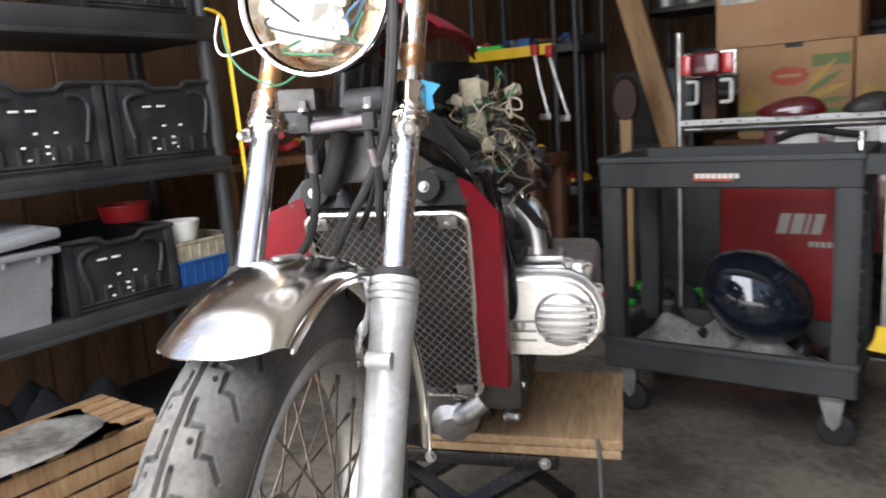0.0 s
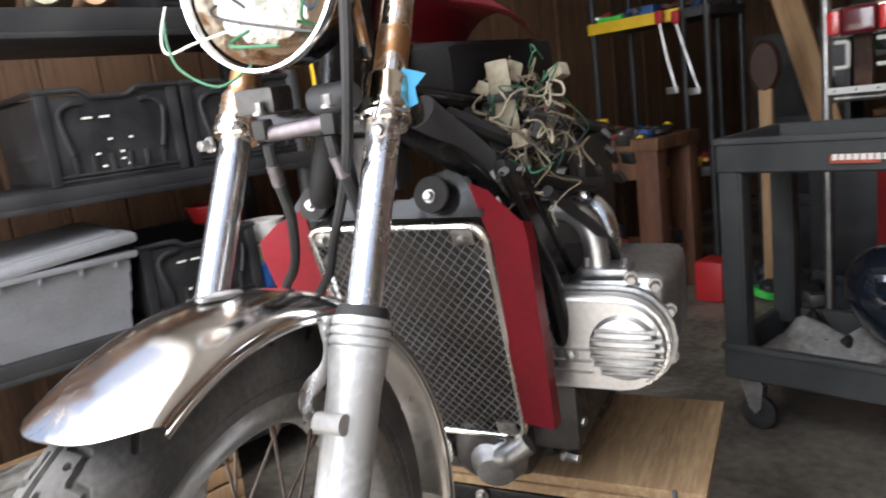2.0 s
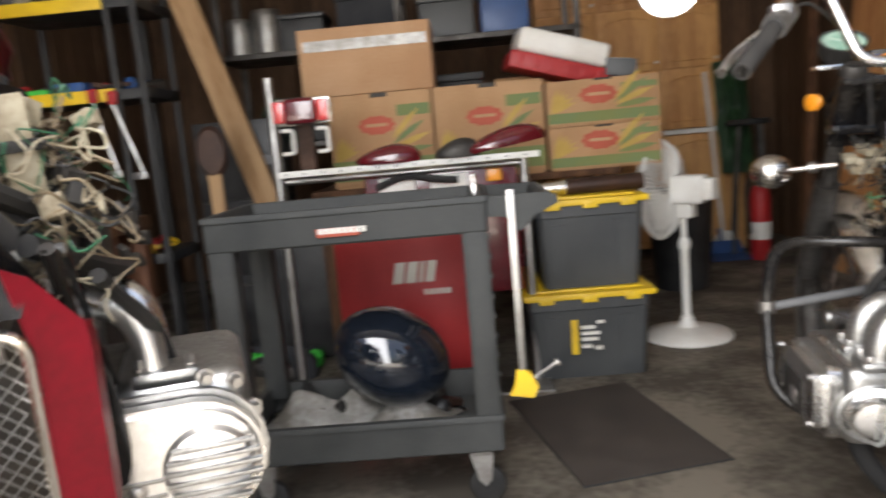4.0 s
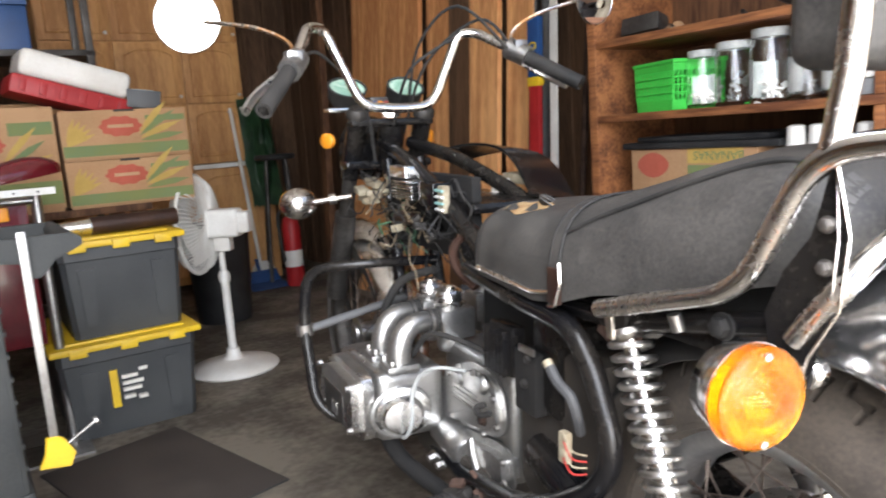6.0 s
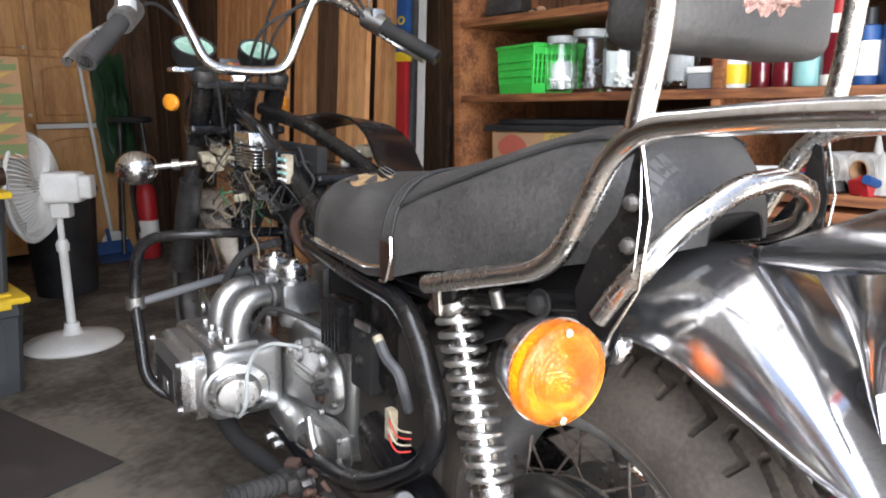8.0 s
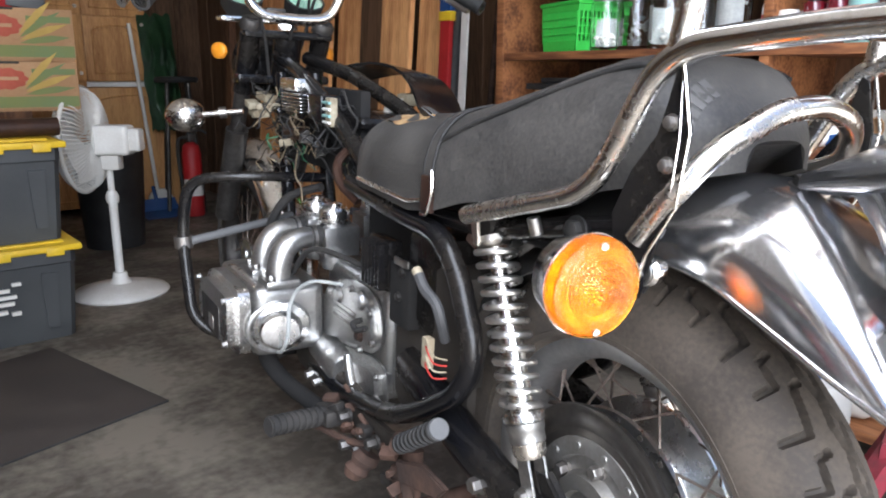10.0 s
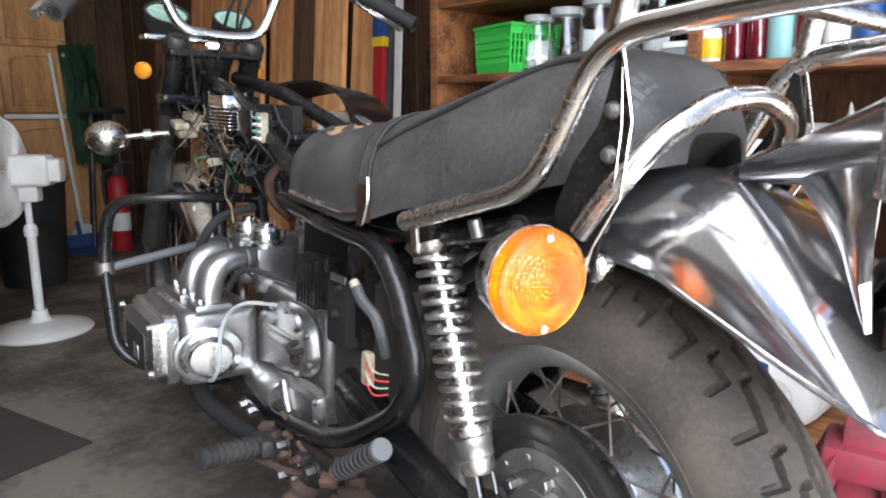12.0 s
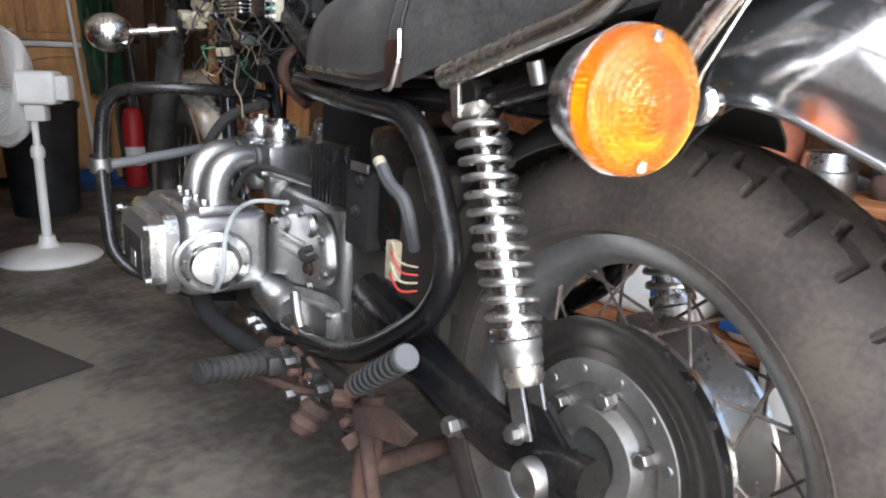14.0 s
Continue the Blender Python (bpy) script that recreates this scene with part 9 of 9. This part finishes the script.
for x, r, h, body, cap, band, label in ((0.86, 0.026, 0.075, PAPER, PAPER, YELLOW, "white can with a yellow label on the shelf"), (0.915, 0.024, 0.115, DARKRED, BLACKPL, None, "dark red bottle on the shelf"), (0.965, 0.024, 0.12, DARKRED, BLACKPL, None, "dark red bottle on the shelf"), (1.015, 0.03, 0.17, TEAL, TEAL, None, "pale green bottle on the shelf"), (1.068, 0.028, 0.185, PAPER, REDPL, DARKRED, "white bottle with a red nozzle on the shelf"), (1.125, 0.027, 0.15, BLUEPL, BLACKPL, PAPER, "blue bottle on the shelf"), (1.18, 0.03, 0.16, BLUEPL, BLUEPL, None, "blue bottle on the shelf"), (1.24, 0.03, 0.18, PAPER, BLACKPL, BLUEPL, "white bottle with a blue label on the shelf"), (1.30, 0.03, 0.15, YELLOW, BLACKPL, None, "yellow bottle on the shelf")):
    can("bottle", label, BK @ pose(x, 0.055, 1.089), r, h, body, cap, band, 0.55 if h > 0.1 else 0.95, 0.25 if h > 0.1 else 0.08)
gb = thing("small_carton", "pale small carton lying on the shelf", "carton", BK @ pose(0.715, 0.02, 1.089))
part("body", box(0.045, 0, 0, 0.11, 0.09, 0.035, 0.003), TUBGREY, gb)
part("lid", box(0.043, -0.002, 0.0355, 0.112, 0.092, 0.05, 0.003), PAPER, gb)
can("tin", "white and red tin on the shelf", BK @ pose(0.80, 0.12, 1.089), 0.03, 0.10, PAPER, STEEL, REDPL, 0.98, 0.06)
tool_bits("shelf_oddments", "dark oddments on the upper shelf", "clutter", BK @ pose(0.15, 0.05, 1.306), (1.1, 0.2), 22, [BLACKPL, DARKSTEEL, BEIGE, CARD, BLACKPL], 51, 0.06)
tool_bits("shelf_tools", "blue and orange hand tools on the shelf", "tools", BK @ pose(0.93, 0.03, 0.872), (0.26, 0.15), 20, [BLUEPL, REDPL, DARKSTEEL, BLUEPL, STEEL, REDPL, BLACKPL], 52, 0.045)
for x, y, a in ((0.90, 0.03, 35), (0.96, 0.05, 30)):
    solid("tube_roll", lathe([(0, -0.05), (0.022, -0.05), (0.024, 0), (0.022, 0.05), (0, 0.05)], 20, pose(0, 0, 0, 0, 90, 0)), PAPER if a > 32 else WHITEPL, "white plastic bottle lying on the shelf", "bottle", BK @ pose(x, y, 0.896, 0, 0, a))
PURPLE = mat("purple_film", (0.13, 0.045, 0.22), (0.08, 0.03, 0.15), 0.3, 0, 8, 60, 0.3, 0.003)
crumpled("snack_bag", "crumpled purple plastic bag standing on the shelf", "bag", BK @ pose(1.26, 0.10, 0.872), 0.085, 0.06, 0.23, PURPLE, 31)
crumpled("white_bag", "crumpled white plastic bag on the shelf", "bag", BK @ pose(1.19, 0.06, 0.872), 0.05, 0.05, 0.17, PAPER, 32)
for x, y, z, a in ((1.09, 0.06, 0.90, 62), (1.15, 0.055, 0.90, 70)):
    rl = thing("tape_roll", "roll of clear packing tape lying on the shelf", "tape", BK @ pose(x, y, z + 0.02, 0, 0, a))
    part("tape", lathe([(0.022, -0.03), (0.036, -0.03), (0.036, 0.03), (0.022, 0.03), (0.022, -0.03)], 28, pose(0, 0, 0, 0, 90, 0)), SILVERFILM, rl)
    part("core", lathe([(0.019, -0.031), (0.0218, -0.031), (0.0218, 0.031), (0.019, 0.031), (0.019, -0.031)], 24, pose(0, 0, 0, 0, 90, 0)), CARD, rl)
can("rust_tin", "rusty orange tin on the lower shelf", BK @ pose(0.87, 0.09, 0.641), 0.065, 0.16, RUSTRED, RUSTRED, None, 0.98, 0.05)
can("round_tin", "round aluminium tin on the lower shelf", BK @ pose(1.00, 0.07, 0.641), 0.055, 0.09, ALU, ALUBRIGHT, None, 0.98, 0.4)
tool_bits("shelf_oddments", "cables and pipe bits on the lower shelf", "clutter", BK @ pose(0.5, 0.05, 0.641), (0.8, 0.25), 18, [BLACKPL, DARKSTEEL, RUST, GREY], 53, 0.05)
wb = thing("parts_bag", "white and blue plastic sack on the bottom shelf", "bag", BK @ pose(0.45, 0.03, 0.281))
part("sack", box(0, 0, 0, 0.32, 0.26, 0.2, 0.05, 3), PAPER, wb)
part("blue_print", box(0.2, -0.002, 0.06, 0.30, 0.01, 0.16, 0.004), BLUEPL, wb)
wb2 = thing("parts_bag", "white and blue plastic sack on the bottom shelf", "bag", BK @ pose(0.83, 0.03, 0.281))
part("sack", box(0, 0, 0, 0.32, 0.26, 0.17, 0.05, 3), PAPER, wb2)
part("blue_print", box(0.0, -0.002, 0.03, 0.08, 0.01, 0.14, 0.004), BLUEPL, wb2)
tool_bits("shelf_oddments", "boxes and parts along the bottom shelf", "clutter", BK @ pose(0.05, 0.05, 0.281), (0.38, 0.25), 12, [CARD, BLACKPL, REDPL, BEIGE], 54, 0.08)
can("jug", "white jug on the floor below the shelves", BK @ pose(1.05, -0.05, 0.197), 0.08, 0.25, PAPER, BLUEPL, None, 0.4, 0.2)


# ---------- jack stand by the rear wheel ----------
def jack_stand(m):
    j = thing("jack_stand", "scuffed red steel jack stand on the floor", "jack stand", m)
    part("column", box(-0.03, -0.03, 0.12, 0.03, 0.03, 0.34, 0.006), JACKRED, j)
    part("collar", box(-0.055, -0.055, 0.22, 0.055, 0.055, 0.27, 0.01), JACKRED, j)
    part("saddle", prism([(-0.05, 0.03), (-0.05, 0.0), (0.05, 0.0), (0.05, 0.03), (0.03, 0.012), (-0.03, 0.012)], 0.05, Matrix.Translation((0, 0.025, 0.36)) @ pose(0, 0, 0, 90)), JACKRED, j)
    part("ratchet_post", box(-0.018, -0.018, 0.3, 0.018, 0.018, 0.365, 0.003), DARKSTEEL, j)
    for sx in (-1, 1):
        for sy in (-1, 1):
            part("leg", tube([(sx * 0.035, sy * 0.035, 0.26), (sx * 0.12, sy * 0.12, 0.0)], 0.02, 4), JACKRED, j)
    return j


jack_stand(B2 @ pose(-0.05, -0.80, 0, 0, 0, 20) @ Matrix.Scale(1.3, 4))
